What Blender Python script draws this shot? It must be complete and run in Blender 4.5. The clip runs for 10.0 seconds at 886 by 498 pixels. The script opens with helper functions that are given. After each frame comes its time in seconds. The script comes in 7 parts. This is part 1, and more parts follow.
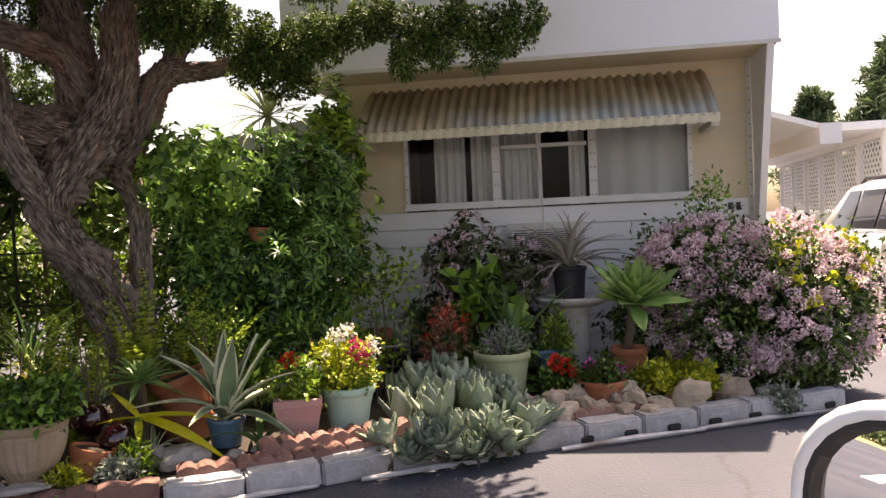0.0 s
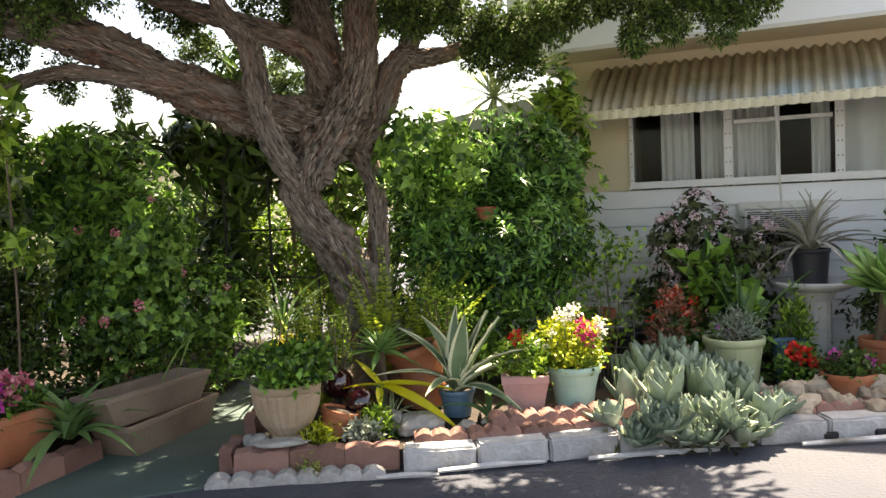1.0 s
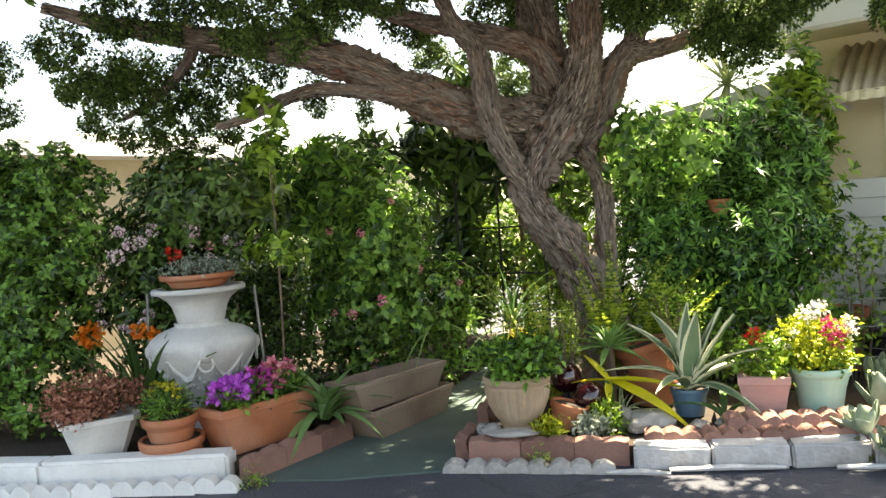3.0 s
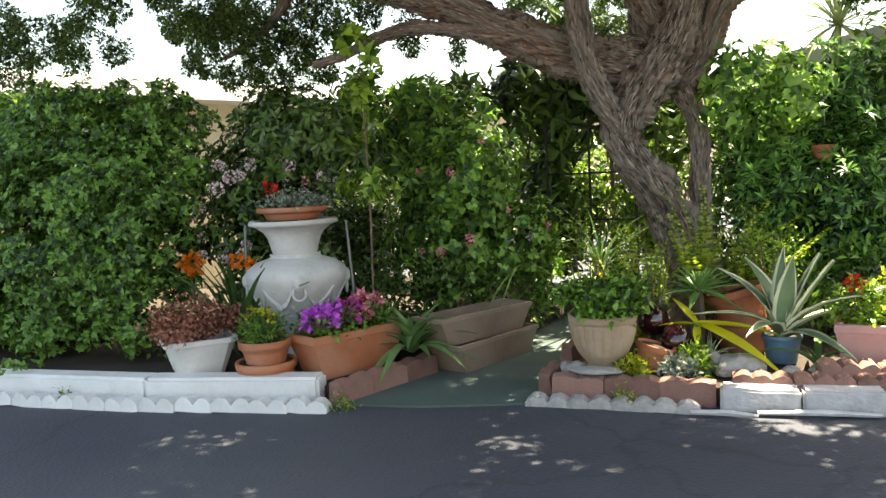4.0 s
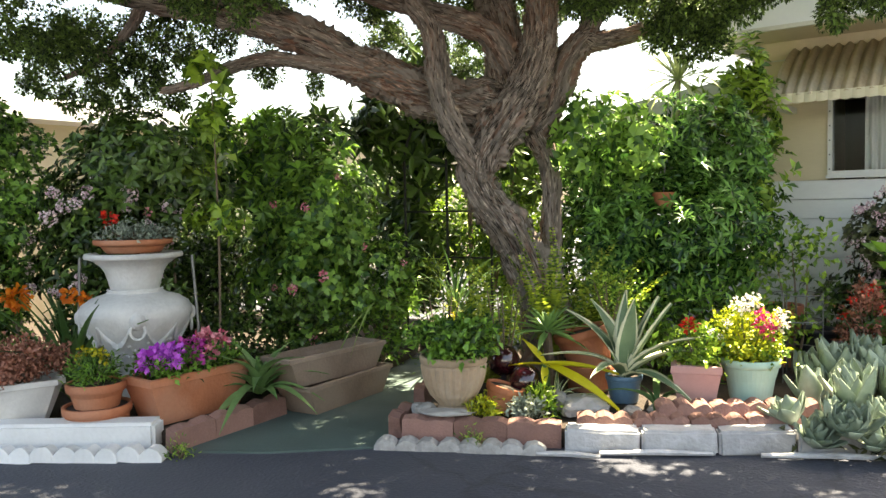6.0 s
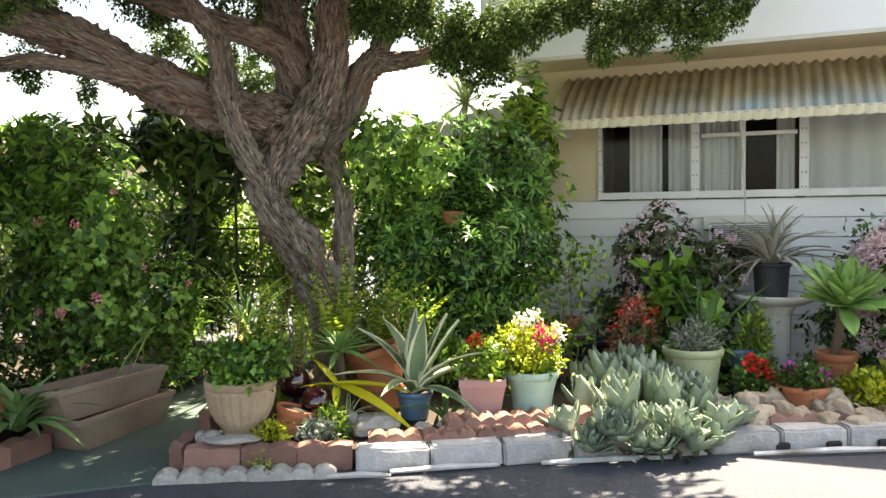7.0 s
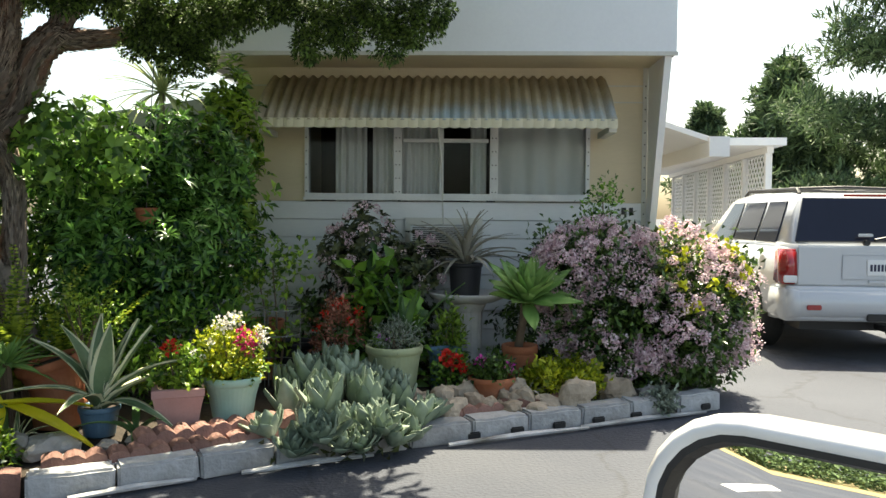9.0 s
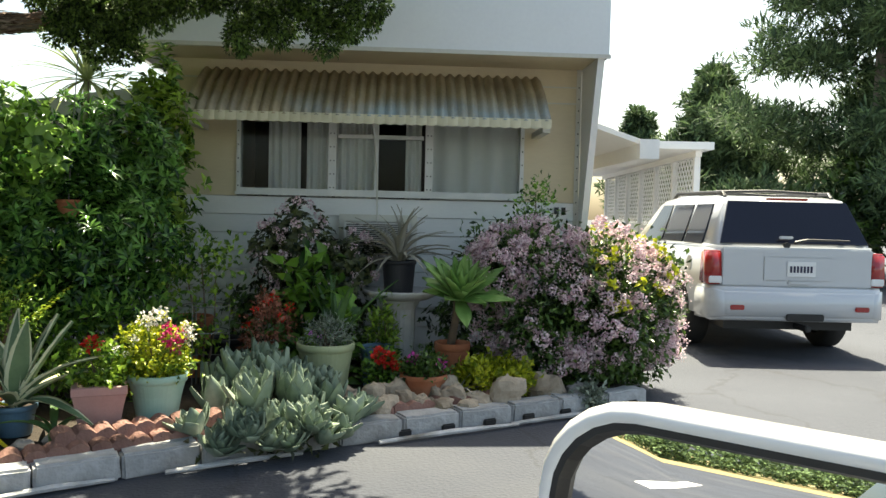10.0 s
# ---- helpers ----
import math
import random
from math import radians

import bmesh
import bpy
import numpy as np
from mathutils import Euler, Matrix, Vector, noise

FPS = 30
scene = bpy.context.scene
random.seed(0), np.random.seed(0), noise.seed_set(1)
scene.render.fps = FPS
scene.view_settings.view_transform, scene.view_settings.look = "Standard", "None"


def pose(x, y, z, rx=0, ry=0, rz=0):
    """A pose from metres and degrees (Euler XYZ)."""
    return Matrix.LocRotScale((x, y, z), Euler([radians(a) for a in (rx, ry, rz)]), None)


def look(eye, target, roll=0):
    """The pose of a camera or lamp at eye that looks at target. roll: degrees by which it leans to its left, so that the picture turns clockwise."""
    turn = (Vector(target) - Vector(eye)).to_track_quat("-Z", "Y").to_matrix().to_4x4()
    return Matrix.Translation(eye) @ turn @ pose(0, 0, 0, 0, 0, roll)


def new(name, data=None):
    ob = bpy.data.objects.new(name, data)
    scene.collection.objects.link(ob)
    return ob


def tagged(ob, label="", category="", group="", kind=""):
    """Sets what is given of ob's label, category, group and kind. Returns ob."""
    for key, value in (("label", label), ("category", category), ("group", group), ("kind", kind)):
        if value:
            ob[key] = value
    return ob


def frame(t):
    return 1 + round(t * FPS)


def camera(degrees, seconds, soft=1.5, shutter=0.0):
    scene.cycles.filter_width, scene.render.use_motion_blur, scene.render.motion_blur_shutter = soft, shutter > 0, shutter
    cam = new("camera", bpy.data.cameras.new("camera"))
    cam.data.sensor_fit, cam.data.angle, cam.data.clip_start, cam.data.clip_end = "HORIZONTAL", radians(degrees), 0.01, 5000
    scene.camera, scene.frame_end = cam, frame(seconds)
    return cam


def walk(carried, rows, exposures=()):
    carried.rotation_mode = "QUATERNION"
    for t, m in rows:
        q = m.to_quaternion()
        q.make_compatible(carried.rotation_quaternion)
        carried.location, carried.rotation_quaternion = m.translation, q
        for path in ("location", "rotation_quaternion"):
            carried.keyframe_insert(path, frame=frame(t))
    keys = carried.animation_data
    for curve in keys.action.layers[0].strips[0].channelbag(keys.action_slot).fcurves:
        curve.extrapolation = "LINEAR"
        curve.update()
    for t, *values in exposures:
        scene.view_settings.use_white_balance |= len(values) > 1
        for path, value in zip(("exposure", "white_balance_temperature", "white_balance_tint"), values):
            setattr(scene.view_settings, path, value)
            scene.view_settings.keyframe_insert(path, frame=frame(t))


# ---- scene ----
EYE = 1.38  # height of the eye over the road
LENS = 58.1
PATH = [
    (0.0, -0.032, -0.021, 0.011, 88.15, 2.53, 0.19),
    (0.5, -0.150, -0.051, 0.048, 87.53, 2.38, 6.96),
    (1.0, -0.128, -0.090, 0.064, 86.87, 2.54, 15.22),
    (1.5, -0.116, -0.131, 0.067, 86.77, 2.85, 19.78),
    (2.0, -0.113, -0.133, 0.076, 86.87, 3.16, 22.65),
    (2.5, -0.098, -0.150, 0.078, 87.08, 3.52, 26.18),
    (3.0, -0.090, -0.179, 0.087, 87.37, 4.09, 31.39),
    (3.2, -0.083, -0.187, 0.090, 87.51, 4.30, 33.67),
    (4.3, -0.079, -0.230, -0.090, 84.15, 2.60, 38.35),
    (4.5, -0.096, -0.229, -0.078, 83.84, 2.25, 38.20),
    (5.0, -0.112, -0.244, -0.085, 83.84, 1.86, 37.24),
    (5.2, -0.104, -0.226, -0.096, 84.13, 1.85, 37.03),
    (6.3, -0.035, -0.089, 0.001, 87.70, 0.96, 23.66),
    (6.5, -0.030, -0.081, -0.001, 87.85, 0.96, 20.81),
    (7.0, -0.021, -0.062, 0.000, 87.67, 0.70, 13.87),
    (7.5, -0.001, -0.015, -0.003, 87.52, 0.34, 6.15),
    (8.0, 0.000, 0.000, -0.000, 87.56, 0.04, 0.93),
    (8.5, 0.000, 0.018, -0.002, 87.53, -0.31, -3.90),
    (9.0, 0.004, 0.026, 0.006, 87.55, -0.45, -6.76),
    (9.5, 0.006, 0.028, 0.001, 87.47, -0.71, -9.46),
    (10.0, 0.029, 0.031, -0.001, 87.49, -1.32, -11.26),
]
cam = camera(LENS, 10.0, soft=1.45)
walk(cam, [(t, pose(x, y, EYE + z, rx, ry, rz)) for t, x, y, z, rx, ry, rz in PATH],
     [(0.0, 1.88, 8600, 25), (1.0, 2.55, 8500, 13), (2.5, 2.97, 8600, 8), (5.0, 2.76, 8300, 6), (6.5, 3.03, 8600, 9), (8.0, 2.22, 8000, 6), (10.0, 1.77, 7600, 1)])

# sun behind the house, sky all round
SUN_AZ, SUN_EL = 27.0, 63.0   # degrees from +y towards +x, and up
world = bpy.data.worlds.new("sky")
scene.world = world
world.use_nodes = True
_n = world.node_tree.nodes
_sky = _n.new("ShaderNodeTexSky")
_sky.sky_type = "NISHITA"
_sky.sun_disc = False
_sky.sun_elevation = radians(SUN_EL)
_sky.sun_rotation = radians(SUN_AZ)
_sky.air_density = 1.0
_sky.dust_density = 3.0
_n["Background"].inputs[1].default_value = 0.095
world.node_tree.links.new(_sky.outputs[0], _n["Background"].inputs[0])
sun_data = bpy.data.lights.new("sun", "SUN")
sun_data.energy, sun_data.angle, sun_data.color = 4.8, radians(0.53), (1.0, 0.95, 0.86)
sun = new("sun", sun_data)
_a, _e = radians(SUN_AZ), radians(SUN_EL)
_to_sun = Vector((math.sin(_a) * math.cos(_e), math.cos(_a) * math.cos(_e), math.sin(_e)))
sun.matrix_world = look(_to_sun * 30, (0, 0, 0))

# ---- materials ----
def rgb(*c):
    return (*c, 1.0)


def surface(name, dark, light, rough=0.7, scale=6.0, fine=60.0, bump=0.15, metal=0.0, per="", spread=0.0,
            coat=0.0, stain=None, stain_amount=0.0, thin=0.0, stretch=(1, 1, 1), spec=0.5, space="Object"):
    """Node material: two scales of noise between two base colours, a fine relief, optional variation from piece to piece."""
    m = bpy.data.materials.new(name)
    m.use_nodes = True
    nt = m.node_tree
    n, l = nt.nodes, nt.links
    b = n["Principled BSDF"]
    tc = n.new("ShaderNodeTexCoord")
    mp = n.new("ShaderNodeMapping")
    mp.inputs["Scale"].default_value = stretch
    l.new(tc.outputs[space], mp.inputs[0])
    n1, n2 = n.new("ShaderNodeTexNoise"), n.new("ShaderNodeTexNoise")
    for q, s, d in ((n1, scale, 4), (n2, fine, 3)):
        q.inputs["Scale"].default_value = s
        q.inputs["Detail"].default_value = d
        l.new(mp.outputs[0], q.inputs[0])
    add = n.new("ShaderNodeMath")
    add.operation = "MULTIPLY_ADD"
    l.new(n2.outputs[0], add.inputs[0])
    add.inputs[1].default_value = 0.45
    half = n.new("ShaderNodeMath")
    half.operation = "MULTIPLY_ADD"
    l.new(n1.outputs[0], half.inputs[0])
    half.inputs[1].default_value = 1.2
    half.inputs[2].default_value = -0.32
    l.new(half.outputs[0], add.inputs[2])
    fac = add
    if per:
        if per == "island":
            g = n.new("ShaderNodeNewGeometry")
            src = g.outputs["Random Per Island"]
        else:
            g = n.new("ShaderNodeObjectInfo")
            src = g.outputs["Random"]
        a2 = n.new("ShaderNodeMath")
        a2.operation = "MULTIPLY_ADD"
        l.new(src, a2.inputs[0])
        a2.inputs[1].default_value = spread
        a3 = n.new("ShaderNodeMath")
        a3.operation = "SUBTRACT"
        l.new(fac.outputs[0], a3.inputs[0])
        a3.inputs[1].default_value = spread * 0.5
        l.new(a3.outputs[0], a2.inputs[2])
        fac = a2
    mix = n.new("ShaderNodeMix")
    mix.data_type = "RGBA"
    mix.inputs[6].default_value, mix.inputs[7].default_value = rgb(*dark), rgb(*light)
    l.new(fac.outputs[0], mix.inputs[0])
    col = mix.outputs[2]
    if stain:
        n3 = n.new("ShaderNodeTexNoise")
        n3.inputs["Scale"].default_value = scale * 0.6
        n3.inputs["Detail"].default_value = 6
        l.new(mp.outputs[0], n3.inputs[0])
        rp = n.new("ShaderNodeMapRange")
        rp.inputs[1].default_value, rp.inputs[2].default_value = 0.5, 0.72
        rp.inputs[4].default_value = stain_amount
        l.new(n3.outputs[0], rp.inputs[0])
        m2 = n.new("ShaderNodeMix")
        m2.data_type = "RGBA"
        l.new(rp.outputs[0], m2.inputs[0])
        l.new(col, m2.inputs[6])
        m2.inputs[7].default_value = rgb(*stain)
        col = m2.outputs[2]
    l.new(col, b.inputs["Base Color"])
    b.inputs["Roughness"].default_value = rough
    b.inputs["Metallic"].default_value = metal
    b.inputs["Specular IOR Level"].default_value = spec
    if coat:
        b.inputs["Coat Weight"].default_value = coat
    if bump:
        bp = n.new("ShaderNodeBump")
        bp.inputs["Strength"].default_value = bump
        bp.inputs["Distance"].default_value = 0.01
        l.new(n2.outputs[0], bp.inputs["Height"])
        l.new(bp.outputs[0], b.inputs["Normal"])
    if thin:
        tr = n.new("ShaderNodeBsdfTranslucent")
        l.new(col, tr.inputs[0])
        ms = n.new("ShaderNodeMixShader")
        ms.inputs[0].default_value = thin
        l.new(b.outputs[0], ms.inputs[1])
        l.new(tr.outputs[0], ms.inputs[2])
        l.new(ms.outputs[0], n["Material Output"].inputs[0])
    return m


def leaf_mat(name, dark, light, rough=0.36, thin=0.36, spread=1.3):
    return surface(name, dark, light, rough, 1.6, 25, 0.0, per="island", spread=spread, thin=thin, spec=0.4)


def glass_mat(name, tint, rough=0.02):
    m = bpy.data.materials.new(name)
    m.use_nodes = True
    b = m.node_tree.nodes["Principled BSDF"]
    b.inputs["Base Color"].default_value = rgb(*tint)
    b.inputs["Roughness"].default_value = rough
    b.inputs["Transmission Weight"].default_value = 1.0
    b.inputs["IOR"].default_value = 1.17
    return m


ASPHALT = surface("asphalt", (0.026, 0.030, 0.044), (0.070, 0.078, 0.100), 0.85, 0.5, 45, 0.9, stain=(0.105, 0.107, 0.113), stain_amount=0.5)
GREEN_PATH = surface("painted_path", (0.045, 0.075, 0.068), (0.09, 0.135, 0.122), 0.75, 2.0, 70, 0.3, stain=(0.15, 0.16, 0.15), stain_amount=0.5)
SOIL = surface("soil", (0.018, 0.013, 0.009), (0.065, 0.048, 0.034), 0.95, 5, 50, 1.0)
WHITE_MASONRY = surface("white_masonry", (0.26, 0.26, 0.26), (0.62, 0.62, 0.63), 0.85, 5, 45, 0.7, per="object", spread=0.5, stain=(0.13, 0.115, 0.09), stain_amount=0.9)
OLD_WHITE = surface("weathered_white", (0.20, 0.19, 0.18), (0.58, 0.57, 0.55), 0.9, 7, 50, 0.8, per="object", spread=0.6, stain=(0.12, 0.11, 0.09), stain_amount=0.8)
RED_EDGER = surface("red_concrete", (0.15, 0.075, 0.058), (0.34, 0.185, 0.15), 0.9, 6, 80, 0.6, per="object", spread=0.7, stain=(0.13, 0.08, 0.06), stain_amount=0.5)
ROCK = surface("rock", (0.22, 0.17, 0.12), (0.55, 0.46, 0.36), 0.9, 5, 30, 0.8, per="object", spread=0.6)
GREY_ROCK = surface("grey_rock", (0.20, 0.19, 0.18), (0.44, 0.42, 0.39), 0.9, 5, 30, 0.8, per="object", spread=0.5)
CREAM = surface("cream_aluminium", (0.56, 0.47, 0.32), (0.72, 0.62, 0.44), 0.55, 1.2, 30, 0.08, stretch=(0.4, 0.4, 2.0))
WHITE_WALL = surface("white_aluminium", (0.66, 0.66, 0.66), (0.84, 0.84, 0.84), 0.5, 1.3, 30, 0.08, per="object", spread=0.3, stretch=(0.5, 0.5, 2))
FASCIA = surface("white_fascia", (0.70, 0.71, 0.73), (0.84, 0.85, 0.86), 0.5, 1.0, 30, 0.05)
TRIM = surface("trim_paint", (0.50, 0.48, 0.43), (0.70, 0.68, 0.62), 0.55, 4, 50, 0.1)
ALU = surface("window_aluminium", (0.56, 0.56, 0.55), (0.76, 0.76, 0.74), 0.45, 6, 60, 0.1, metal=0.1)
GAL = surface("grey_roof_sheet", (0.42, 0.43, 0.43), (0.62, 0.63, 0.62), 0.5, 2, 40, 0.05)
BARK = surface("bark", (0.014, 0.010, 0.008), (0.42, 0.35, 0.30), 0.95, 1.0, 3.5, 1.0, stretch=(42, 2.0, 1), stain=(0.28, 0.10, 0.05), stain_amount=0.6, space="UV")
BARK_STRIP = surface("bark_strip", (0.035, 0.026, 0.021), (0.44, 0.36, 0.30), 0.95, 1.4, 40, 0.3, per="island", spread=1.3, stain=(0.34, 0.13, 0.065), stain_amount=0.65)
KERB_WHITE = surface("kerb_paint", (0.58, 0.58, 0.57), (0.84, 0.84, 0.83), 0.8, 3, 45, 0.4, per="object", spread=0.4, stain=(0.25, 0.23, 0.20), stain_amount=0.45)
TWIG = surface("twig", (0.09, 0.06, 0.04), (0.22, 0.16, 0.11), 0.9, 10, 60, 0.4)
TERRACOTTA = surface("terracotta", (0.29, 0.090, 0.038), (0.52, 0.185, 0.088), 0.8, 4, 60, 0.25, per="object", spread=0.4, stain=(0.55, 0.38, 0.28), stain_amount=0.35)
BROWN_POT = surface("brown_trough", (0.16, 0.112, 0.082), (0.34, 0.245, 0.185), 0.7, 4, 60, 0.3, stain=(0.40, 0.34, 0.28), stain_amount=0.3)
STONE_URN = surface("urn_stone", (0.40, 0.395, 0.39), (0.70, 0.69, 0.67), 0.75, 4, 40, 0.5, stain=(0.36, 0.30, 0.23), stain_amount=0.6)
TAN_POT = surface("tan_pot", (0.30, 0.205, 0.13), (0.50, 0.375, 0.26), 0.85, 5, 50, 0.35, stain=(0.58, 0.50, 0.41), stain_amount=0.5)
PINK_POT = surface("pink_pot", (0.42, 0.22, 0.20), (0.56, 0.32, 0.29), 0.65, 4, 50, 0.12)
MINT_POT = surface("mint_pot", (0.30, 0.48, 0.40), (0.42, 0.60, 0.51), 0.5, 4, 50, 0.1)
LIME_POT = surface("pale_green_pot", (0.38, 0.43, 0.24), (0.52, 0.56, 0.34), 0.5, 4, 50, 0.1)
BLUE_POT = surface("blue_pot", (0.06, 0.13, 0.20), (0.13, 0.23, 0.32), 0.4, 4, 50, 0.1)
BLACK_POT = surface("black_pot", (0.012, 0.012, 0.015), (0.03, 0.03, 0.034), 0.55, 5, 50, 0.1)
WHITE_POT = surface("white_pot", (0.52, 0.51, 0.49), (0.76, 0.75, 0.72), 0.7, 5, 50, 0.25, stain=(0.3, 0.28, 0.24), stain_amount=0.4)
DARK_RED_GLOSS = surface("dark_red_glaze", (0.02, 0.004, 0.006), (0.05, 0.008, 0.012), 0.08, 4, 30, 0.0, coat=1.0)
IRON = surface("black_iron", (0.012, 0.012, 0.012), (0.03, 0.03, 0.028), 0.6, 10, 60, 0.2, metal=0.4)
WIRE = surface("grey_wire", (0.14, 0.14, 0.135), (0.26, 0.26, 0.25), 0.5, 10, 60, 0.1, metal=0.6)
AWNING = surface("awning_metal", (0.16, 0.115, 0.06), (0.48, 0.39, 0.25), 0.6, 3, 40, 0.15, stain=(0.24, 0.38, 0.45), stain_amount=0.9, per="object", spread=0.3)
LIP = surface("awning_lip", (0.50, 0.46, 0.32), (0.68, 0.63, 0.47), 0.6, 4, 40, 0.1, per="object", spread=0.4)
CURTAIN = surface("curtain", (0.74, 0.73, 0.70), (0.84, 0.83, 0.80), 0.9, 3, 60, 0.1, thin=0.2)
# near black: the dimness of unlit rooms is put into this colour
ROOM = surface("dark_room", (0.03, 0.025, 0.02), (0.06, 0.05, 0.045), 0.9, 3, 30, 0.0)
PANE = glass_mat("pane", (0.92, 0.95, 0.95))
CAR_PAINT = surface("silver_paint", (0.50, 0.52, 0.55), (0.56, 0.58, 0.61), 0.3, 1, 200, 0.0, metal=0.1, coat=0.6)
CAR_GLASS = surface("tinted_glass", (0.006, 0.008, 0.018), (0.010, 0.012, 0.026), 0.05, 2, 30, 0.0, spec=0.35)
RUBBER = surface("rubber", (0.012, 0.012, 0.012), (0.025, 0.025, 0.025), 0.8, 8, 60, 0.2)
BLACK_PLASTIC = surface("black_plastic", (0.010, 0.010, 0.011), (0.022, 0.022, 0.024), 0.5, 8, 60, 0.1)
RED_LENS = surface("red_lens", (0.25, 0.008, 0.01), (0.40, 0.015, 0.015), 0.15, 8, 60, 0.0, coat=1.0)
WHITE_CAR = surface("white_car_paint", (0.78, 0.78, 0.78), (0.84, 0.84, 0.84), 0.3, 2, 100, 0.0, coat=0.8)
MIRROR = surface("mirror", (0.9, 0.9, 0.9), (0.92, 0.92, 0.92), 0.01, 2, 10, 0.0, metal=1.0)
PLATE_WHITE = surface("plate_white", (0.72, 0.72, 0.72), (0.8, 0.8, 0.8), 0.5, 8, 60, 0.0)
INK = surface("dark_ink", (0.02, 0.02, 0.05), (0.04, 0.04, 0.08), 0.6, 8, 60, 0.0)

_t = ASPHALT.node_tree   # hairline cracks in the old asphalt
_vo, _nz, _ad, _cr, _mx = (_t.nodes.new(k) for k in ("ShaderNodeTexVoronoi", "ShaderNodeTexNoise", "ShaderNodeVectorMath", "ShaderNodeMapRange", "ShaderNodeMix"))
_tc = [q for q in _t.nodes if q.type == "TEX_COORD"][0]
_vo.feature = "DISTANCE_TO_EDGE"
_vo.inputs["Scale"].default_value = 0.45
_nz.inputs["Scale"].default_value, _nz.inputs["Detail"].default_value = 2.5, 5
_t.links.new(_tc.outputs["Object"], _nz.inputs[0])
_ad.operation = "MULTIPLY_ADD"
_ad.inputs[1].default_value = (0.5, 0.5, 0.5)
_t.links.new(_nz.outputs[1], _ad.inputs[0])
_t.links.new(_tc.outputs["Object"], _ad.inputs[2])
_t.links.new(_ad.outputs[0], _vo.inputs[0])
_cr.inputs[1].default_value, _cr.inputs[2].default_value, _cr.inputs[3].default_value, _cr.inputs[4].default_value = 0.003, 0.012, 0.35, 0.0
_t.links.new(_vo.outputs["Distance"], _cr.inputs[0])
_mx.data_type = "RGBA"
_ab = _t.nodes["Principled BSDF"].inputs["Base Color"]
_t.links.new(_ab.links[0].from_socket, _mx.inputs[6])
_mx.inputs[7].default_value = rgb(0.018, 0.018, 0.02)
_t.links.new(_cr.outputs[0], _mx.inputs[0])
_t.links.new(_mx.outputs[2], _ab)

_t = AWNING.node_tree
_mr = [q for q in _t.nodes if q.type == "MAP_RANGE"][0]
_mr.inputs[1].default_value, _mr.inputs[2].default_value = 0.40, 0.62
_sx = _t.nodes.new("ShaderNodeSeparateXYZ")
_tc = [q for q in _t.nodes if q.type == "TEX_COORD"][0]
_t.links.new(_tc.outputs["Object"], _sx.inputs[0])
_lo, _hi = (_t.nodes.new("ShaderNodeMapRange") for _ in range(2))
_lo.inputs[1].default_value, _lo.inputs[2].default_value, _lo.inputs[3].default_value, _lo.inputs[4].default_value = 2.20, 2.36, 1.0, 0.0
_hi.inputs[1].default_value, _hi.inputs[2].default_value, _hi.inputs[3].default_value, _hi.inputs[4].default_value = 0.6, 2.6, 0.25, 1.0
_m1, _m2 = _t.nodes.new("ShaderNodeMath"), _t.nodes.new("ShaderNodeMath")
_m1.operation = _m2.operation = "MULTIPLY"
_t.links.new(_sx.outputs[2], _lo.inputs[0])
_t.links.new(_sx.outputs[0], _hi.inputs[0])
_t.links.new(_lo.outputs[0], _m1.inputs[0])
_t.links.new(_hi.outputs[0], _m1.inputs[1])
_t.links.new(_m1.outputs[0], _m2.inputs[0])
_t.links.new(_mr.outputs[0], _m2.inputs[1])
_mixn = _mr.outputs[0].links[0].to_node if _mr.outputs[0].links[0].to_node.type == "MIX" else _mr.outputs[0].links[1].to_node
_t.links.new(_m2.outputs[0], _mixn.inputs[0])

# foliage
L_JUNIPER = leaf_mat("juniper_needles", (0.010, 0.026, 0.008), (0.15, 0.25, 0.05), 0.6, 0.18)
L_HEDGE = leaf_mat("hedge_leaf", (0.020, 0.055, 0.012), (0.20, 0.39, 0.065), 0.36, 0.3)
L_DARK = leaf_mat("dark_leaf", (0.014, 0.034, 0.009), (0.12, 0.21, 0.045), 0.3, 0.26)
L_MID = leaf_mat("mid_leaf", (0.020, 0.062, 0.014), (0.22, 0.42, 0.06), 0.35, 0.32)
L_LIGHT = leaf_mat("light_leaf", (0.045, 0.115, 0.016), (0.36, 0.53, 0.07))
L_LIME = leaf_mat("lime_leaf", (0.1400, 0.2030, 0.0140), (0.60, 0.62, 0.05))
L_YELLOW = leaf_mat("yellow_leaf", (0.2660, 0.2310, 0.0140), (0.600, 0.520, 0.040))
L_BRONZE = leaf_mat("bronze_leaf", (0.011, 0.022, 0.008), (0.11, 0.125, 0.045), 0.35, 0.2)
L_GREY = leaf_mat("grey_green_leaf", (0.1120, 0.1400, 0.1050), (0.330, 0.380, 0.300), 0.6, 0.15)
L_FERN = leaf_mat("fern_leaf", (0.0630, 0.1190, 0.0105), (0.36, 0.44, 0.05))
L_PITT = leaf_mat("whorled_leaf", (0.012, 0.048, 0.014), (0.20, 0.42, 0.085), 0.22, 0.34)
L_VINE = leaf_mat("vine_leaf", (0.034, 0.10, 0.019), (0.28, 0.48, 0.09), 0.38, 0.34)
L_RUST = leaf_mat("rust_leaf", (0.16, 0.055, 0.030), (0.50, 0.22, 0.15), 0.6, 0.2)
L_PINE = leaf_mat("pine_needles", (0.026, 0.052, 0.024), (0.15, 0.23, 0.095), 0.7, 0.2)
P_PINK = leaf_mat("pale_pink_petal", (0.58, 0.38, 0.44), (0.90, 0.75, 0.78), 0.6, 0.3)
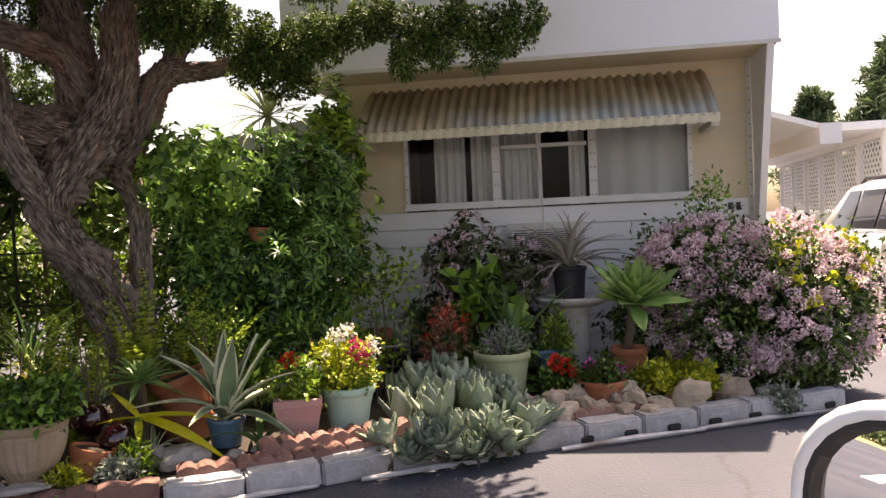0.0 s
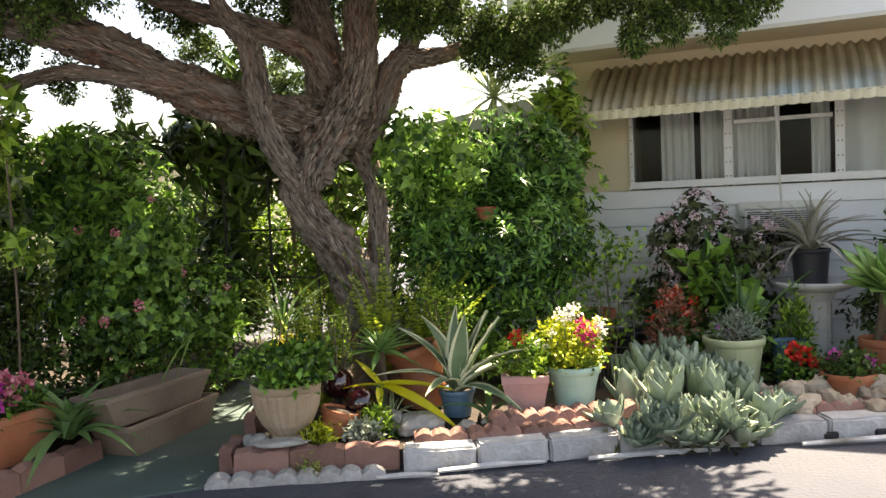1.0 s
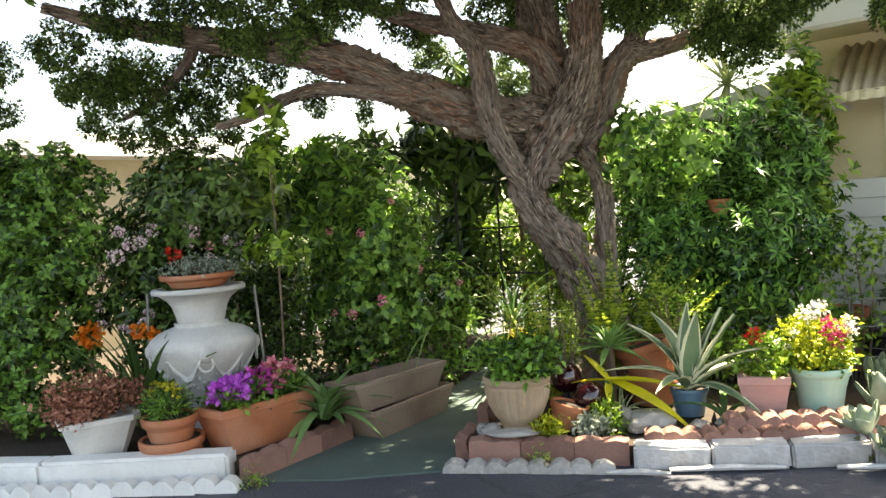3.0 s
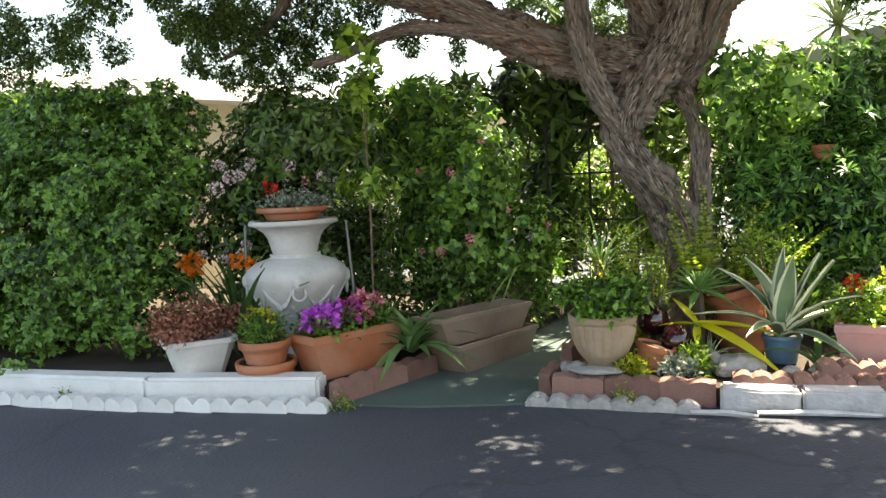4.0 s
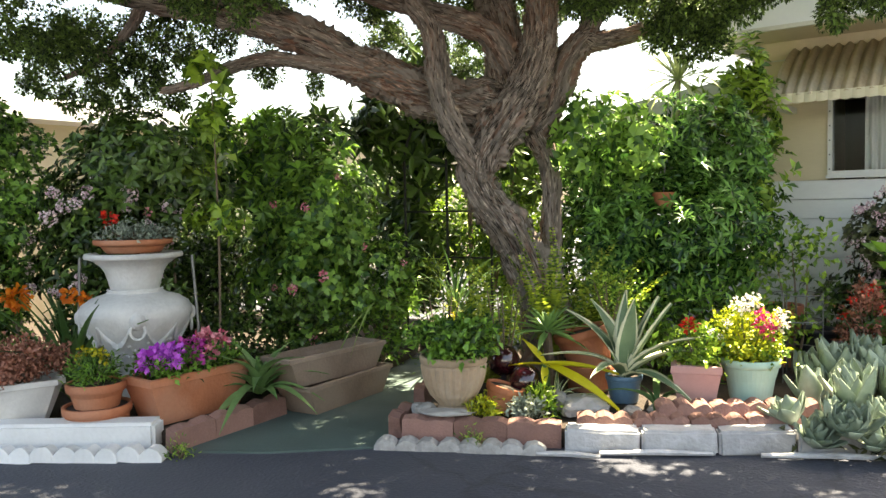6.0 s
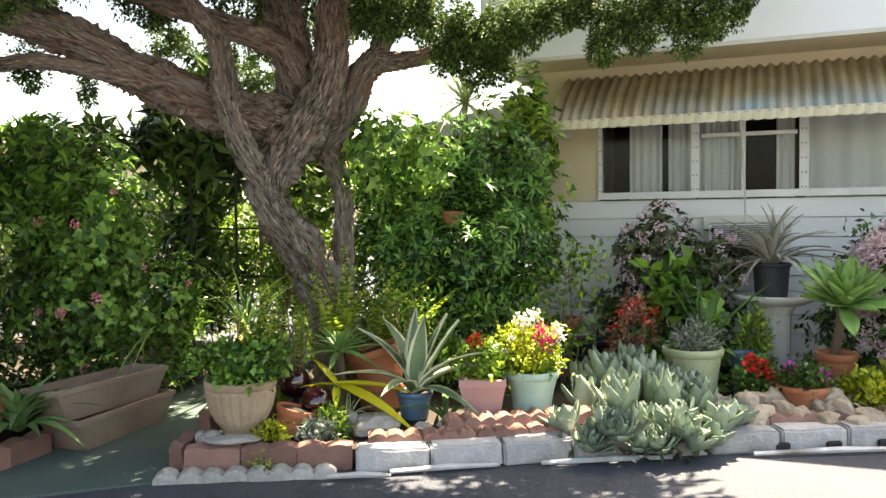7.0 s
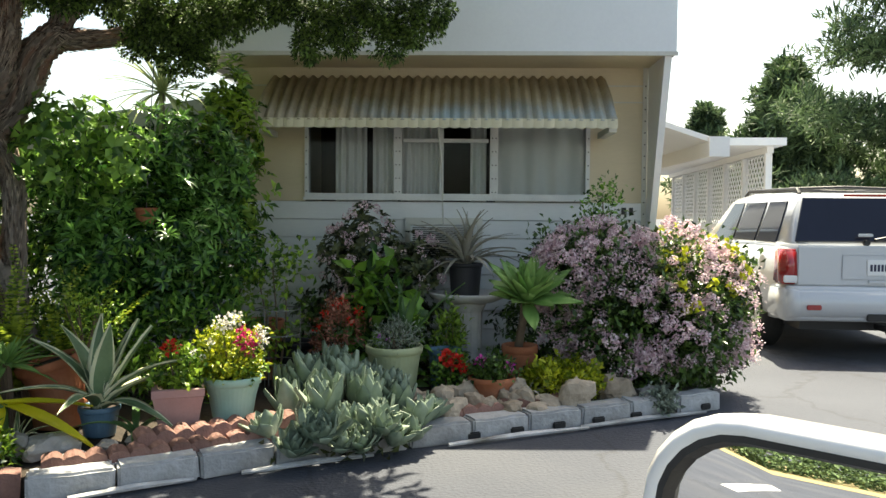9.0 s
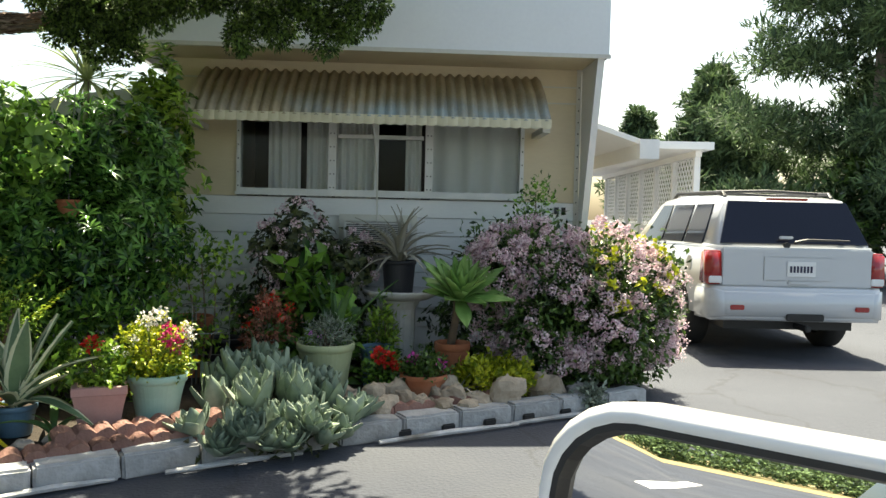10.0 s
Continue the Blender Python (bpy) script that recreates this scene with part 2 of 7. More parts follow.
P_WHITE = leaf_mat("white_petal", (0.66, 0.62, 0.55), (0.86, 0.84, 0.78), 0.6, 0.3)
P_RED = leaf_mat("red_petal", (0.45, 0.01, 0.01), (0.75, 0.04, 0.02), 0.5, 0.2)
P_MAGENTA = leaf_mat("magenta_petal", (0.42, 0.02, 0.25), (0.72, 0.10, 0.50), 0.5, 0.25)
P_ROSE = leaf_mat("rose_petal", (0.62, 0.12, 0.20), (0.85, 0.38, 0.42), 0.5, 0.25)
P_ORANGE = leaf_mat("orange_petal", (0.62, 0.13, 0.01), (0.85, 0.28, 0.03), 0.5, 0.25)
P_CRIMSON = leaf_mat("crimson_petal", (0.42, 0.01, 0.10), (0.70, 0.05, 0.22), 0.5, 0.25)
P_PURPLE = leaf_mat("violet_petal", (0.42, 0.05, 0.50), (0.70, 0.16, 0.74), 0.5, 0.25)
AGAVE_SKIN = surface("agave_skin", (0.09, 0.135, 0.09), (0.34, 0.41, 0.30), 0.5, 3, 40, 0.1, per="object", spread=0.6)
AGAVE_GREEN = surface("green_agave_skin", (0.11, 0.24, 0.05), (0.28, 0.42, 0.13), 0.45, 3, 40, 0.05, per="object", spread=0.5)
AGAVE_EDGE = surface("pale_leaf_margin", (0.60, 0.60, 0.38), (0.78, 0.77, 0.54), 0.5, 5, 40, 0.05)
AGAVE_MID = surface("striped_leaf_green", (0.09, 0.15, 0.08), (0.20, 0.29, 0.15), 0.5, 5, 40, 0.05)
YELLOW_BLADE = surface("yellow_blade", (0.56, 0.50, 0.02), (0.74, 0.68, 0.05), 0.4, 4, 40, 0.05, thin=0.25)
STRAP = surface("strap_leaf", (0.04, 0.10, 0.03), (0.13, 0.24, 0.08), 0.4, 4, 40, 0.05, per="object", spread=0.6, thin=0.2)
AIR_SKIN = surface("dry_grey_leaf", (0.20, 0.19, 0.15), (0.40, 0.37, 0.30), 0.7, 4, 40, 0.1, per="object", spread=0.6)


# ---- shape helpers ----
RNG = np.random.default_rng(7)


def to_mesh(name, verts, faces, material, smooth=False):
    me = bpy.data.meshes.new(name)
    me.from_pydata([tuple(map(float, v)) for v in verts], [], [tuple(map(int, f)) for f in faces])
    for m in (material if isinstance(material, (list, tuple)) else [material]):
        me.materials.append(m)
    if smooth:
        me.polygons.foreach_set("use_smooth", [True] * len(me.polygons))
    me.update()
    return me


def child(name, me, parent, label="", m=None):
    ob = new(name, me)
    if parent is not None:
        ob.parent = parent
    if m is not None:
        ob.matrix_basis = m
    return tagged(ob, label)


def part(name, geo, material, parent, label="", m=None, smooth=False):
    if isinstance(geo, bmesh.types.BMesh):
        me = bpy.data.meshes.new(name)
        geo.to_mesh(me)
        geo.free()
        me.materials.append(material)
        if smooth:
            me.polygons.foreach_set("use_smooth", [True] * len(me.polygons))
    else:
        me = to_mesh(name, geo[0], geo[1], material, smooth)
    return child(name, me, parent, label, m)


def thing(name, m, label, category, group="", kind=""):
    ob = new(name)
    ob.empty_display_size = 0.1
    ob.matrix_basis = m
    return tagged(ob, label, category, group, kind)


def setting(name, geo, material, label, category, smooth=False, m=None):
    ob = part(name, geo, material, None, label, m, smooth)
    return tagged(ob, "", category, "", "structure")


def block(sx, sy, sz, at=(0, 0, 0), bevel=0.01, taper=1.0, seg=2):
    """A bevelled box whose base centre is at `at`; taper widens (over 1) or narrows the base against the top."""
    bm = bmesh.new()
    bmesh.ops.create_cube(bm, size=1)
    for v in bm.verts:
        k = taper if v.co.z < 0 else 1.0
        v.co = Vector((v.co.x * sx * k + at[0], v.co.y * sy * k + at[1], (v.co.z + 0.5) * sz + at[2]))
    if bevel:
        bmesh.ops.bevel(bm, geom=bm.edges[:], offset=bevel, segments=seg, affect="EDGES", clamp_overlap=True)
    return bm


def join_geo(*geos):
    V, F, o = [], [], 0
    for v, f in geos:
        V.extend(v)
        F.extend([tuple(i + o for i in q) for q in f])
        o += len(v)
    return V, F


def boxgeo(x0, x1, y0, y1, z0, z1):
    v = [(x, y, z) for z in (z0, z1) for y in (y0, y1) for x in (x0, x1)]
    return v, [(0, 2, 3, 1), (4, 5, 7, 6), (0, 1, 5, 4), (2, 6, 7, 3), (0, 4, 6, 2), (1, 3, 7, 5)]


def lathe(profile, n=32, wave=0.0, waves=0, z0=-1e9, z1=1e9):
    """Turned body from (radius, height) pairs; wave flutes the radius between z0 and z1."""
    V, F = [], []
    for r, z in profile:
        for i in range(n):
            a = 2 * math.pi * i / n
            k = 1 + (wave * abs(math.sin(waves * a / 2)) if z0 <= z <= z1 else 0)
            V.append((r * k * math.cos(a), r * k * math.sin(a), z))
    for j in range(len(profile) - 1):
        for i in range(n):
            k = (i + 1) % n
            F.append((j * n + i, j * n + k, (j + 1) * n + k, (j + 1) * n + i))
    return V, F


def tube(points, radii, n=8, rough=0.0, flat=1.0, seed=0):
    pts = [Vector(p) for p in points]
    rng = np.random.default_rng(seed)
    V, F = [], []
    side = None
    for j, p in enumerate(pts):
        d = (pts[min(j + 1, len(pts) - 1)] - pts[max(j - 1, 0)]).normalized()
        side = (d.orthogonal() if side is None else (side - d * side.dot(d))).normalized()
        up = d.cross(side)
        r = radii[j] if hasattr(radii, "__len__") else radii
        for i in range(n):
            a = 2 * math.pi * i / n
            k = r * (1 + rough * (0.6 * math.sin(3 * a + j * 0.35) + rng.uniform(-1, 1) * 0.6))
            V.append(p + side * math.cos(a) * k + up * math.sin(a) * k * flat)
    for j in range(len(pts) - 1):
        for i in range(n):
            k = (i + 1) % n
            F.append((j * n + i, j * n + k, (j + 1) * n + k, (j + 1) * n + i))
    F.append(tuple(range(n))[::-1])
    F.append(tuple(range((len(pts) - 1) * n, len(pts) * n)))
    return V, F


def spline(ctrl, steps=6):
    """Points of a smooth line through the control rows (any number of columns)."""
    c = np.array(ctrl, float)
    c = np.vstack([2 * c[0] - c[1], c, 2 * c[-1] - c[-2]])
    out = []
    for i in range(1, len(c) - 2):
        for s in range(steps):
            t = s / steps
            out.append(0.5 * (2 * c[i] + (c[i + 1] - c[i - 1]) * t + (2 * c[i - 1] - 5 * c[i] + 4 * c[i + 1] - c[i + 2]) * t * t
                              + (3 * c[i] - c[i - 1] - 3 * c[i + 1] + c[i + 2]) * t ** 3))
    out.append(c[-2])
    return np.array(out)


def leaf_mesh(name, at, along, length, width, material, rng, fold=0.25, curl=0.2, face=None):
    """Many small folded leaves in one mesh: `at` their bases, `along` their directions."""
    N = len(at)
    d = along / (np.linalg.norm(along, axis=1)[:, None] + 1e-9)
    s = np.cross(d, (rng.normal(size=(N, 3)) * 0.8 + np.array([0, -0.2, 0.9])) if face is None else face + rng.normal(size=(N, 3)) * 0.25)
    s /= np.linalg.norm(s, axis=1)[:, None] + 1e-9
    u = np.cross(s, d)
    L = (length * rng.uniform(0.65, 1.25, N))[:, None]
    Wd = (width * rng.uniform(0.7, 1.2, N))[:, None]
    v = np.empty((N, 5, 3))
    v[:, 0] = at
    v[:, 1] = at + d * L * 0.55 + s * Wd * 0.5 + u * Wd * fold
    v[:, 2] = at + d * L * 0.5 
    v[:, 3] = at + d * L * 0.55 - s * Wd * 0.5 + u * Wd * fold
    v[:, 4] = at + d * L - u * L * curl
    tri = np.array([0, 2, 1, 0, 3, 2, 2, 4, 1, 2, 3, 4])
    me = bpy.data.meshes.new(name)
    vv = v.reshape(-1, 3)
    loops = (np.arange(N)[:, None] * 5 + tri[None, :]).reshape(-1)
    me.vertices.add(len(vv))
    me.vertices.foreach_set("co", vv.reshape(-1))
    me.loops.add(len(loops))
    me.loops.foreach_set("vertex_index", loops.astype(np.int32))
    nf = len(loops) // 3
    me.polygons.add(nf)
    me.polygons.foreach_set("loop_start", np.arange(0, 3 * nf, 3, dtype=np.int32))
    me.materials.append(material)
    me.update(calc_edges=True)
    me.validate()
    return me


def blob_points(rng, n, centre, radii, lumps=7, depth=0.45, lump=0.28):
    """Points in the outer part of a lumpy ellipsoid, and the ways out of it."""
    d = rng.normal(size=(n, 3))
    d /= np.linalg.norm(d, axis=1)[:, None]
    bumps = rng.normal(size=(lumps, 3))
    bumps /= np.linalg.norm(bumps, axis=1)[:, None]
    k = np.ones(n) * (1 - lump * 0.5)
    for b in bumps:
        k += lump * np.exp(-((1 - d @ b) / 0.10))
    r = k * (1 - depth * rng.uniform(0, 1, n) ** 1.5)
    return np.array(centre) + d * r[:, None] * np.array(radii), d


def tufts(rng, n, per, centre, radii, spread=0.05, lumps=7, depth=0.45, lump=0.28, floor=None):
    """Leaf bases gathered in sprays: n sprays of `per` leaves each."""
    c, d = blob_points(rng, n, centre, radii, lumps, depth, lump)
    k = 22
    sub = rng.normal(size=(k, 3))
    sub /= np.linalg.norm(sub, axis=1)[:, None]
    pick = rng.integers(0, k, n)
    off = rng.normal(size=(n, 3))
    off /= np.linalg.norm(off, axis=1)[:, None] + 1e-9
    c2 = np.array(centre) + (sub[pick] * rng.uniform(0.55, 0.95, k)[pick][:, None] + off * (rng.uniform(0, 1, n) ** 0.5 * 0.36)[:, None]) * np.array(radii)
    use = rng.uniform(0, 1, n) < 0.72
    c, d = np.where(use[:, None], c2, c), np.where(use[:, None], off * 0.6 + sub[pick] * 0.6, d)
    if floor is not None:
        c[:, 2] = np.maximum(c[:, 2], floor + rng.uniform(0, 0.08, n))
    at = np.repeat(c, per, 0) + rng.normal(size=(n * per, 3)) * spread * 0.5
    way = np.repeat(d, per, 0) * 0.8 + rng.normal(size=(n * per, 3)) * 0.75 + np.array([0, 0, 0.25])
    return at, way


def whorls(rng, n, per, centre, radii, depth=0.6, lump=0.3, floor=None, cone=0.9):
    """Stars of leaves that face outwards: bases, directions and facing."""
    c, d = tufts(rng, n, 1, centre, radii, 0.0, 9, depth, lump, floor)
    out = c - np.array(centre)
    out = out / (np.linalg.norm(out, axis=1)[:, None] + 1e-9) + rng.normal(size=c.shape) * 0.35 + np.array([0, -0.25, 0.35])
    out /= np.linalg.norm(out, axis=1)[:, None]
    a = np.cross(out, rng.normal(size=c.shape))
    a /= np.linalg.norm(a, axis=1)[:, None]
    b = np.cross(out, a)
    ph = np.tile(np.arange(per) * 2 * math.pi / per, n) + np.repeat(rng.uniform(0, 6, n), per) + rng.normal(size=n * per) * 0.15
    way = np.repeat(out, per, 0) * 0.38 + (np.repeat(a, per, 0) * np.cos(ph)[:, None] + np.repeat(b, per, 0) * np.sin(ph)[:, None]) * cone
    return np.repeat(c, per, 0) + rng.normal(size=(n * per, 3)) * 0.006, way, np.repeat(out, per, 0)


def foliage(name, at, way, length, width, material, parent, label="", rng=RNG, fold=0.25, curl=0.2, face=None):
    return child(name, leaf_mesh(name, at, way, length, width, material, rng, fold, curl, face), parent, label)


def blade(length, width, rise=0.3, droop=0.3, segs=7, cup=0.18, thick=0.0, tip=0.02, belly=0.35, base=0.5, stripe=0.55):
    """One strap or agave leaf from the origin along +x, arching up then down, cupped across."""
    V, F = [], []
    for j in range(segs + 1):
        t = j / segs
        x = length * t
        z = rise * length * t - droop * length * t * t
        w = width * 0.5 * ((base + (1 - base) * min(t / belly, 1)) if t < belly else max(tip, 1 - ((t - belly) / (1 - belly)) ** 1.8))
        for s in (-1, -stripe, 0, stripe, 1):
            V.append((x, s * w, z + cup * width * s * s * (1 - 0.4 * t)))
    for j in range(segs):
        for i in range(4):
            a = j * 5 + i
            F.append((a, a + 5, a + 6, a + 1))
    if thick:
        o = len(V)
        V += [(x, y * 0.96, z - thick * (1 - 0.8 * x / length)) for x, y, z in V]
        F += [(a + o, d + o, c + o, b + o) for a, b, c, d in F]
        for j in range(segs):
            for i in (0, 4):
                a = j * 5 + i
                F.append((a, a + o, a + 5 + o, a + 5) if i == 0 else (a, a + 5, a + 5 + o, a + o))
        F.append((0, 1, 1 + o, o))
    return V, F

# ---- ground ----
def sheet(name, outline, z, material, label, category, thick=0.0):
    n = len(outline)
    if not thick:
        return setting(name, ([(x, y, z) for x, y in outline], [tuple(range(n))]), material, label, category)
    V = [(x, y, z) for x, y in outline] + [(x, y, z - thick) for x, y in outline]
    F = [tuple(range(n))] + [(i, i + n, (i + 1) % n + n, (i + 1) % n) for i in range(n)]
    return setting(name, (V, F), material, label, category)


setting("road", ([(-400, -400, 0), (400, -400, 0), (400, 400, 0), (-400, 400, 0)], [(0, 1, 2, 3)]), ASPHALT,
        "worn grey asphalt road with cracks and patches", "road")
sheet("path", [(-3.62, 2.98), (-3.0, 3.24), (-2.46, 3.60), (-2.52, 3.85), (-2.72, 4.4), (-2.95, 5.7), (-3.1, 7.5), (-3.9, 7.5), (-3.55, 5.6), (-3.45, 4.2)],
      0.012, GREEN_PATH, "dark green painted concrete garden path", "path", 0.012)


def bed(name, outline, z, label):
    """A soil sheet with an uneven top."""
    bm = bmesh.new()
    f = bm.faces.new([bm.verts.new((x, y, z)) for x, y in outline])
    bmesh.ops.triangulate(bm, faces=[f])
    bmesh.ops.subdivide_edges(bm, edges=bm.edges[:], cuts=6, use_grid_fill=True)
    for v in bm.verts:
        v.co.z += 0.03 * noise.noise(v.co * 3.0) + 0.012 * noise.noise(v.co * 14)
    rim = [e for e in bm.edges if e.is_boundary]
    for v in [q for q in bmesh.ops.extrude_edge_only(bm, edges=rim)["geom"] if isinstance(q, bmesh.types.BMVert)]:
        v.co.z = -0.02
    return setting(name, bm, SOIL, label, "soil", True)


bed("garden_bed_right", [(-2.42, 3.80), (-1.5, 4.06), (-0.75, 4.36), (0.0, 4.70), (0.6, 4.86), (1.9, 5.32), (2.62, 5.58), (2.70, 6.75), (-0.9, 7.26), (-2.2, 8.2), (-2.85, 7.5), (-2.7, 5.6), (-2.55, 4.4)],
    0.10, "dark loose soil of the planted front bed")
bed("garden_bed_left", [(-3.62, 3.12), (-4.6, 2.58), (-6.1, 2.02), (-10, 0.6), (-10, 7.5), (-4.0, 7.5), (-3.6, 5.6), (-3.5, 3.9)],
    0.09, "dark loose soil behind the white kerb")

# ---- the mobile home ----
HOUSE = pose(-0.95, 7.22, 0, 0, 0, -8.5)   # left front corner; x along the front, y into the house
HW, HT = 3.54, 2.66


def house_part(name, x0, x1, y0, y1, z0, z1, material, parent, label=""):
    return part(name, boxgeo(x0, x1, y0, y1, z0, z1), material, parent, label)


home = thing("mobile_home", HOUSE, "cream and white mobile home with aluminium siding", "house")
house_part("wall", 0, 0.585, 0, 0.1, 1.5, HT, CREAM, home, "cream upper wall panel")
house_part("wall", 3.06, HW, 0, 0.1, 1.5, HT, CREAM, home, "cream upper wall panel")
house_part("wall", 0.585, 3.06, 0, 0.1, 2.45, HT, CREAM, home, "cream upper wall panel")
house_part("side_wall", 0, 0.1, 0.1, 12, 0.0, HT, CREAM, home)
house_part("side_wall", HW - 0.1, HW, 0.1, 12, 0.0, HT, CREAM, home)
house_part("back_wall", 0.1, HW - 0.1, 11.9, 12, 0.0, HT, CREAM, home)
# unseen room surfaces, coloured near black in place of indoor shade
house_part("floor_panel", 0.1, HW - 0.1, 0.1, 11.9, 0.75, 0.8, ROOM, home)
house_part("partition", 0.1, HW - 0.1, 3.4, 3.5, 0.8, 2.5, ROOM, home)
# horizontal lap boards below the windows
for i in range(9):
    z0 = 0.08 + i * 0.158
    V = [(0, -0.012, z0), (HW, -0.012, z0), (HW, 0.0, z0 + 0.152), (0, 0.0, z0 + 0.152), (0, 0.05, z0), (HW, 0.05, z0), (HW, 0.05, z0 + 0.158), (0, 0.05, z0 + 0.158)]
    part("siding_board", (V, [(0, 1, 2, 3), (4, 7, 6, 5), (0, 4, 5, 1), (3, 2, 6, 7), (0, 3, 7, 4), (1, 5, 6, 2)]), WHITE_WALL, home)
house_part("backing_wall", 0, HW, 0.05, 0.1, 0.0, 1.5, WHITE_WALL, home)
# seams and trims of the upper wall
for z in (2.36, 2.50):
    house_part("seam_trim", 0.0, HW, -0.008, 0.0, z, z + 0.012, TRIM, home)
house_part("corner_trim", -0.012, 0.03, -0.012, 0.0, 0.1, HT, TRIM, home)
house_part("corner_trim", HW - 0.03, HW + 0.012, -0.012, 0.0, 0.1, HT, TRIM, home)
for i in range(14):
    part("rivet", boxgeo(HW - 0.014, HW - 0.004, -0.018, -0.012, 1.2 + i * 0.1, 1.21 + i * 0.1), IRON, home)
# overhanging gable: fascia, soffit, roof, and the raked fin at the driveway side
OV = 0.60
part("fascia", ([(-0.30, -OV, HT - 0.01), (HW + 0.10, -OV, HT + 0.015), (HW + 0.10, -OV, 3.46), (1.77, -OV, 3.62), (-0.30, -OV, 3.46),
                 (-0.30, -OV + 0.05, HT - 0.01), (HW + 0.10, -OV + 0.05, HT + 0.015), (HW + 0.10, -OV + 0.05, 3.46), (1.77, -OV + 0.05, 3.62), (-0.30, -OV + 0.05, 3.46)],
                [(0, 1, 2, 3, 4), (9, 8, 7, 6, 5), (0, 5, 6, 1), (1, 6, 7, 2), (2, 7, 8, 3), (3, 8, 9, 4), (4, 9, 5, 0)]), FASCIA, home, "tall white gable fascia")
house_part("fascia_lip", -0.31, HW + 0.11, -OV - 0.012, -OV, HT - 0.012, HT + 0.02, TRIM, home)
house_part("soffit", -0.30, HW + 0.10, -OV + 0.05, 0.0, HT, HT + 0.03, CREAM, home)
part("roof", ([(-0.32, -OV + 0.05, 3.40), (1.77, -OV + 0.05, 3.56), (HW + 0.12, -OV + 0.05, 3.40), (-0.32, 12.2, 3.40), (1.77, 12.2, 3.56), (HW + 0.12, 12.2, 3.40),
                (-0.32, -OV + 0.05, 3.34), (HW + 0.12, -OV + 0.05, 3.34), (-0.32, 12.2, 3.34), (HW + 0.12, 12.2, 3.34)],
               [(0, 1, 4, 3), (1, 2, 5, 4), (0, 6, 7, 2, 1), (3, 4, 5, 9, 8), (6, 8, 9, 7), (0, 3, 8, 6), (2, 7, 9, 5)]), GAL, home)
house_part("roof_side", -0.30, -0.25, -OV + 0.05, 12.1, HT, 3.36, FASCIA, home)
house_part("roof_side", HW + 0.05, HW + 0.10, -OV + 0.05, 12.1, HT, 3.36, FASCIA, home)
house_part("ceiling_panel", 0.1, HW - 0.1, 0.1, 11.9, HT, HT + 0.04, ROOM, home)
part("fin", ([(HW + 0.015, 0.0, 0.1), (HW + 0.015, 0.0, HT), (HW + 0.015, -OV + 0.02, HT), (HW + 0.015, -0.10, 1.2), (HW + 0.015, -0.04, 0.1),
              (HW + 0.07, 0.0, 0.1), (HW + 0.07, 0.0, HT), (HW + 0.07, -OV + 0.02, HT), (HW + 0.07, -0.10, 1.2), (HW + 0.07, -0.04, 0.1)],
             [(0, 1, 2, 3, 4), (9, 8, 7, 6, 5), (2, 7, 8, 3), (3, 8, 9, 4), (0, 4, 9, 5), (1, 0, 5, 6), (1, 6, 7, 2)]), FASCIA, home, "raked white end fin")


# ---- the window group and its curtains ----
def window(name, x0, x1, z0, z1, cols, rows, label, w=0.034):
    win = thing(name, HOUSE, label, "window", "windows of the mobile home", "structure")
    part("window_frame", join_geo(boxgeo(x0, x0 + w, -0.035, 0.06, z0, z1), boxgeo(x1 - w, x1, -0.035, 0.06, z0, z1),
                                  boxgeo(x0 + w, x1 - w, -0.035, 0.06, z0, z0 + w), boxgeo(x0 + w, x1 - w, -0.035, 0.06, z1 - w, z1)), ALU, win)
    xs, zs = [x0 + w] + cols + [x1 - w], [z0 + w] + rows + [z1 - w]
    for c in cols:
        part("mullion", boxgeo(c - 0.016, c + 0.016, -0.02, 0.04, zs[0], zs[-1]), ALU, win)
    for q in rows:
        for a, b in zip(xs, xs[1:]):
            part("glazing_bar", boxgeo(a + 0.016, b - 0.016, -0.024, 0.036, q - 0.016, q + 0.016), ALU, win)
    for a, b in zip(xs, xs[1:]):
        for c, d in zip(zs, zs[1:]):
            p = part("pane", boxgeo(a, b, 0.008, 0.012, c, d), PANE, win)
            p.visible_shadow = False
    for i in range(8):
        z = z0 + 0.05 + (z1 - z0 - 0.1) * i / 7
        for x in (x0 + 0.015, x1 - 0.015):
            part("screw", boxgeo(x - 0.005, x + 0.005, -0.040, -0.035, z - 0.005, z + 0.005), IRON, win)
    part("window_sill", boxgeo(x0 - 0.01, x1 + 0.01, -0.05, 0.0, z0 - 0.025, z0), ALU, win)
    return win


window("window_1", 0.585, 1.40, 1.535, 2.45, [], [], "aluminium window with a half-drawn white curtain")
window("window_2", 1.40, 2.235, 1.535, 2.45, [1.78], [2.03], "aluminium sliding window with four panes")
window("window_3", 2.235, 3.06, 1.535, 2.45, [], [], "aluminium window with a closed pale curtain")


def curtain(x0, x1, folds, label):
    V, F = [], []
    n = folds * 8
    for i in range(n + 1):
        x = x0 + (x1 - x0) * i / n
        y = 0.075 + 0.022 * math.sin(i * 2 * math.pi / 8) + 0.01 * math.sin(i * 0.37)
        V += [(x, y, 1.50), (x, y, 2.48)]
    for i in range(n):
        a = 2 * i
        F.append((a, a + 2, a + 3, a + 1))
    ob = part("curtain", (V, F), CURTAIN, None, label, HOUSE, True)
    return tagged(ob, "", "curtain", "curtains in the windows")


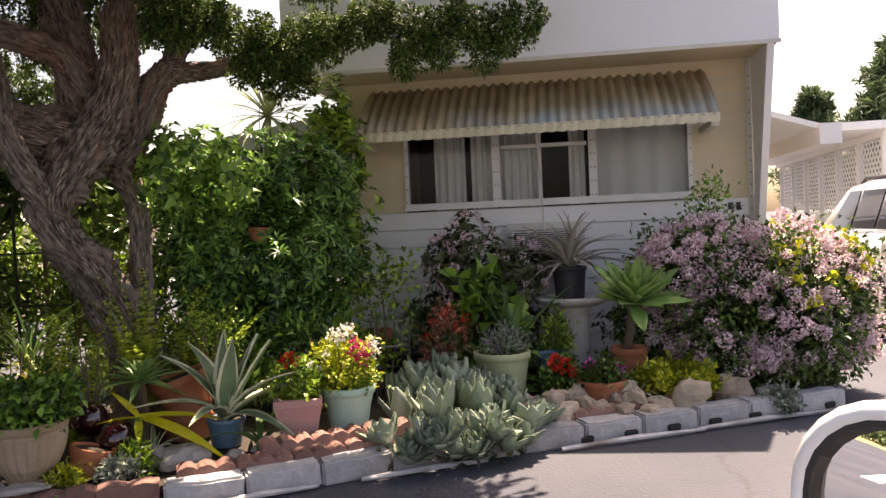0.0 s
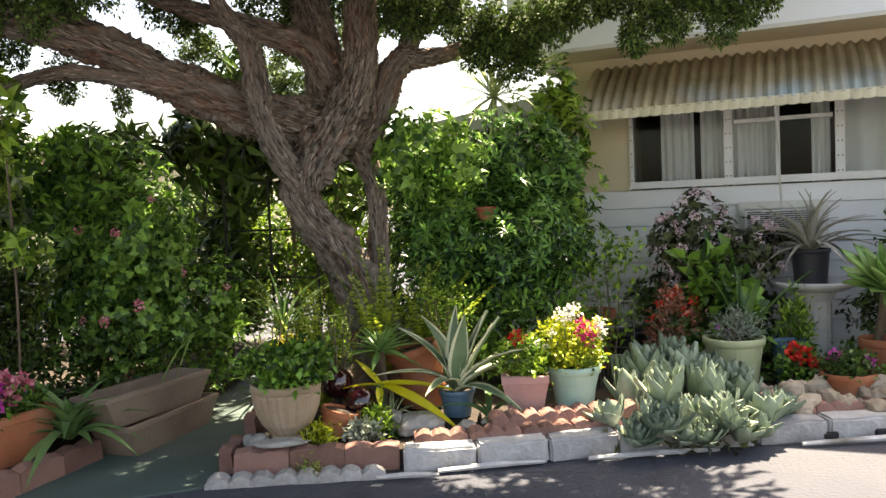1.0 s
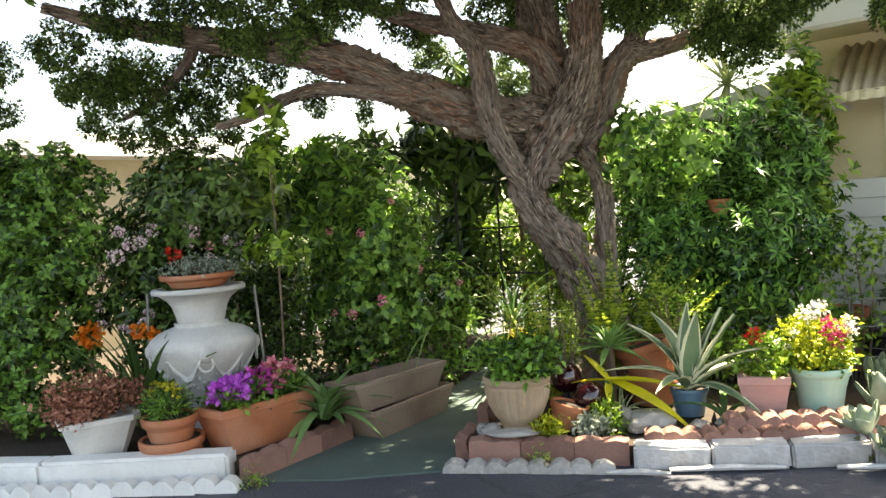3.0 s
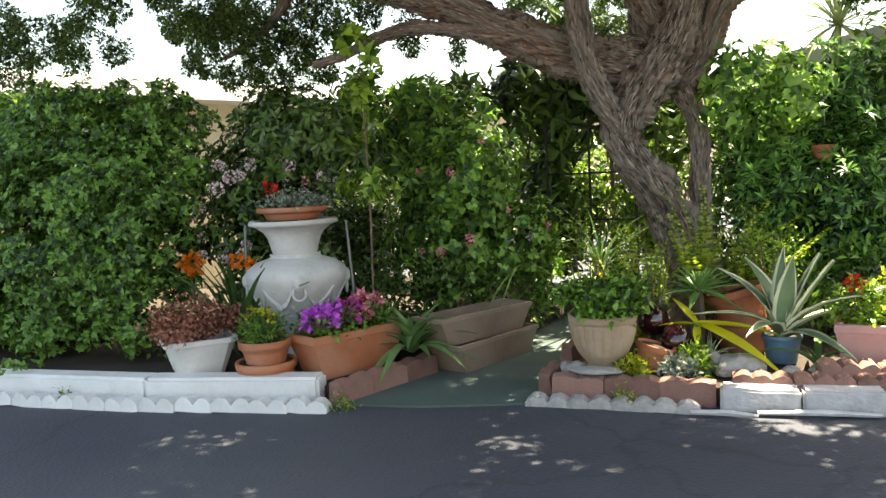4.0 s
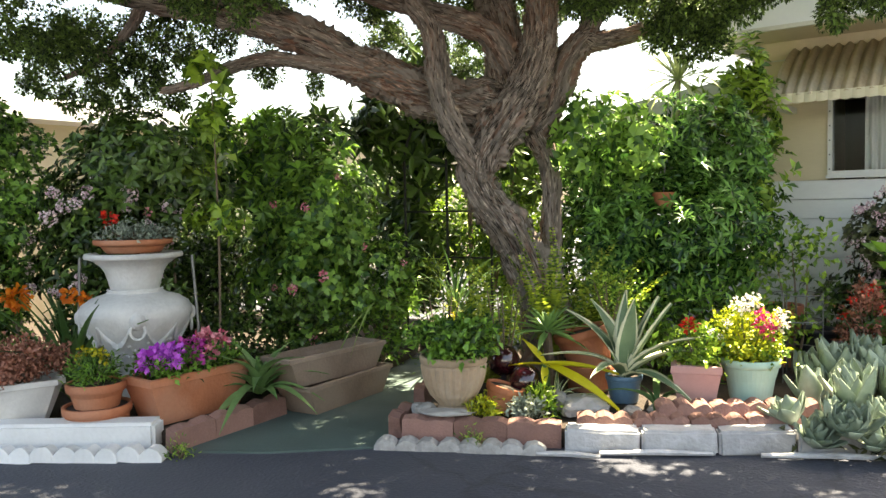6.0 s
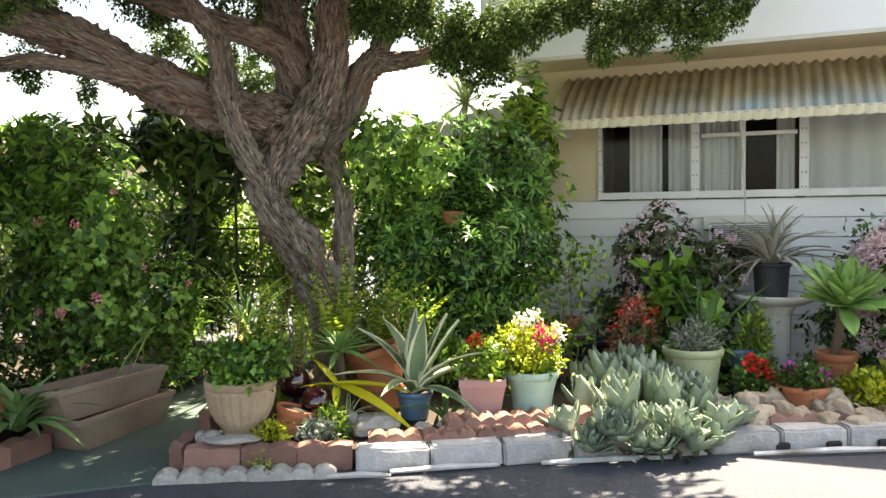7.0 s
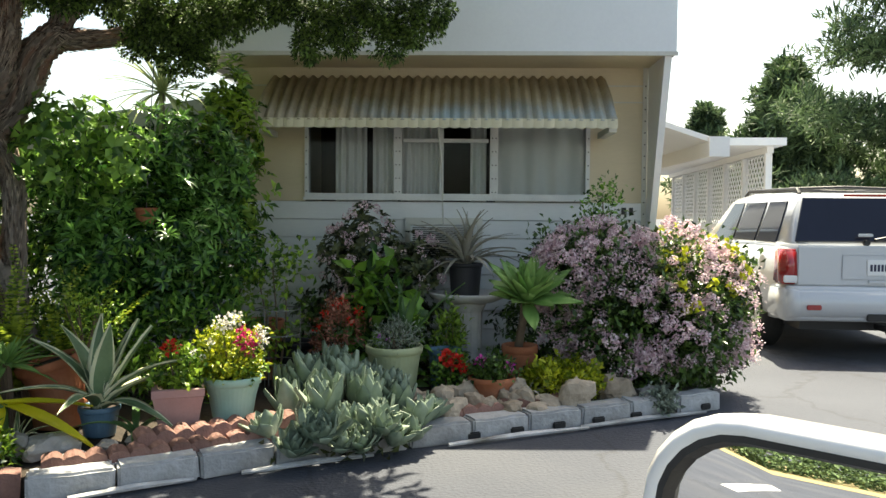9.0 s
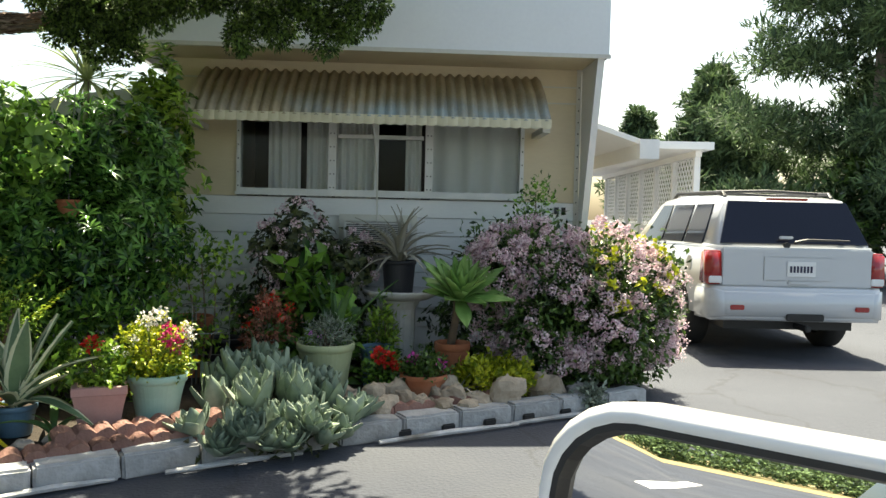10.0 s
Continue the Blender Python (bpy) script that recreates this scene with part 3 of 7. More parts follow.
curtain(0.84, 1.12, 4, "white curtain hanging half open behind the glass")
curtain(1.17, 1.39, 3, "white curtain hanging half open behind the glass")
curtain(1.42, 1.78, 5, "grey-white curtain behind the middle window")
curtain(2.03, 2.17, 2, "grey-white curtain behind the middle window")
curtain(2.25, 3.04, 4, "pale closed curtain behind the glass")

# ---- corrugated awning ----
awn = thing("awning", HOUSE, "ribbed metal window awning with peeling blue paint along its lower edge", "awning")
x0, x1, ribs = 0.285, 3.185, 35
for i in range(ribs):
    a, b = x0 + (x1 - x0) * i / ribs, x0 + (x1 - x0) * (i + 1) / ribs
    V = []
    prof = [(-0.01, 2.565), (-0.30, 2.40), (-0.60, 2.155), (-0.622, 2.135)]
    for y, z in prof:
        for s in range(6):
            t = s / 5
            u = a + (b - a) * t
            lift = 0.028 * (0.5 - 0.5 * math.cos(2 * math.pi * t))
            V.append((u, y - lift * 0.6, z + lift if y > -0.61 else z))
    F = []
    for j in range(len(prof) - 1):
        for s in range(5):
            q = j * 6 + s
            F.append((q, q + 6, q + 7, q + 1))
    part("slat", (V, F), AWNING, awn, smooth=True)
    W = [(a + (b - a) * s / 5, -0.626 - 0.006 * math.sin(math.pi * s / 5), z) for z in (2.150, 2.092 - 0.010) for s in range(6)]
    W = [(x, y, z - (0.010 * math.sin(math.pi * (i % 6) / 5) if i > 5 else 0)) for i, (x, y, z) in enumerate(W)]
    part("lip", (W + [(x, y + 0.006, z) for x, y, z in W], [(s, s + 6, s + 7, s + 1) for s in range(5)] + [(s + 12, s + 13, s + 19, s + 18) for s in range(5)] + [(s + 6, s + 18, s + 19, s + 7) for s in range(5)]), LIP, awn)
for x in (x0, x1):
    part("awning_side", ([(x - 0.004, 0, 2.56), (x - 0.004, -0.60, 2.15), (x - 0.004, -0.60, 2.10), (x - 0.004, 0, 2.44),
                          (x + 0.004, 0, 2.56), (x + 0.004, -0.60, 2.15), (x + 0.004, -0.60, 2.10), (x + 0.004, 0, 2.44)],
                         [(0, 1, 2, 3), (7, 6, 5, 4), (0, 4, 5, 1), (2, 6, 7, 3), (1, 5, 6, 2), (0, 3, 7, 4)]), AWNING, awn)
    e = 0.06 if x < 1 else -0.06
    part("bracket", boxgeo(min(x, x + e), max(x, x + e), -0.58, -0.012, 2.05, 2.10), TRIM, awn)
part("pull_cord", tube([(1.77, -0.60, 2.10), (1.79, -0.25, 1.75), (1.80, -0.06, 1.25)], 0.007, 6), TRIM, awn, "pale cord hanging from the awning")

# ---- air conditioner below the middle window ----
acu = thing("air_conditioner", HOUSE, "boxy window air conditioner in a pale frame on the white wall", "air conditioner")
ax0, ax1, az0, az1 = 1.47, 2.14, 0.95, 1.36
part("frame", join_geo(boxgeo(ax0, ax0 + 0.05, -0.06, -0.012, az0, az1), boxgeo(ax1 - 0.05, ax1, -0.06, -0.012, az0, az1),
                       boxgeo(ax0 + 0.05, ax1 - 0.05, -0.06, -0.012, az1 - 0.06, az1), boxgeo(ax0 + 0.05, ax1 - 0.05, -0.06, -0.012, az0, az0 + 0.05)), TRIM, acu)
part("casing", boxgeo(ax0 + 0.06, ax1 - 0.06, -0.28, -0.012, az0 + 0.06, az1 - 0.07), ALU, acu)
for i in range(16):
    z = az0 + 0.075 + i * 0.0165
    part("louvre", boxgeo(ax0 + 0.08, ax1 - 0.08, -0.29, -0.28, z, z + 0.008), BLACK_PLASTIC, acu)
# the house number, as plain bars
number = thing("house_number", HOUSE, "two small black characters on the white wall", "sign")
part("bar", boxgeo(3.34, 3.38, -0.022, -0.014, 1.40, 1.46), BLACK_PLASTIC, number)
part("bar", boxgeo(3.405, 3.44, -0.022, -0.014, 1.40, 1.46), BLACK_PLASTIC, number)

# ---- porch roof at the left, carport at the right ----
porch = thing("porch_roof", HOUSE, "sloping grey metal porch roof along the side of the home", "roof")
part("roof_panel", ([(-0.02, 0.2, 2.47), (-2.9, 0.2, 2.06), (-2.9, 9, 2.06), (-0.02, 9, 2.47), (-0.02, 0.2, 2.30), (-2.9, 0.2, 1.88), (-2.9, 9, 1.88), (-0.02, 9, 2.30)],
                    [(0, 3, 2, 1), (4, 5, 6, 7), (0, 1, 5, 4), (1, 2, 6, 5), (2, 3, 7, 6), (3, 0, 4, 7)]), GAL, porch)
for y in (0.3, 4.5, 8.8):
    part("post", boxgeo(-2.8, -2.72, y, y + 0.08, 0.0, 1.9), TRIM, porch)

lean = thing("side_awning", HOUSE, "small sloping white awning on the side wall with a boxed end", "awning")
part("roof_panel", ([(HW + 0.0, 0.35, 2.33), (4.24, 0.35, 2.10), (4.24, 3.0, 2.10), (HW, 3.0, 2.33), (HW, 0.35, 2.28), (4.24, 0.35, 2.05), (4.24, 3.0, 2.05), (HW, 3.0, 2.28)],
                    [(0, 3, 2, 1), (4, 5, 6, 7), (0, 1, 5, 4), (1, 2, 6, 5), (2, 3, 7, 6), (3, 0, 4, 7)]), FASCIA, lean)
part("gutter", boxgeo(4.18, 4.36, 0.30, 3.0, 1.93, 2.11), FASCIA, lean)
carport = thing("carport", pose(6.75, 12.25, 0, 0, 0, -12.5), "white carport roof with a lattice screen beyond the driveway", "carport")   # y runs along the screen
part("roof_panel", boxgeo(-1.9, 0.16, -0.35, 9.0, 2.52, 2.64), FASCIA, carport)
part("beam", boxgeo(-0.06, 0.04, -0.1, 8.6, 2.42, 2.52), FASCIA, carport)
SPANS = [0.0, 1.35, 2.7, 4.05, 5.4, 6.75, 8.1]
for y in SPANS:
    part("post", boxgeo(-0.05, 0.05, y, y + 0.10, 0.0, 2.42), FASCIA, carport)


def lattice(y0, y1, z0, z1):
    """One screen of crossed laths in the plane x = 0."""
    V, F = [], []
    s, w = 0.17, 0.022
    span = (y1 - y0) + (z1 - z0)
    for sgn, xo in ((1, -0.006), (-1, 0.006)):
        k = s / 2
        while k < span:
            if sgn > 0:
                a, b = (y0 + max(0, k - (z1 - z0)), z0 + min(k, z1 - z0)), (y0 + min(k, y1 - y0), z0 + max(0, k - (y1 - y0)))
            else:
                a, b = (y1 - max(0, k - (z1 - z0)), z0 + min(k, z1 - z0)), (y1 - min(k, y1 - y0), z0 + max(0, k - (y1 - y0)))
            o = len(V)
            for (y, z) in (a, b):
                for dx in (-0.006, 0.006):
                    V += [(xo + dx, y, z - w), (xo + dx, y, z + w)]
            F += [(o, o + 1, o + 5, o + 4), (o + 2, o + 6, o + 7, o + 3), (o, o + 4, o + 6, o + 2), (o + 1, o + 3, o + 7, o + 5)]
            k += s
    return V, F


for y0, y1 in zip(SPANS, SPANS[1:]):
    part("lattice_panel", lattice(y0 + .10, y1, 1.25, 2.42), FASCIA, carport)
    part("lower_panel", boxgeo(-0.02, 0.02, y0 + .10, y1, 0.0, 1.25), FASCIA, carport)

# ---- the neighbour's home behind the hedge ----
nb = thing("neighbouring_home", pose(-8.55, 2.5, 0, 0, 0, -6), "low beige mobile home with a pale roof edge behind the hedge", "house")
part("wall", boxgeo(-4.0, -0.5, -0.3, 13, 0, 2.4), CREAM, nb)
part("roof", ([(0, -0.6, 2.60), (-2.2, -0.6, 2.95), (-4.4, -0.6, 2.6), (0, 13.3, 2.60), (-2.2, 13.3, 2.95), (-4.4, 13.3, 2.6), (0, -0.6, 2.40), (-4.4, -0.6, 2.4), (0, 13.3, 2.4), (-4.4, 13.3, 2.4)],
              [(0, 1, 4, 3), (1, 2, 5, 4), (0, 6, 7, 2, 1), (3, 4, 5, 9, 8), (6, 8, 9, 7), (0, 3, 8, 6), (2, 7, 9, 5)]), FASCIA, nb)
for y in (1.0, 4.0, 7.5):
    w = part("window", boxgeo(-0.5, -0.46, y, y + 1.3, 1.2, 2.1), ALU, nb)
    part("pane", boxgeo(-0.46, -0.455, y + 0.06, y + 1.24, 1.26, 2.04), CAR_GLASS, w)

# ---- the big juniper over the path ----
juniper = thing("juniper_tree", pose(-2.24, 5.68, 0.0), "old juniper tree with twisted shaggy bark and dense green crown", "tree")
BASE = np.array([-2.24, 5.68, 0.0])


def limb(name, rows, seed, n=64):
    r = spline(rows, 7)
    r = spline(r[::2], 4)
    r[:, 3] *= 0.84
    V, F = tube(r[:, :3] - BASE, r[:, 3], n, 0.0, 1.0, seed)
    for i in range(len(V)):   # shaggy ridges that run along the wood and twist slowly
        j, k = divmod(i, n)
        a = 2 * math.pi * k / n + 0.05 * j
        c = Vector(r[j, :3] - BASE)
        g = noise.noise(Vector((math.cos(a) * 3.2, math.sin(a) * 3.2, j * 0.11 + seed * 9)))
        h = abs(noise.noise(Vector((math.cos(a) * 9, math.sin(a) * 9, j * 0.14 + seed * 5))))
        V[i] = c + (Vector(V[i]) - c) * (1 + 0.42 * g - 0.95 * h + 0.16)
    ob = part(name, (V, F), BARK, juniper, smooth=True)
    step = [0.0]
    for a, b in zip(r, r[1:]):
        step.append(step[-1] + float(np.linalg.norm(b[:3] - a[:3])))
    uv = ob.data.uv_layers.new(name="along")
    rim = 2 * math.pi * float(r[:, 3].mean())
    for p in ob.data.polygons:   # across the wood, and along it
        ks = [ob.data.loops[i].vertex_index % n for i in p.loop_indices]
        for i, k in zip(p.loop_indices, ks):
            k = n if (k == 0 and n - 1 in ks) else k
            uv.data[i].uv = (rim * k / n + seed, step[ob.data.loops[i].vertex_index // n] + seed)
    g = np.random.default_rng(seed + 60)   # loose fibrous strips that peel from the ridges
    m = int(2100 * step[-1] * (rim / .6))
    V = np.array([tuple(v) for v in V]).reshape(len(r), n, 3)
    j, k = g.integers(0, len(r) - 2, m), g.integers(0, n, m)
    at, to = V[j, k], V[j, k] + (r[j + 1, :3] - r[j, :3]) / np.linalg.norm(r[j + 1, :3] - r[j, :3], axis=1)[:, None] + g.normal(size=(m, 3)) * .06
    out = at - (r[j, :3] - BASE)
    out /= np.linalg.norm(out, axis=1)[:, None]
    tagged(child("shaggy_bark", leaf_mesh("shaggy_bark", at + out * g.uniform(-.006, .0015, m)[:, None], to - at, .045 + .35 * float(r[:, 3].mean()), .009, BARK_STRIP, g, .12, .0, out), ob), "peeling fibrous bark strips", kind="stuff")
    return ob


limb("trunk", [(-2.10, 5.46, 0.0, .26), (-2.16, 5.43, 0.48, .215), (-2.29, 5.38, 0.88, .185), (-2.41, 5.28, 1.17, .165), (-2.54, 5.18, 1.40, .142), (-2.60, 5.16, 1.59, .148), (-2.53, 5.20, 1.78, .185), (-2.43, 5.32, 1.98, .192), (-2.35, 5.42, 2.14, .172),
               (-2.27, 5.47, 2.35, .154), (-2.23, 5.50, 2.56, .137), (-2.20, 5.47, 2.76, .126), (-2.19, 5.49, 2.96, .120), (-2.11, 5.45, 3.43, .12), (-1.95, 5.35, 4.3, .07)], 1)
limb("branch", [(-2.16, 5.60, 0.4, .11), (-2.19, 5.59, 0.76, .092), (-2.20, 5.61, 1.11, .082), (-2.20, 5.63, 1.52, .078), (-2.24, 5.62, 1.72, .082), (-2.31, 5.54, 1.91, .106)], 2)
limb("branch", [(-2.48, 5.41, 2.04, .16), (-2.58, 5.34, 2.05, .175), (-2.80, 5.20, 2.12, .18), (-3.00, 5.05, 2.19, .178), (-3.23, 4.89, 2.32, .172), (-3.41, 4.74, 2.42, .165), (-3.71, 4.49, 2.61, .146), (-4.01, 4.24, 2.72, .127), (-4.29, 4.00, 2.78, .100), (-4.67, 3.70, 2.87, .081), (-4.93, 3.46, 2.94, .060), (-5.33, 3.16, 3.09, .041)], 3)
limb("branch", [(-3.28, 4.78, 2.33, .055), (-3.36, 4.65, 2.33, .054), (-3.54, 4.51, 2.37, .054), (-3.80, 4.33, 2.41, .053), (-4.04, 4.21, 2.36, .048), (-4.26, 4.09, 2.26, .040), (-4.49, 3.98, 2.20, .027)], 4)
limb("branch", [(-2.56, 5.12, 1.60, .10), (-2.64, 5.00, 1.78, .094), (-2.73, 4.90, 2.06, .086), (-2.75, 4.86, 2.32, .088), (-2.79, 4.86, 2.57, .080), (-2.89, 4.84, 2.72, .072), (-2.97, 4.77, 2.91, .058), (-3.10, 4.73, 3.27, .049), (-3.2, 4.6, 3.6, .03)], 5)
limb("branch", [(-2.47, 5.54, 2.38, .14), (-2.61, 5.43, 2.64, .108), (-2.79, 5.29, 2.73, .095), (-3.02, 5.13, 2.81, .080), (-3.25, 4.96, 2.89, .070), (-3.54, 4.77, 3.00, .056), (-3.91, 4.54, 3.18, .037)], 6)
limb("branch", [(-2.42, 5.60, 2.01, .185), (-2.52, 5.62, 2.27, .182), (-2.58, 5.67, 2.58, .175), (-2.67, 5.70, 2.87, .162), (-2.70, 5.69, 3.09, .150), (-2.74, 5.71, 3.76, .11), (-2.7, 5.8, 4.4, .06)], 7)
limb("branch", [(-2.35, 5.58, 1.89, .155), (-2.23, 5.64, 2.06, .145), (-2.12, 5.72, 2.39, .126), (-1.98, 5.78, 2.58, .104), (-1.89, 5.79, 2.56, .080), (-1.67, 5.84, 2.59, .067), (-1.45, 5.90, 2.65, .057), (-1.09, 5.97, 2.79, .037)], 8)
limb("branch", [(-1.99, 5.77, 2.56, .092), (-1.90, 5.79, 2.76, .082), (-1.78, 5.81, 2.96, .067), (-1.61, 5.80, 3.26, .047)], 9)
limb("branch", [(-2.15, 5.46, 3.1, .09), (-1.5, 5.2, 3.3, .07), (-0.6, 5.2, 3.4, .05), (0.3, 5.2, 3.3, .03)], 10)
limb("branch", [(-2.5, 5.5, 3.1, .08), (-3.0, 4.2, 3.7, .06), (-3.2, 2.8, 4.0, .03)], 11)
limb("branch", [(-4.5, 3.85, 2.80, .05), (-4.85, 4.0, 2.66, .04), (-5.2, 4.0, 2.48, .03), (-5.5, 3.9, 2.35, .015)], 12)
limb("branch", [(-2.80, 5.25, 2.22, .06), (-2.62, 5.38, 2.26, .05), (-2.50, 5.48, 2.20, .05)], 13)

# hanging sprays that show, then the broad crown above them
rng = np.random.default_rng(3)
CLUMPS = [  # x, y, z, radius, flatness
    (-3.63, 6.62, 2.97, .28, .8), (-3.26, 6.62, 3.04, .28, .8), (-3.84, 7.41, 2.8, .3, .8), (-1.92, 5.84, 2.86, .18, .9), (-2.29, 5.90, 2.98, .2, .8), (-3.5, 6.9, 2.6, .2, .9), (-2.86, 5.87, 3.06, .28, .8), (-2.55, 6.0, 3.12, .22, .8), (-1.74, 5.64, 2.95, .17, .9), (-2.05, 5.75, 3.05, .18, .8), (-2.9, 6.6, 2.75, .20, .8), (-3.5, 5.3, 2.98, .14, .8), (-3.1, 5.6, 3.1, .2, .7), (-1.6, 6.0, 2.85, .14, .9),
    (-5.38, 3.89, 2.64, .25, .8), (-5.13, 4.01, 2.48, .25, .8), (-4.87, 4.13, 2.37, .22, .8), (-4.73, 4.21, 2.55, .21, .8), (-5.33, 4.01, 2.25, .21, .7), (-5.11, 4.11, 2.15, .17, .7),
    (-4.66, 4.22, 2.24, .16, .8), (-5.60, 3.88, 2.35, .20, .8), (-5.62, 3.89, 2.71, .21, .8), (-4.97, 4.10, 2.69, .19, .8), (-3.97, 4.47, 2.49, .10, 1.), (-3.96, 4.47, 2.34, .08, 1.2),
    (-3.63, 4.63, 2.26, .07, 1.), (-4.24, 4.34, 2.59, .12, .9), (-4.41, 4.25, 2.48, .14, .9), (-4.77, 3.43, 2.95, .22, .8), (-4.44, 3.59, 2.94, .22, .8), (-3.94, 3.72, 2.79, .19, .8),
    (-3.75, 3.82, 2.83, .19, .8), (-3.49, 3.95, 2.82, .18, .8), (-3.28, 4.05, 2.86, .17, .8), (-3.79, 3.67, 2.60, .09, 1.2), (-3.54, 3.80, 2.64, .09, 1.2), (-3.09, 4.26, 2.92, .16, .8),
    (-3.52, 5.16, 2.86, .11, .9), (-3.55, 4.93, 2.95, .11, .9), (-1.73, 5.26, 2.76, .19, .9), (-1.57, 5.34, 2.81, .18, .9), (-1.81, 5.23, 2.90, .20, .8), (-1.25, 5.55, 2.60, .18, .9), (-1.09, 5.57, 2.64, .20, .9),
    (-1.28, 5.52, 2.73, .18, .9), (-0.96, 5.60, 2.68, .20, .9), (-1.14, 5.60, 2.43, .13, 1.1), (-1.00, 5.61, 2.44, .11, 1.1), (-0.78, 5.58, 2.74, .19, .8), (-1.36, 5.60, 2.52, .13, 1.), (-0.58, 5.56, 2.80, .18, .8),
    (-1.55, 5.54, 2.86, .20, .7), (-0.25, 5.35, 2.49, .12, 1.1), (-0.03, 5.36, 2.57, .13, 1.), (-0.17, 5.36, 2.67, .17, .8), (0.27, 5.36, 2.53, .12, 1.1), (0.42, 5.36, 2.64, .15, .9), (0.56, 5.36, 2.74, .13, .9),
    (0.23, 5.36, 2.72, .15, .8), (0.08, 5.36, 2.76, .15, .8), (-0.40, 5.40, 2.79, .16, .8), (-6.55, 2.76, 2.38, .20, .9), (-6.39, 2.91, 2.53, .22, .8), (-6.18, 3.08, 2.58, .18, .8), (-5.95, 3.24, 2.46, .12, 1.),
    (-6.17, 3.06, 2.37, .10, 1.1), (-6.63, 2.73, 2.66, .22, .8), (-5.21, 3.32, 2.55, .16, .9), (-5.9, 3.1, 2.78, .24, .7), (-5.4, 3.4, 2.85, .24, .7), (-0.80, 5.1, 3.02, .26, .6), (0.05, 5.0, 3.05, .26, .5),
    (-2.0, 5.1, 3.12, .26, .7), (-2.6, 4.7, 3.1, .30, .6), (-3.0, 4.4, 3.05, .24, .7), (-3.6, 4.1, 3.06, .26, .6), (-4.2, 3.8, 3.04, .26, .6), (-3.3, 7.0, 2.95, .26, .7), (-2.9, 7.2, 3.2, .3, .6), (-4.2, 6.4, 3.0, .28, .6),
    (-3.1, 6.4, 3.35, .3, .6), (-4.9, 5.6, 3.1, .3, .6), (-4.4, 5.0, 3.05, .24, .7), (-5.0, 4.6, 2.85, .26, .8), (-5.7, 4.3, 2.8, .28, .8), (-6.2, 4.2, 2.7, .22, .8)]
at, way = [], []
for x, y, z, r, f in CLUMPS:
    # tight tufts that bulge out of the clump and droop a little
    m, per = int((60 if x > -1.9 else 36) * (r / .2) ** 2) + 8, 42
    c, d = blob_points(rng, m, (x, y, z), (r * .92, r * .92, r * f * .92), 9, 0.6, 0.3)
    q = rng.normal(size=(m * per, 3))
    q /= np.linalg.norm(q, axis=1)[:, None]
    q = q + np.repeat(d, per, 0) * 0.35 + np.array([0, 0, -.15])
    size = np.repeat(rng.uniform(.018, .042, m), per)[:, None]
    at.append(np.repeat(c, per, 0) + q * size * np.array([1, 1, 1.25]))
    way.append(q + rng.normal(size=q.shape) * .3)
foliage("crown", np.vstack(at) - BASE, np.vstack(way), 0.033, 0.016, L_JUNIPER, juniper, "drooping green juniper sprays", rng)
at, way = [], []
for i in range(340):
    a = rng.uniform(0, 2 * math.pi)
    q = math.sqrt(rng.uniform(0, 1))
    x, y = -2.9 + 3.9 * q * math.cos(a), 4.1 + 3.2 * q * math.sin(a)
    z = 3.35 + 1.7 * (1 - q * q) * rng.uniform(0.2, 1)
    if z < 1.38 + 0.33 * math.hypot(x, y):
        z = 1.38 + 0.33 * math.hypot(x, y) + rng.uniform(0, 0.4)
    # clumps left out here to let sun down to the shrubs
    if (y > 5.4 and (x > -1.9 or (x > -3.2 and rng.uniform() < 0.2))) or (x > -4.6 and y > 6.6):
        continue
    r = rng.uniform(0.28, 0.5)
    b, w = tufts(rng, int(38 * (r / .35) ** 2), 5, (x, y, z), (r, r, r * .6), 0.12, 7, 0.8, 0.3)
    at.append(b)
    way.append(w)
for i in range(24):   # unseen clumps added on the road side to thicken the shade below
    x, y, z, r = rng.uniform(-2.4, .5), rng.uniform(3.9, 4.9), rng.uniform(3.4, 4.0), rng.uniform(.25, .42)
    b, w = tufts(rng, int(60 * (r / .35) ** 2), 5, (x, y, z), (r, r, r * .6), 0.12, 7, 0.8, 0.3)
    at.append(b)
    way.append(w)
foliage("upper_crown", np.vstack(at) - BASE, np.vstack(way), 0.16, 0.055, L_JUNIPER, juniper, "", rng)


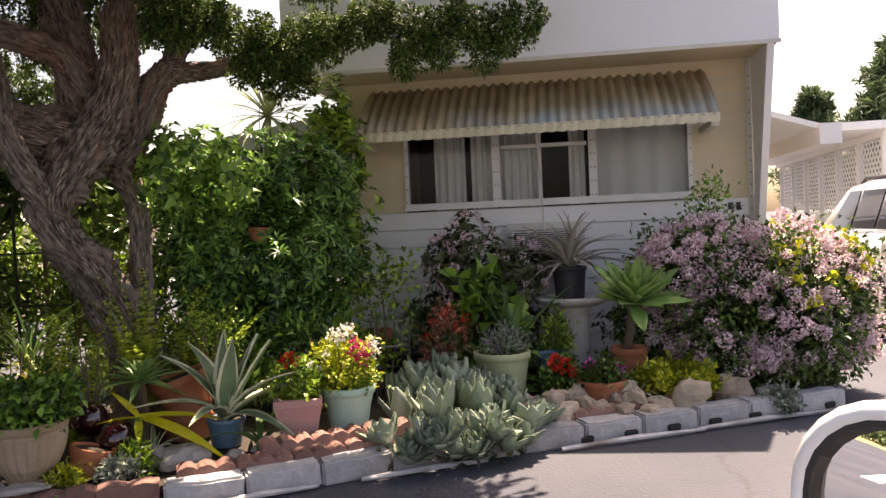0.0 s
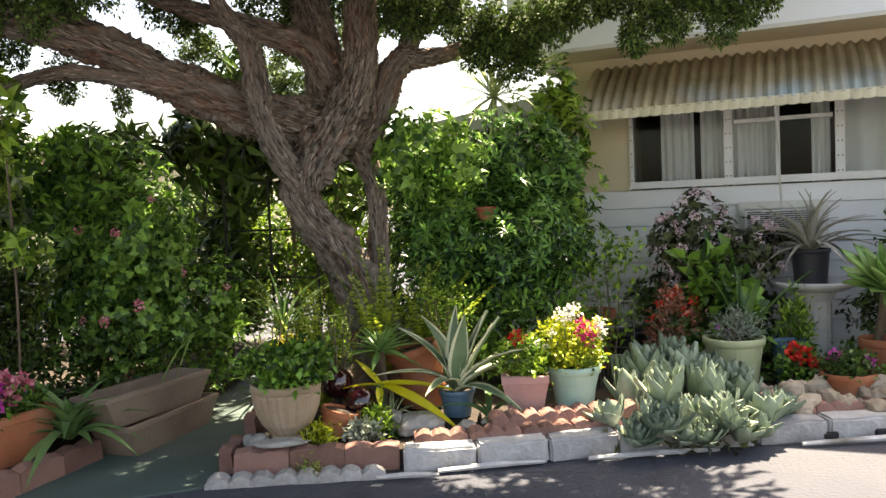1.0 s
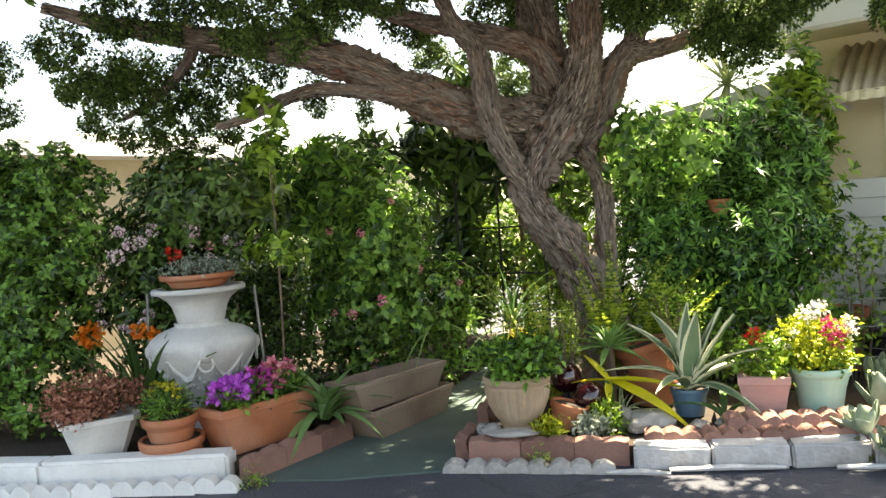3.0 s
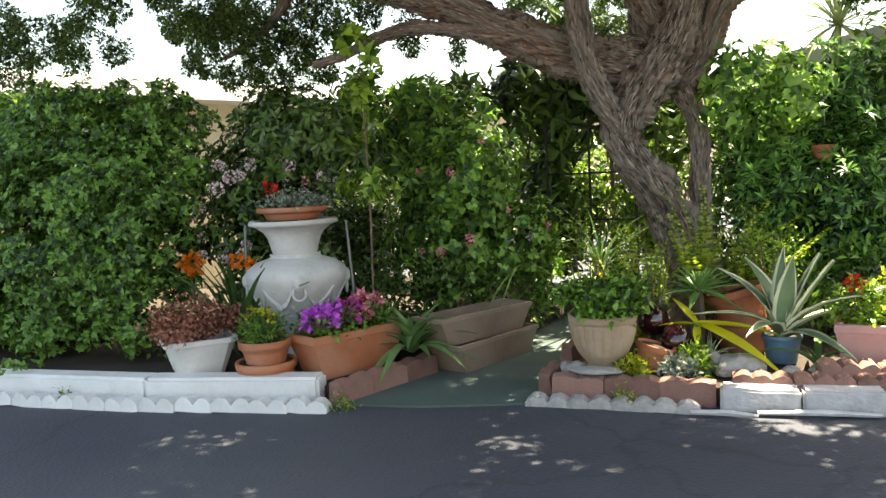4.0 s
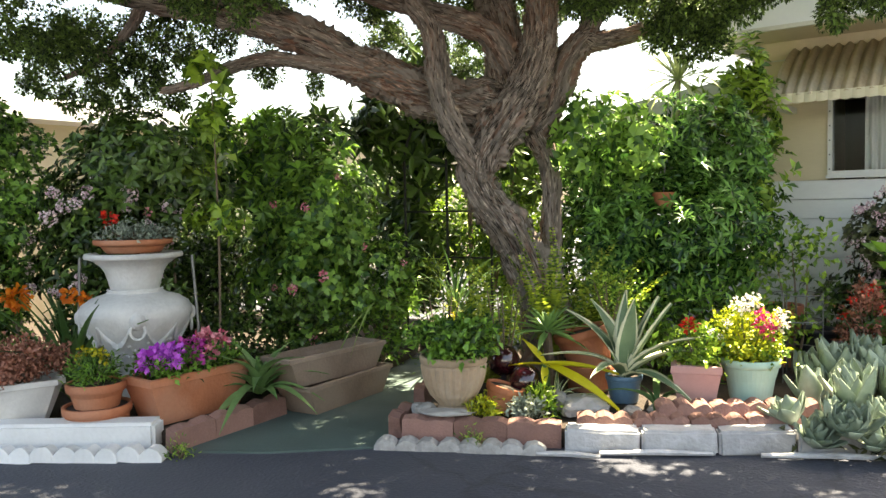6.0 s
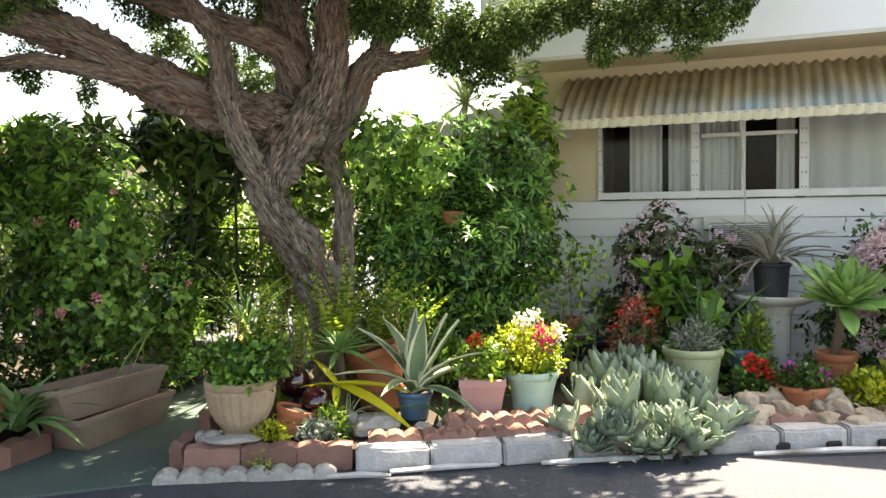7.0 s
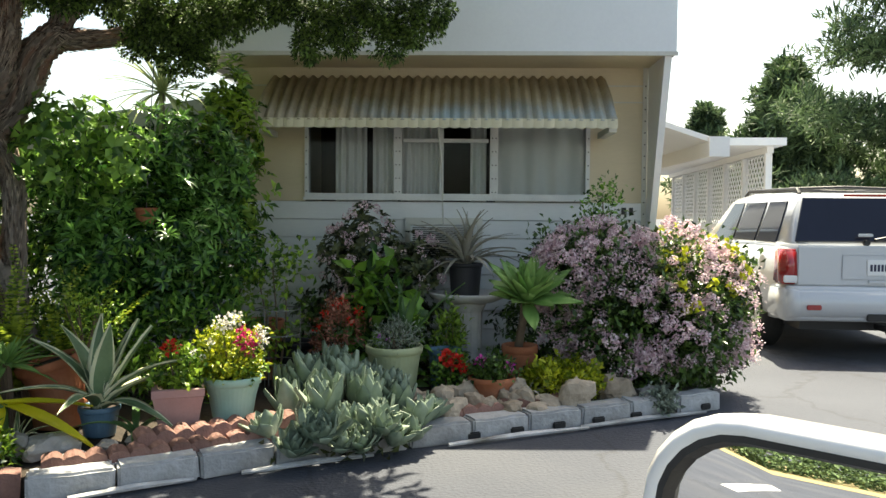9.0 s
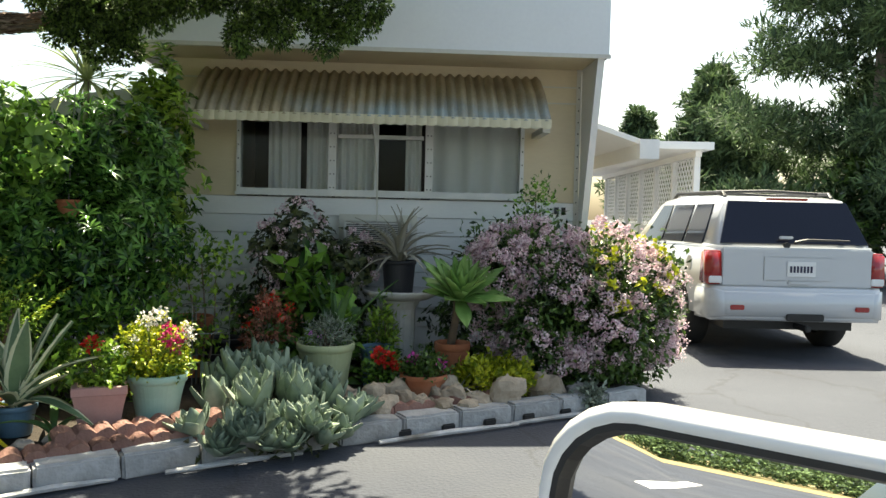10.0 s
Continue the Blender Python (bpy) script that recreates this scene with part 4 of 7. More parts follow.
# ---- shrubs ----
def shrub(name, x, y, lobes, leaf, size, label, category="shrub", n=900, per=5, stems=(), z0=0.1, depth=0.6, flowers=(), spread=0.1, lump=0.3, group="", curl=0.2, star=False):
    """A shrub from lobes (dx, dy, z, rx, ry, rz); flowers: (name, material, count, petals, petal size, cluster spread, keep(points))."""
    r = np.random.default_rng(int(abs(x * 971 + y * 433)) + 11)
    ob = thing(name, pose(x, y, z0), label, category, group)
    for dx, dy, z, rx, ry, rz in lobes:
        k = (rx * ry + rx * rz + ry * rz) / 3 / 0.25
        if star:
            a, w, o = whorls(r, max(16, int(n * k)), per, (dx, dy, z - z0), (rx, ry, rz), depth, lump, 0.02)
        else:
            o = None
            a, w = tufts(r, max(30, int(n * k)), per, (dx, dy, z - z0), (rx, ry, rz), spread, 9, depth, lump, 0.02)
        foliage("leafy_branch", a, w, size[0], size[1], leaf, ob, "", r, 0.25, curl, o)
    for j, (px, py, pz, rad) in enumerate(stems):
        q = spline([(px * 0.3, py * 0.3, 0, rad), (px * 0.6 + 0.03, py * 0.6, (pz - z0) * 0.5, rad * 0.8), (px, py, pz - z0, rad * 0.4)], 5)
        part("stem", tube(q[:, :3], q[:, 3], 7, 0.05, 1, j), TWIG, ob, smooth=True)
    for fname, fm, count, petals, ps, sp, keep in flowers:
        pts, dd = [], []
        for dx, dy, z, rx, ry, rz in lobes:
            a, d = blob_points(r, count * 9, (dx, dy, z - z0), (rx * 1.02, ry * 1.02, rz * 1.02), 9, 0.10, 0.2)
            pts.append(a)
            dd.append(d)
        pts, dd = np.vstack(pts), np.vstack(dd)
        ok = keep(pts + np.array([x, y, z0]), dd)
        for dx, dy, z, rx, ry, rz in lobes:   # none buried in a neighbouring lobe
            ok &= (((pts - np.array([dx, dy, z - z0])) / np.array([rx, ry, rz])) ** 2).sum(1) > .70
        pts, dd = pts[ok][:: max(1, ok.sum() // max(1, count))][:count], dd[ok][:: max(1, ok.sum() // max(1, count))][:count]
        if not len(pts):
            continue
        heads = []
        for k in range(4):
            c = r.normal(size=(petals, 3))
            c /= np.linalg.norm(c, axis=1)[:, None]
            heads.append(leaf_mesh(fname, c * sp * r.uniform(.75, 1.1, petals)[:, None], np.cross(c, r.normal(size=c.shape)) + c * .4, ps, ps * 0.9, fm, r, 0.15, 0.1, c))
        if fname == "flower_mass":   # the uncounted rest of the blossom, one mesh
            c = np.repeat(pts, petals, 0) + r.normal(size=(len(pts) * petals, 3)) * sp
            tagged(foliage("blossom_mass", c, np.repeat(dd, petals, 0) + r.normal(size=c.shape), ps, ps * 0.85, fm, ob, "", r, 0.15, 0.1), kind="stuff")
            continue
        for k, p in enumerate(pts):
            q = r.uniform(0.7, 1.25)
            child(fname, heads[k % 4], ob, "", Matrix.Translation(p) @ pose(0, 0, 0, *r.uniform(0, 360, 3)) @ Matrix.Diagonal((q, q, q, 1)))
    return ob


front = lambda p, d: (d[:, 1] < 0.35)
ALL = lambda p, d: d[:, 2] > -2

# left hedge in three plants
shrub("hedge_shrub", -6.6, 2.85, [(0.3, -.1, 0.40, .85, .5, .40), (-.6, -.3, 0.4, .8, .5, .40), (0.3, 0, 0.85, .85, .6, .60), (-0.5, -0.1, 1.05, .9, .6, .80), (0.4, 0.1, 1.35, .8, .55, .60), (-0.3, 0.1, 1.70, .9, .6, .40), (0.45, 0.15, 1.98, .30, .3, .22), (-.75, 0.1, 2.05, .34, .3, .2), (-.1, .2, 2.08, .22, .25, .22)],
      L_HEDGE, (0.055, 0.032), "dense bright green hedge shrub behind the white kerb", "hedge", 640, 7, group="hedge along the bed", star=True, lump=0.45, depth=0.75)
shrub("hedge_shrub", -5.75, 3.15, [(0, 0, 0.6, .7, .5, .55), (0.1, 0, 1.05, .75, .55, .6), (-0.1, 0.1, 1.45, .8, .55, .5), (-0.1, 0.3, 1.75, .6, .5, .30), (-.35, .2, 2.02, .25, .25, .2), (.25, .2, 1.98, .22, .25, .18)], L_HEDGE, (0.055, 0.032),
      "dense green hedge shrub with tangled stems below", "hedge", 640, 7, [(-0.3, -0.4, 0.8, .02), (0.2, -0.5, 0.7, .02), (0.3, -0.4, 0.9, .02)], group="hedge along the bed", star=True, lump=0.45, depth=0.75)
shrub("hedge_shrub", -8.3, 1.95, [(0.3, 0, 0.8, 1.1, .7, .8), (0, 0, 1.4, 1.2, .7, .6)], L_HEDGE, (0.07, 0.04),
      "dense green hedge shrub beside the road", "hedge", 520, 7, group="hedge along the bed", star=True)
shrub("hawthorn_shrub", -4.95, 3.80, [(0, 0, 0.9, .6, .5, .7), (0.1, 0, 1.4, .6, .5, .5), (0.3, 0.1, 1.7, .6, .5, .35)], L_DARK, (0.085, 0.036),
      "dark evergreen shrub with pale pinkish-white flower heads", "shrub", 420, 7,
      flowers=[("flower_head", P_PINK, 34, 60, 0.022, 0.042, lambda p, d: (d[:, 0] * .78 - d[:, 1] * .62 > 0.2) & (p[:, 2] > 0.8) & (p[:, 2] < 1.5))], star=True)
shrub("schefflera_shrub", -4.25, 5.0, [(-.2, 0, 1.55, .5, .45, .45), (-.46, -.25, 2.02, .26, .25, .22), (.02, -.1, 1.95, .25, .25, .18), (0.25, 0, 1.35, .5, .45, .65), (0.1, 0.1, 0.8, .6, .5, .6), (-0.45, -0.3, 1.7, .4, .35, .30)], L_MID, (0.115, 0.042),
      "tall green shrub with broad fingered leaves", "shrub", 250, 8, [(0, 0, 1.6, .03), (-.3, -.1, 1.7, .015)], star=True, curl=0.35)
shrub("tropical_plant", -4.6, 4.1, [(0.1, 0, 1.66, .40, .25, .2), (-.4, .1, 1.75, .3, .2, .15)], L_LIGHT, (0.20, 0.06), "light green plant with long pointed leaves behind the urn", "plant", 70, 8, [(0, 0, 1.5, .012), (-.4, 0, 1.4, .012)], star=True, curl=0.4)
shrub("climbing_vine", -4.02, 3.95, [(0, 0, 2.25, .14, .12, .20), (0.03, 0, 1.28, .20, .14, .14), (-.02, 0, 1.95, .08, .08, .10)], L_LIGHT, (0.10, 0.06), "light green climber on a thin bare stem behind the urn", "vine", 180, 6, [(0.02, 0, 2.3, .010)], curl=.4, star=True)
shrub("ivy_geranium", -3.75, 4.75, [(0, 0, 1.30, .40, .35, .40), (0.05, -0.05, 0.9, .40, .35, .5), (-0.1, -.05, 0.55, .35, .3, .4), (0.3, 0.3, 0.8, .35, .3, .5)], L_VINE, (0.06, 0.055),
      "light green trailing geranium with scattered pink flowers", "plant", 420, 5,
      flowers=[("blossom", P_ROSE, 12, 30, 0.022, 0.026, front)], star=True)
shrub("loquat_tree", -3.4, 6.6, [(0, 0, 2.15, .85, .5, .40), (-.52, -.45, 2.20, .36, .3, .26), (-.95, -1.0, 2.0, .32, .3, .18), (-.37, -.23, 2.62, .30, .25, .20), (-.6, -.1, 1.85, .6, .5, .45), (0.55, 0, 1.7, .4, .4, .35), (-.6, 0, 1.0, .4, .4, .6)], L_DARK, (0.20, 0.06),
      "dark tree with long leathery leaves", "tree", 110, 6, [(0, 0, 1.8, .03), (0.5, 0, 1.7, .025)], curl=0.5, star=True)
shrub("bright_shrub", -3.5, 7.3, [(0, 0, 1.3, .8, .4, .7), (0.5, 0, 0.7, .8, .4, .6)], L_LIGHT, (0.09, 0.04), "sunlit yellow-green shrub behind the tree", "shrub", 380, 5)
shrub("backing_shrub", -5.0, 7.4, [(0, 0, 1.0, 1.3, .5, .9), (-1.5, -.6, 1.0, 1.0, .5, .9)], L_DARK, (0.10, 0.045), "dark shrub at the back of the garden", "shrub", 420, 5)
shrub("backing_shrub", -5.45, 4.5, [(0, 0, .7, .6, .4, .6), (.5, .2, .6, .5, .4, .5)], L_DARK, (0.07, 0.04), "dark low shrub behind the urn", "shrub", 800, 5)
shrub("backing_shrub", -1.8, 7.9, [(0, 0, 1.2, .9, .4, 0.95)], L_DARK, (0.10, 0.045), "dark shrub at the back of the garden", "shrub", 420, 5)
# between tree and home
shrub("pittosporum_shrub", -1.35, 6.15, [(-.55, -.1, 0.95, .45, .4, .55), (-.1, -.15, 1.05, .5, .42, .60), (0.27, 0.0, 1.15, .40, .4, .6), (-.25, 0, 1.65, .55, .45, .42), (0.25, 0.1, 1.75, .40, .4, .45), (-.6, .1, 1.5, .4, .4, .4)],
      L_PITT, (0.088, 0.025), "tall green shrub with whorls of narrow glossy leaves", "shrub", 500, 10, [(-.45, 0, 1.3, .025), (0.25, -.1, 1.2, .03), (0.0, 0.1, 1.6, .03)], star=True, lump=0.5, depth=0.85)
shrub("citrus_shrub", -0.88, 6.45, [(-.02, 0, 1.45, .28, .3, .7), (0.0, 0, 2.0, .24, .25, .42), (-.16, 0, 2.15, .24, .25, .30), (.0, 0, 2.36, .14, .18, .24)], L_LIGHT, (0.10, 0.042), "slender light green shrub reaching to the eaves", "shrub", 200, 6, [(0, 0, 2.3, .02)], star=True, lump=0.5)
shrub("drooping_vine", -1.75, 5.55, [(-.05, 0, 1.95, .32, .25, .25), (0.2, 0, 1.75, .26, .22, .3), (-.25, 0, 1.75, .18, .2, .3)], L_VINE, (0.095, 0.058), "pale green vine with drooping lobed leaves", "vine", 150, 5, curl=0.5, star=True)
# along the front of the home
shrub("hawthorn_shrub", 0.30, 6.45, [(-.02, 0, 0.70, .48, .36, .52), (-.17, 0, 1.14, .24, .28, .36), (-.33, 0, 1.0, .2, .25, .3), (0.26, 0.05, 0.98, .20, .25, .28)], L_BRONZE, (0.06, 0.034), "dark bronze-leaved hawthorn shrub with pale pink flowers", "shrub", 420, 7, star=True, lump=0.5,
      flowers=[("flower_head", P_PINK, 60, 34, 0.020, 0.028, lambda p, d: (d[:, 1] < 0.2) & (p[:, 2] > 0.80))])
bush_lit = lambda p, d: (d[:, 1] < 0.35) & (p[:, 2] > 0.24)
shrub("pink_hawthorn_bush", 2.36, 5.95, [(-.60, 0.0, .95, .38, .40, .34), (-0.25, -.05, .70, .58, .5, .57), (0.18, -.05, .72, .54, .52, .60), (0.34, 0.0, .5, .38, .45, .5), (-0.35, -.1, .35, .42, .4, .3)], L_DARK, (0.058, 0.030),
      "rounded hawthorn bush covered in pale pink flowers", "bush", 1000, 5,
      flowers=[("flower_head", P_PINK, 300, 84, 0.021, 0.044, bush_lit), ("young_leaf", L_LIME, 44, 8, 0.055, 0.022, lambda p, d: (d[:, 2] > -0.1) & (p[:, 0] > 2.3) & (p[:, 2] > 0.7)), ("flower_mass", P_PINK, 170, 46, 0.021, 0.026, lambda p, d: (d[:, 1] < 0.4) & (p[:, 2] > 0.25))], lump=0.2)
shrub("backing_shrub", .30, 6.62, [(-.35, 0, .40, .45, .25, .38), (.15, 0, .36, .45, .25, .36)], L_DARK, (0.07, 0.036), "dark low shrub against the wall of the home", "shrub", 420, 6, star=True)
shrub("backing_shrub", 1.55, 6.35, [(0, 0, .42, .36, .3, .40)], L_DARK, (0.06, 0.03), "dark leafy shrub beside the pink bush", "shrub", 420, 6, star=True)
shrub("young_shrub", 1.95, 6.0, [(0, 0, 1.35, .13, .12, .30)], L_MID, (0.045, 0.022), "upright green sprig growing out of the pink bush", "shrub", 900, 5, [(0, 0, 1.55, .01)])


# ---- pines and dark hedge beyond the driveway ----
def pine(x, y, height, width, base, label, seed, sprays=26, needle=(0.30, 0.052)):
    r = np.random.default_rng(seed)
    ob = thing("pine_tree", pose(x, y, 0), label, "tree", "pines beyond the driveway")
    part("trunk", tube([(0, 0, 0), (0.1, 0, height * .5), (0, 0, height * .97)], [.22, .15, .03], 10, 0.05), BARK, ob)
    at, way = [], []
    for i in range(int(34 * height / 4)):
        t = (i + r.uniform(0, 1)) / (34 * height / 4)
        z = base + (height - base) * t
        R = width * (1 - t) ** 0.7 * r.uniform(0.55, 1.1) + 0.15
        a = r.uniform(0, 2 * math.pi)
        tip = np.array([math.cos(a) * R, math.sin(a) * R, z + R * 0.15])
        m = 5
        for k in range(m):
            c = tip * np.array([(k + 1.5) / (m + .5)] * 2 + [1]) + np.array([0, 0, -0.1 * (m - k)])
            rad = 0.30 + 0.12 * R
            b, w = tufts(r, sprays, 8, c, (rad, rad, rad * .6), 0.10, 6, 0.9, 0.3)
            at.append(b)
            way.append(w + np.array([0, 0, 0.5]))
    foliage("crown", np.vstack(at), np.vstack(way), needle[0], needle[1], L_PINE, ob, "", r)
    return ob


pine(14.2, 17.2, 12.5, 5.3, 1.0, "large shaggy green pine beyond the driveway", 5)
pine(12.7, 22.0, 5.9, 2.1, 1.0, "smaller green pine beyond the driveway", 6, 13, (0.34, 0.075))
pine(14.9, 32.0, 6.0, 1.3, 2.0, "distant pale green pine", 8, 9, (0.36, 0.075))
shrub("dark_hedge", 13.2, 14.8, [(-1.6, 0.6, 1.0, 1.8, .7, 1.0), (1.6, -1.2, 1.1, 2.2, .8, 1.1), (4.5, -3.2, 1.2, 2.4, .8, 1.2), (0.6, 1.6, 2.2, 1.6, .8, 1.1), (3.2, 0.6, 2.3, 1.8, .8, 1.2), (5.6, -.8, 2.4, 1.6, .8, 1.2)], L_DARK, (0.24, 0.10), "dark shaded hedge at the end of the driveway", "hedge", 90, 5, z0=0.0)


# ---- the silver car on the driveway: x right, y forward, z up from under the rear axle ----
def hexa(rows):
    """A closed hull from rings of four (x, y, z) corners each."""
    V = [p for r in rows for p in r]
    F = []
    for j in range(len(rows) - 1):
        for i in range(4):
            k = (i + 1) % 4
            F.append((4 * j + i, 4 * j + k, 4 * j + 4 + k, 4 * j + 4 + i))
    F += [(3, 2, 1, 0), tuple(range(4 * len(rows) - 4, 4 * len(rows)))]
    return V, F


def bevelled(geo, offset, seg=3):
    bm = bmesh.new()
    vs = [bm.verts.new(p) for p in geo[0]]
    for f in geo[1]:
        bm.faces.new([vs[i] for i in f])
    bmesh.ops.recalc_face_normals(bm, faces=bm.faces[:])
    bmesh.ops.bevel(bm, geom=bm.edges[:], offset=offset, segments=seg, affect="EDGES", clamp_overlap=True)
    return bm


suv = thing("parked_car", pose(5.25, 8.09, 0, 0, 0, -11.0) @ Matrix.Diagonal((.94, 1, 1, 1)), "silver sport utility car parked on the driveway with dark glass", "car")


def ring(y, w0, w1, z0, z1):
    return [(-w0, y, z0), (w0, y, z0), (w1, y, z1), (-w1, y, z1)]


part("body", bevelled(hexa([ring(-0.93, .86, .88, .42, 1.13), ring(-0.6, .92, .91, .36, 1.14), ring(0.9, .93, .91, .34, 1.12), ring(2.6, .93, .90, .34, 1.08), ring(3.55, .90, .84, .36, .98), ring(3.78, .80, .74, .42, .85)]), .05), CAR_PAINT, suv, smooth=True)
part("cabin", bevelled(hexa([ring(-0.86, .845, .80, 1.10, 1.16), ring(-0.64, .86, .67, 1.10, 1.60), ring(-0.35, .86, .665, 1.10, 1.645), ring(0.9, .86, .67, 1.10, 1.66), ring(1.75, .85, .64, 1.08, 1.61), ring(2.55, .82, .78, 1.04, 1.10)]), .035), CAR_PAINT, suv, smooth=True)
rw = part("rear_window", ([(-.795, -0.885, 1.16), (.795, -0.885, 1.16), (.650, -0.675, 1.585), (-.650, -0.675, 1.585), (-.795, -0.86, 1.15), (.795, -0.86, 1.15), (.650, -0.65, 1.58), (-.650, -0.65, 1.58)],
                          [(0, 1, 2, 3), (7, 6, 5, 4), (0, 4, 5, 1), (1, 5, 6, 2), (2, 6, 7, 3), (3, 7, 4, 0)]), CAR_GLASS, suv, "dark tinted rear window")
part("wiper", tube([(-.02, -0.93, 1.17), (.12, -0.925, 1.20), (.58, -0.915, 1.20)], [.018, .014, .008], 8), BLACK_PLASTIC, rw)
part("wiper_hub", tube([(-.1, -.95, 1.145), (-.1, -.90, 1.145)], .03, 10), BLACK_PLASTIC, rw)
part("window_latch", block(.15, .03, .03, (-.10, -0.90, 1.205), .008), CAR_PAINT, rw, "chrome latch")
part("brake_lamp", block(.46, .03, .025, (0, -0.66, 1.598), .006), RED_LENS, suv, "high red brake lamp")
gate = part("tailgate", block(1.62, .05, .40, (0, -0.945, .72), .02), CAR_PAINT, suv)
part("plate_recess", block(.72, .012, .24, (.0, -0.972, .79), .006), CAR_PAINT, gate)
plate = part("number_plate", block(.305, .01, .15, (.04, -0.985, .835), .004), PLATE_WHITE, gate, "white plate with dark bars")
for i in range(7):
    part("bar", boxgeo(-.085 + i * .036, -.062 + i * .036, -0.993, -0.9905, .875, .94), INK, plate)
part("handle", block(.24, .03, .03, (.02, -0.98, .755), .008), CAR_PAINT, gate)
bump = part("bumper", bevelled(hexa([ring(-1.06, .78, .80, .42, .70), ring(-0.98, .93, .93, .38, .73), ring(-0.55, .96, .95, .40, .72)]), .03), CAR_PAINT, suv, smooth=True)
part("bumper_step", block(1.30, .03, .012, (0, -1.03, .60), .004), BLACK_PLASTIC, bump)
# solid black block painted as the shade inside the hitch opening
part("hitch_opening", block(.40, .03, .07, (.06, -1.06, .40), .01), BLACK_PLASTIC, bump)
for s in (-1, 1):
    part("reflector", block(.15, .02, .05, (s * .66, -1.065, .50), .008), RED_LENS, bump)
    tl = part("tail_light", bevelled(hexa([ring(-0.965, .09, .075, .74, 1.08), ring(-0.70, .09, .07, .74, 1.08)]), .02), RED_LENS, suv, "", pose(s * .865, 0, 0), True)
    part("reversing_lens", block(.14, .02, .07, (0, -0.965, .755), .008), PLATE_WHITE, tl)
    part("roof_rail", tube([(s * .60, -0.45, 1.63), (s * .60, -0.38, 1.68), (s * .60, 1.2, 1.70), (s * .60, 1.35, 1.64)], .022, 8), BLACK_PLASTIC, suv)
    for y0, y1, t0 in ((-0.50, 0.12, .10), (0.20, 0.95, .03), (1.02, 1.85, .03)):
        k = 0.40 if y1 > 1.5 else 0.0
        part("side_window", ([(s * .868, y0, 1.13), (s * .868, y1, 1.13), (s * .712, y1 - k, 1.555), (s * .712, y0 + t0, 1.555), (s * .80, y0, 1.13), (s * .80, y1, 1.13), (s * .66, y1 - k, 1.555), (s * .66, y0 + t0, 1.555)],
                             [(0, 1, 2, 3), (7, 6, 5, 4), (0, 4, 5, 1), (1, 5, 6, 2), (2, 6, 7, 3), (3, 7, 4, 0)]), CAR_GLASS, suv)
    for y in (0, 2.87):
        wh = part("wheel", lathe([(0.0, -.10), (.20, -.10), (.20, .10), (0.0, .10)], 28), BLACK_PLASTIC, suv, "", pose(s * .80, y, .365, 0, 90, 0))
        part("tyre", lathe([(.22, -.12), (.33, -.125), (.365, -.09), (.365, .09), (.33, .125), (.22, .12)], 32), RUBBER, wh, smooth=True)
        part("rim", lathe([(.05, .115), (.12, .10), (.22, .118), (.225, .08)], 24, 0.04, 6), ALU, wh, "", pose(0, 0, 0, 0 if s > 0 else 180, 0, 0))
for y in (-0.15, 0.9):
    part("cross_bar", tube([(-.60, y, 1.69), (0, y, 1.71), (.60, y, 1.69)], .018, 8), BLACK_PLASTIC, suv)
part("fuel_door", lathe([(0.0, 0), (.085, 0), (.085, .01), (.075, .014), (0, .014)], 24), CAR_PAINT, suv, "", pose(-.915, -.28, .92, 0, -90, 0))
part("underbody", boxgeo(-.7, .7, -.8, 3.4, .28, .40), BLACK_PLASTIC, suv)
part("tow_hitch", block(.06, .3, .06, (.06, -1.0, .30), .01), BLACK_PLASTIC, suv)

# ---- the car that the camera sits in: its side, and the door mirror ----
ride = thing("white_car", pose(0, 0, 0, 0, 0, 21.7), "white car side with a door mirror beside the road", "car")   # x forward, y to its left
part("rear_door", bevelled(hexa([[(-2.9, -.22, .30), (-.62, -.16, .30), (-.62, -.06, .55), (-2.9, -.10, .55)], [(-2.9, -.16, 1.0), (-.62, -.10, 1.0), (-.62, -.06, .95), (-2.9, -.10, .95)]]), .02), WHITE_CAR, ride)
part("rear_side_window", ([(-2.6, -.13, 1.01), (-.78, -.11, 1.01), (-.85, -.28, 1.42), (-2.3, -.30, 1.42), (-2.6, -.16, 1.01), (-.78, -.14, 1.01), (-.85, -.31, 1.42), (-2.3, -.33, 1.42)],
                          [(0, 1, 2, 3), (7, 6, 5, 4), (0, 4, 5, 1), (1, 5, 6, 2), (2, 6, 7, 3), (3, 7, 4, 0)]), CAR_GLASS, ride)
part("pillar", tube([(-.66, -.10, .98), (-.74, -.2, 1.2), (-.84, -.30, 1.45)], [.05, .045, .05], 8), WHITE_CAR, ride)
part("front_door", bevelled(hexa([[(.15, -.20, .30), (1.3, -.20, .30), (1.3, -.10, .55), (.15, -.10, .55)], [(.15, -.12, .92), (1.3, -.12, .90), (1.3, -.10, .87), (.15, -.10, .89)]]), .02), WHITE_CAR, ride)

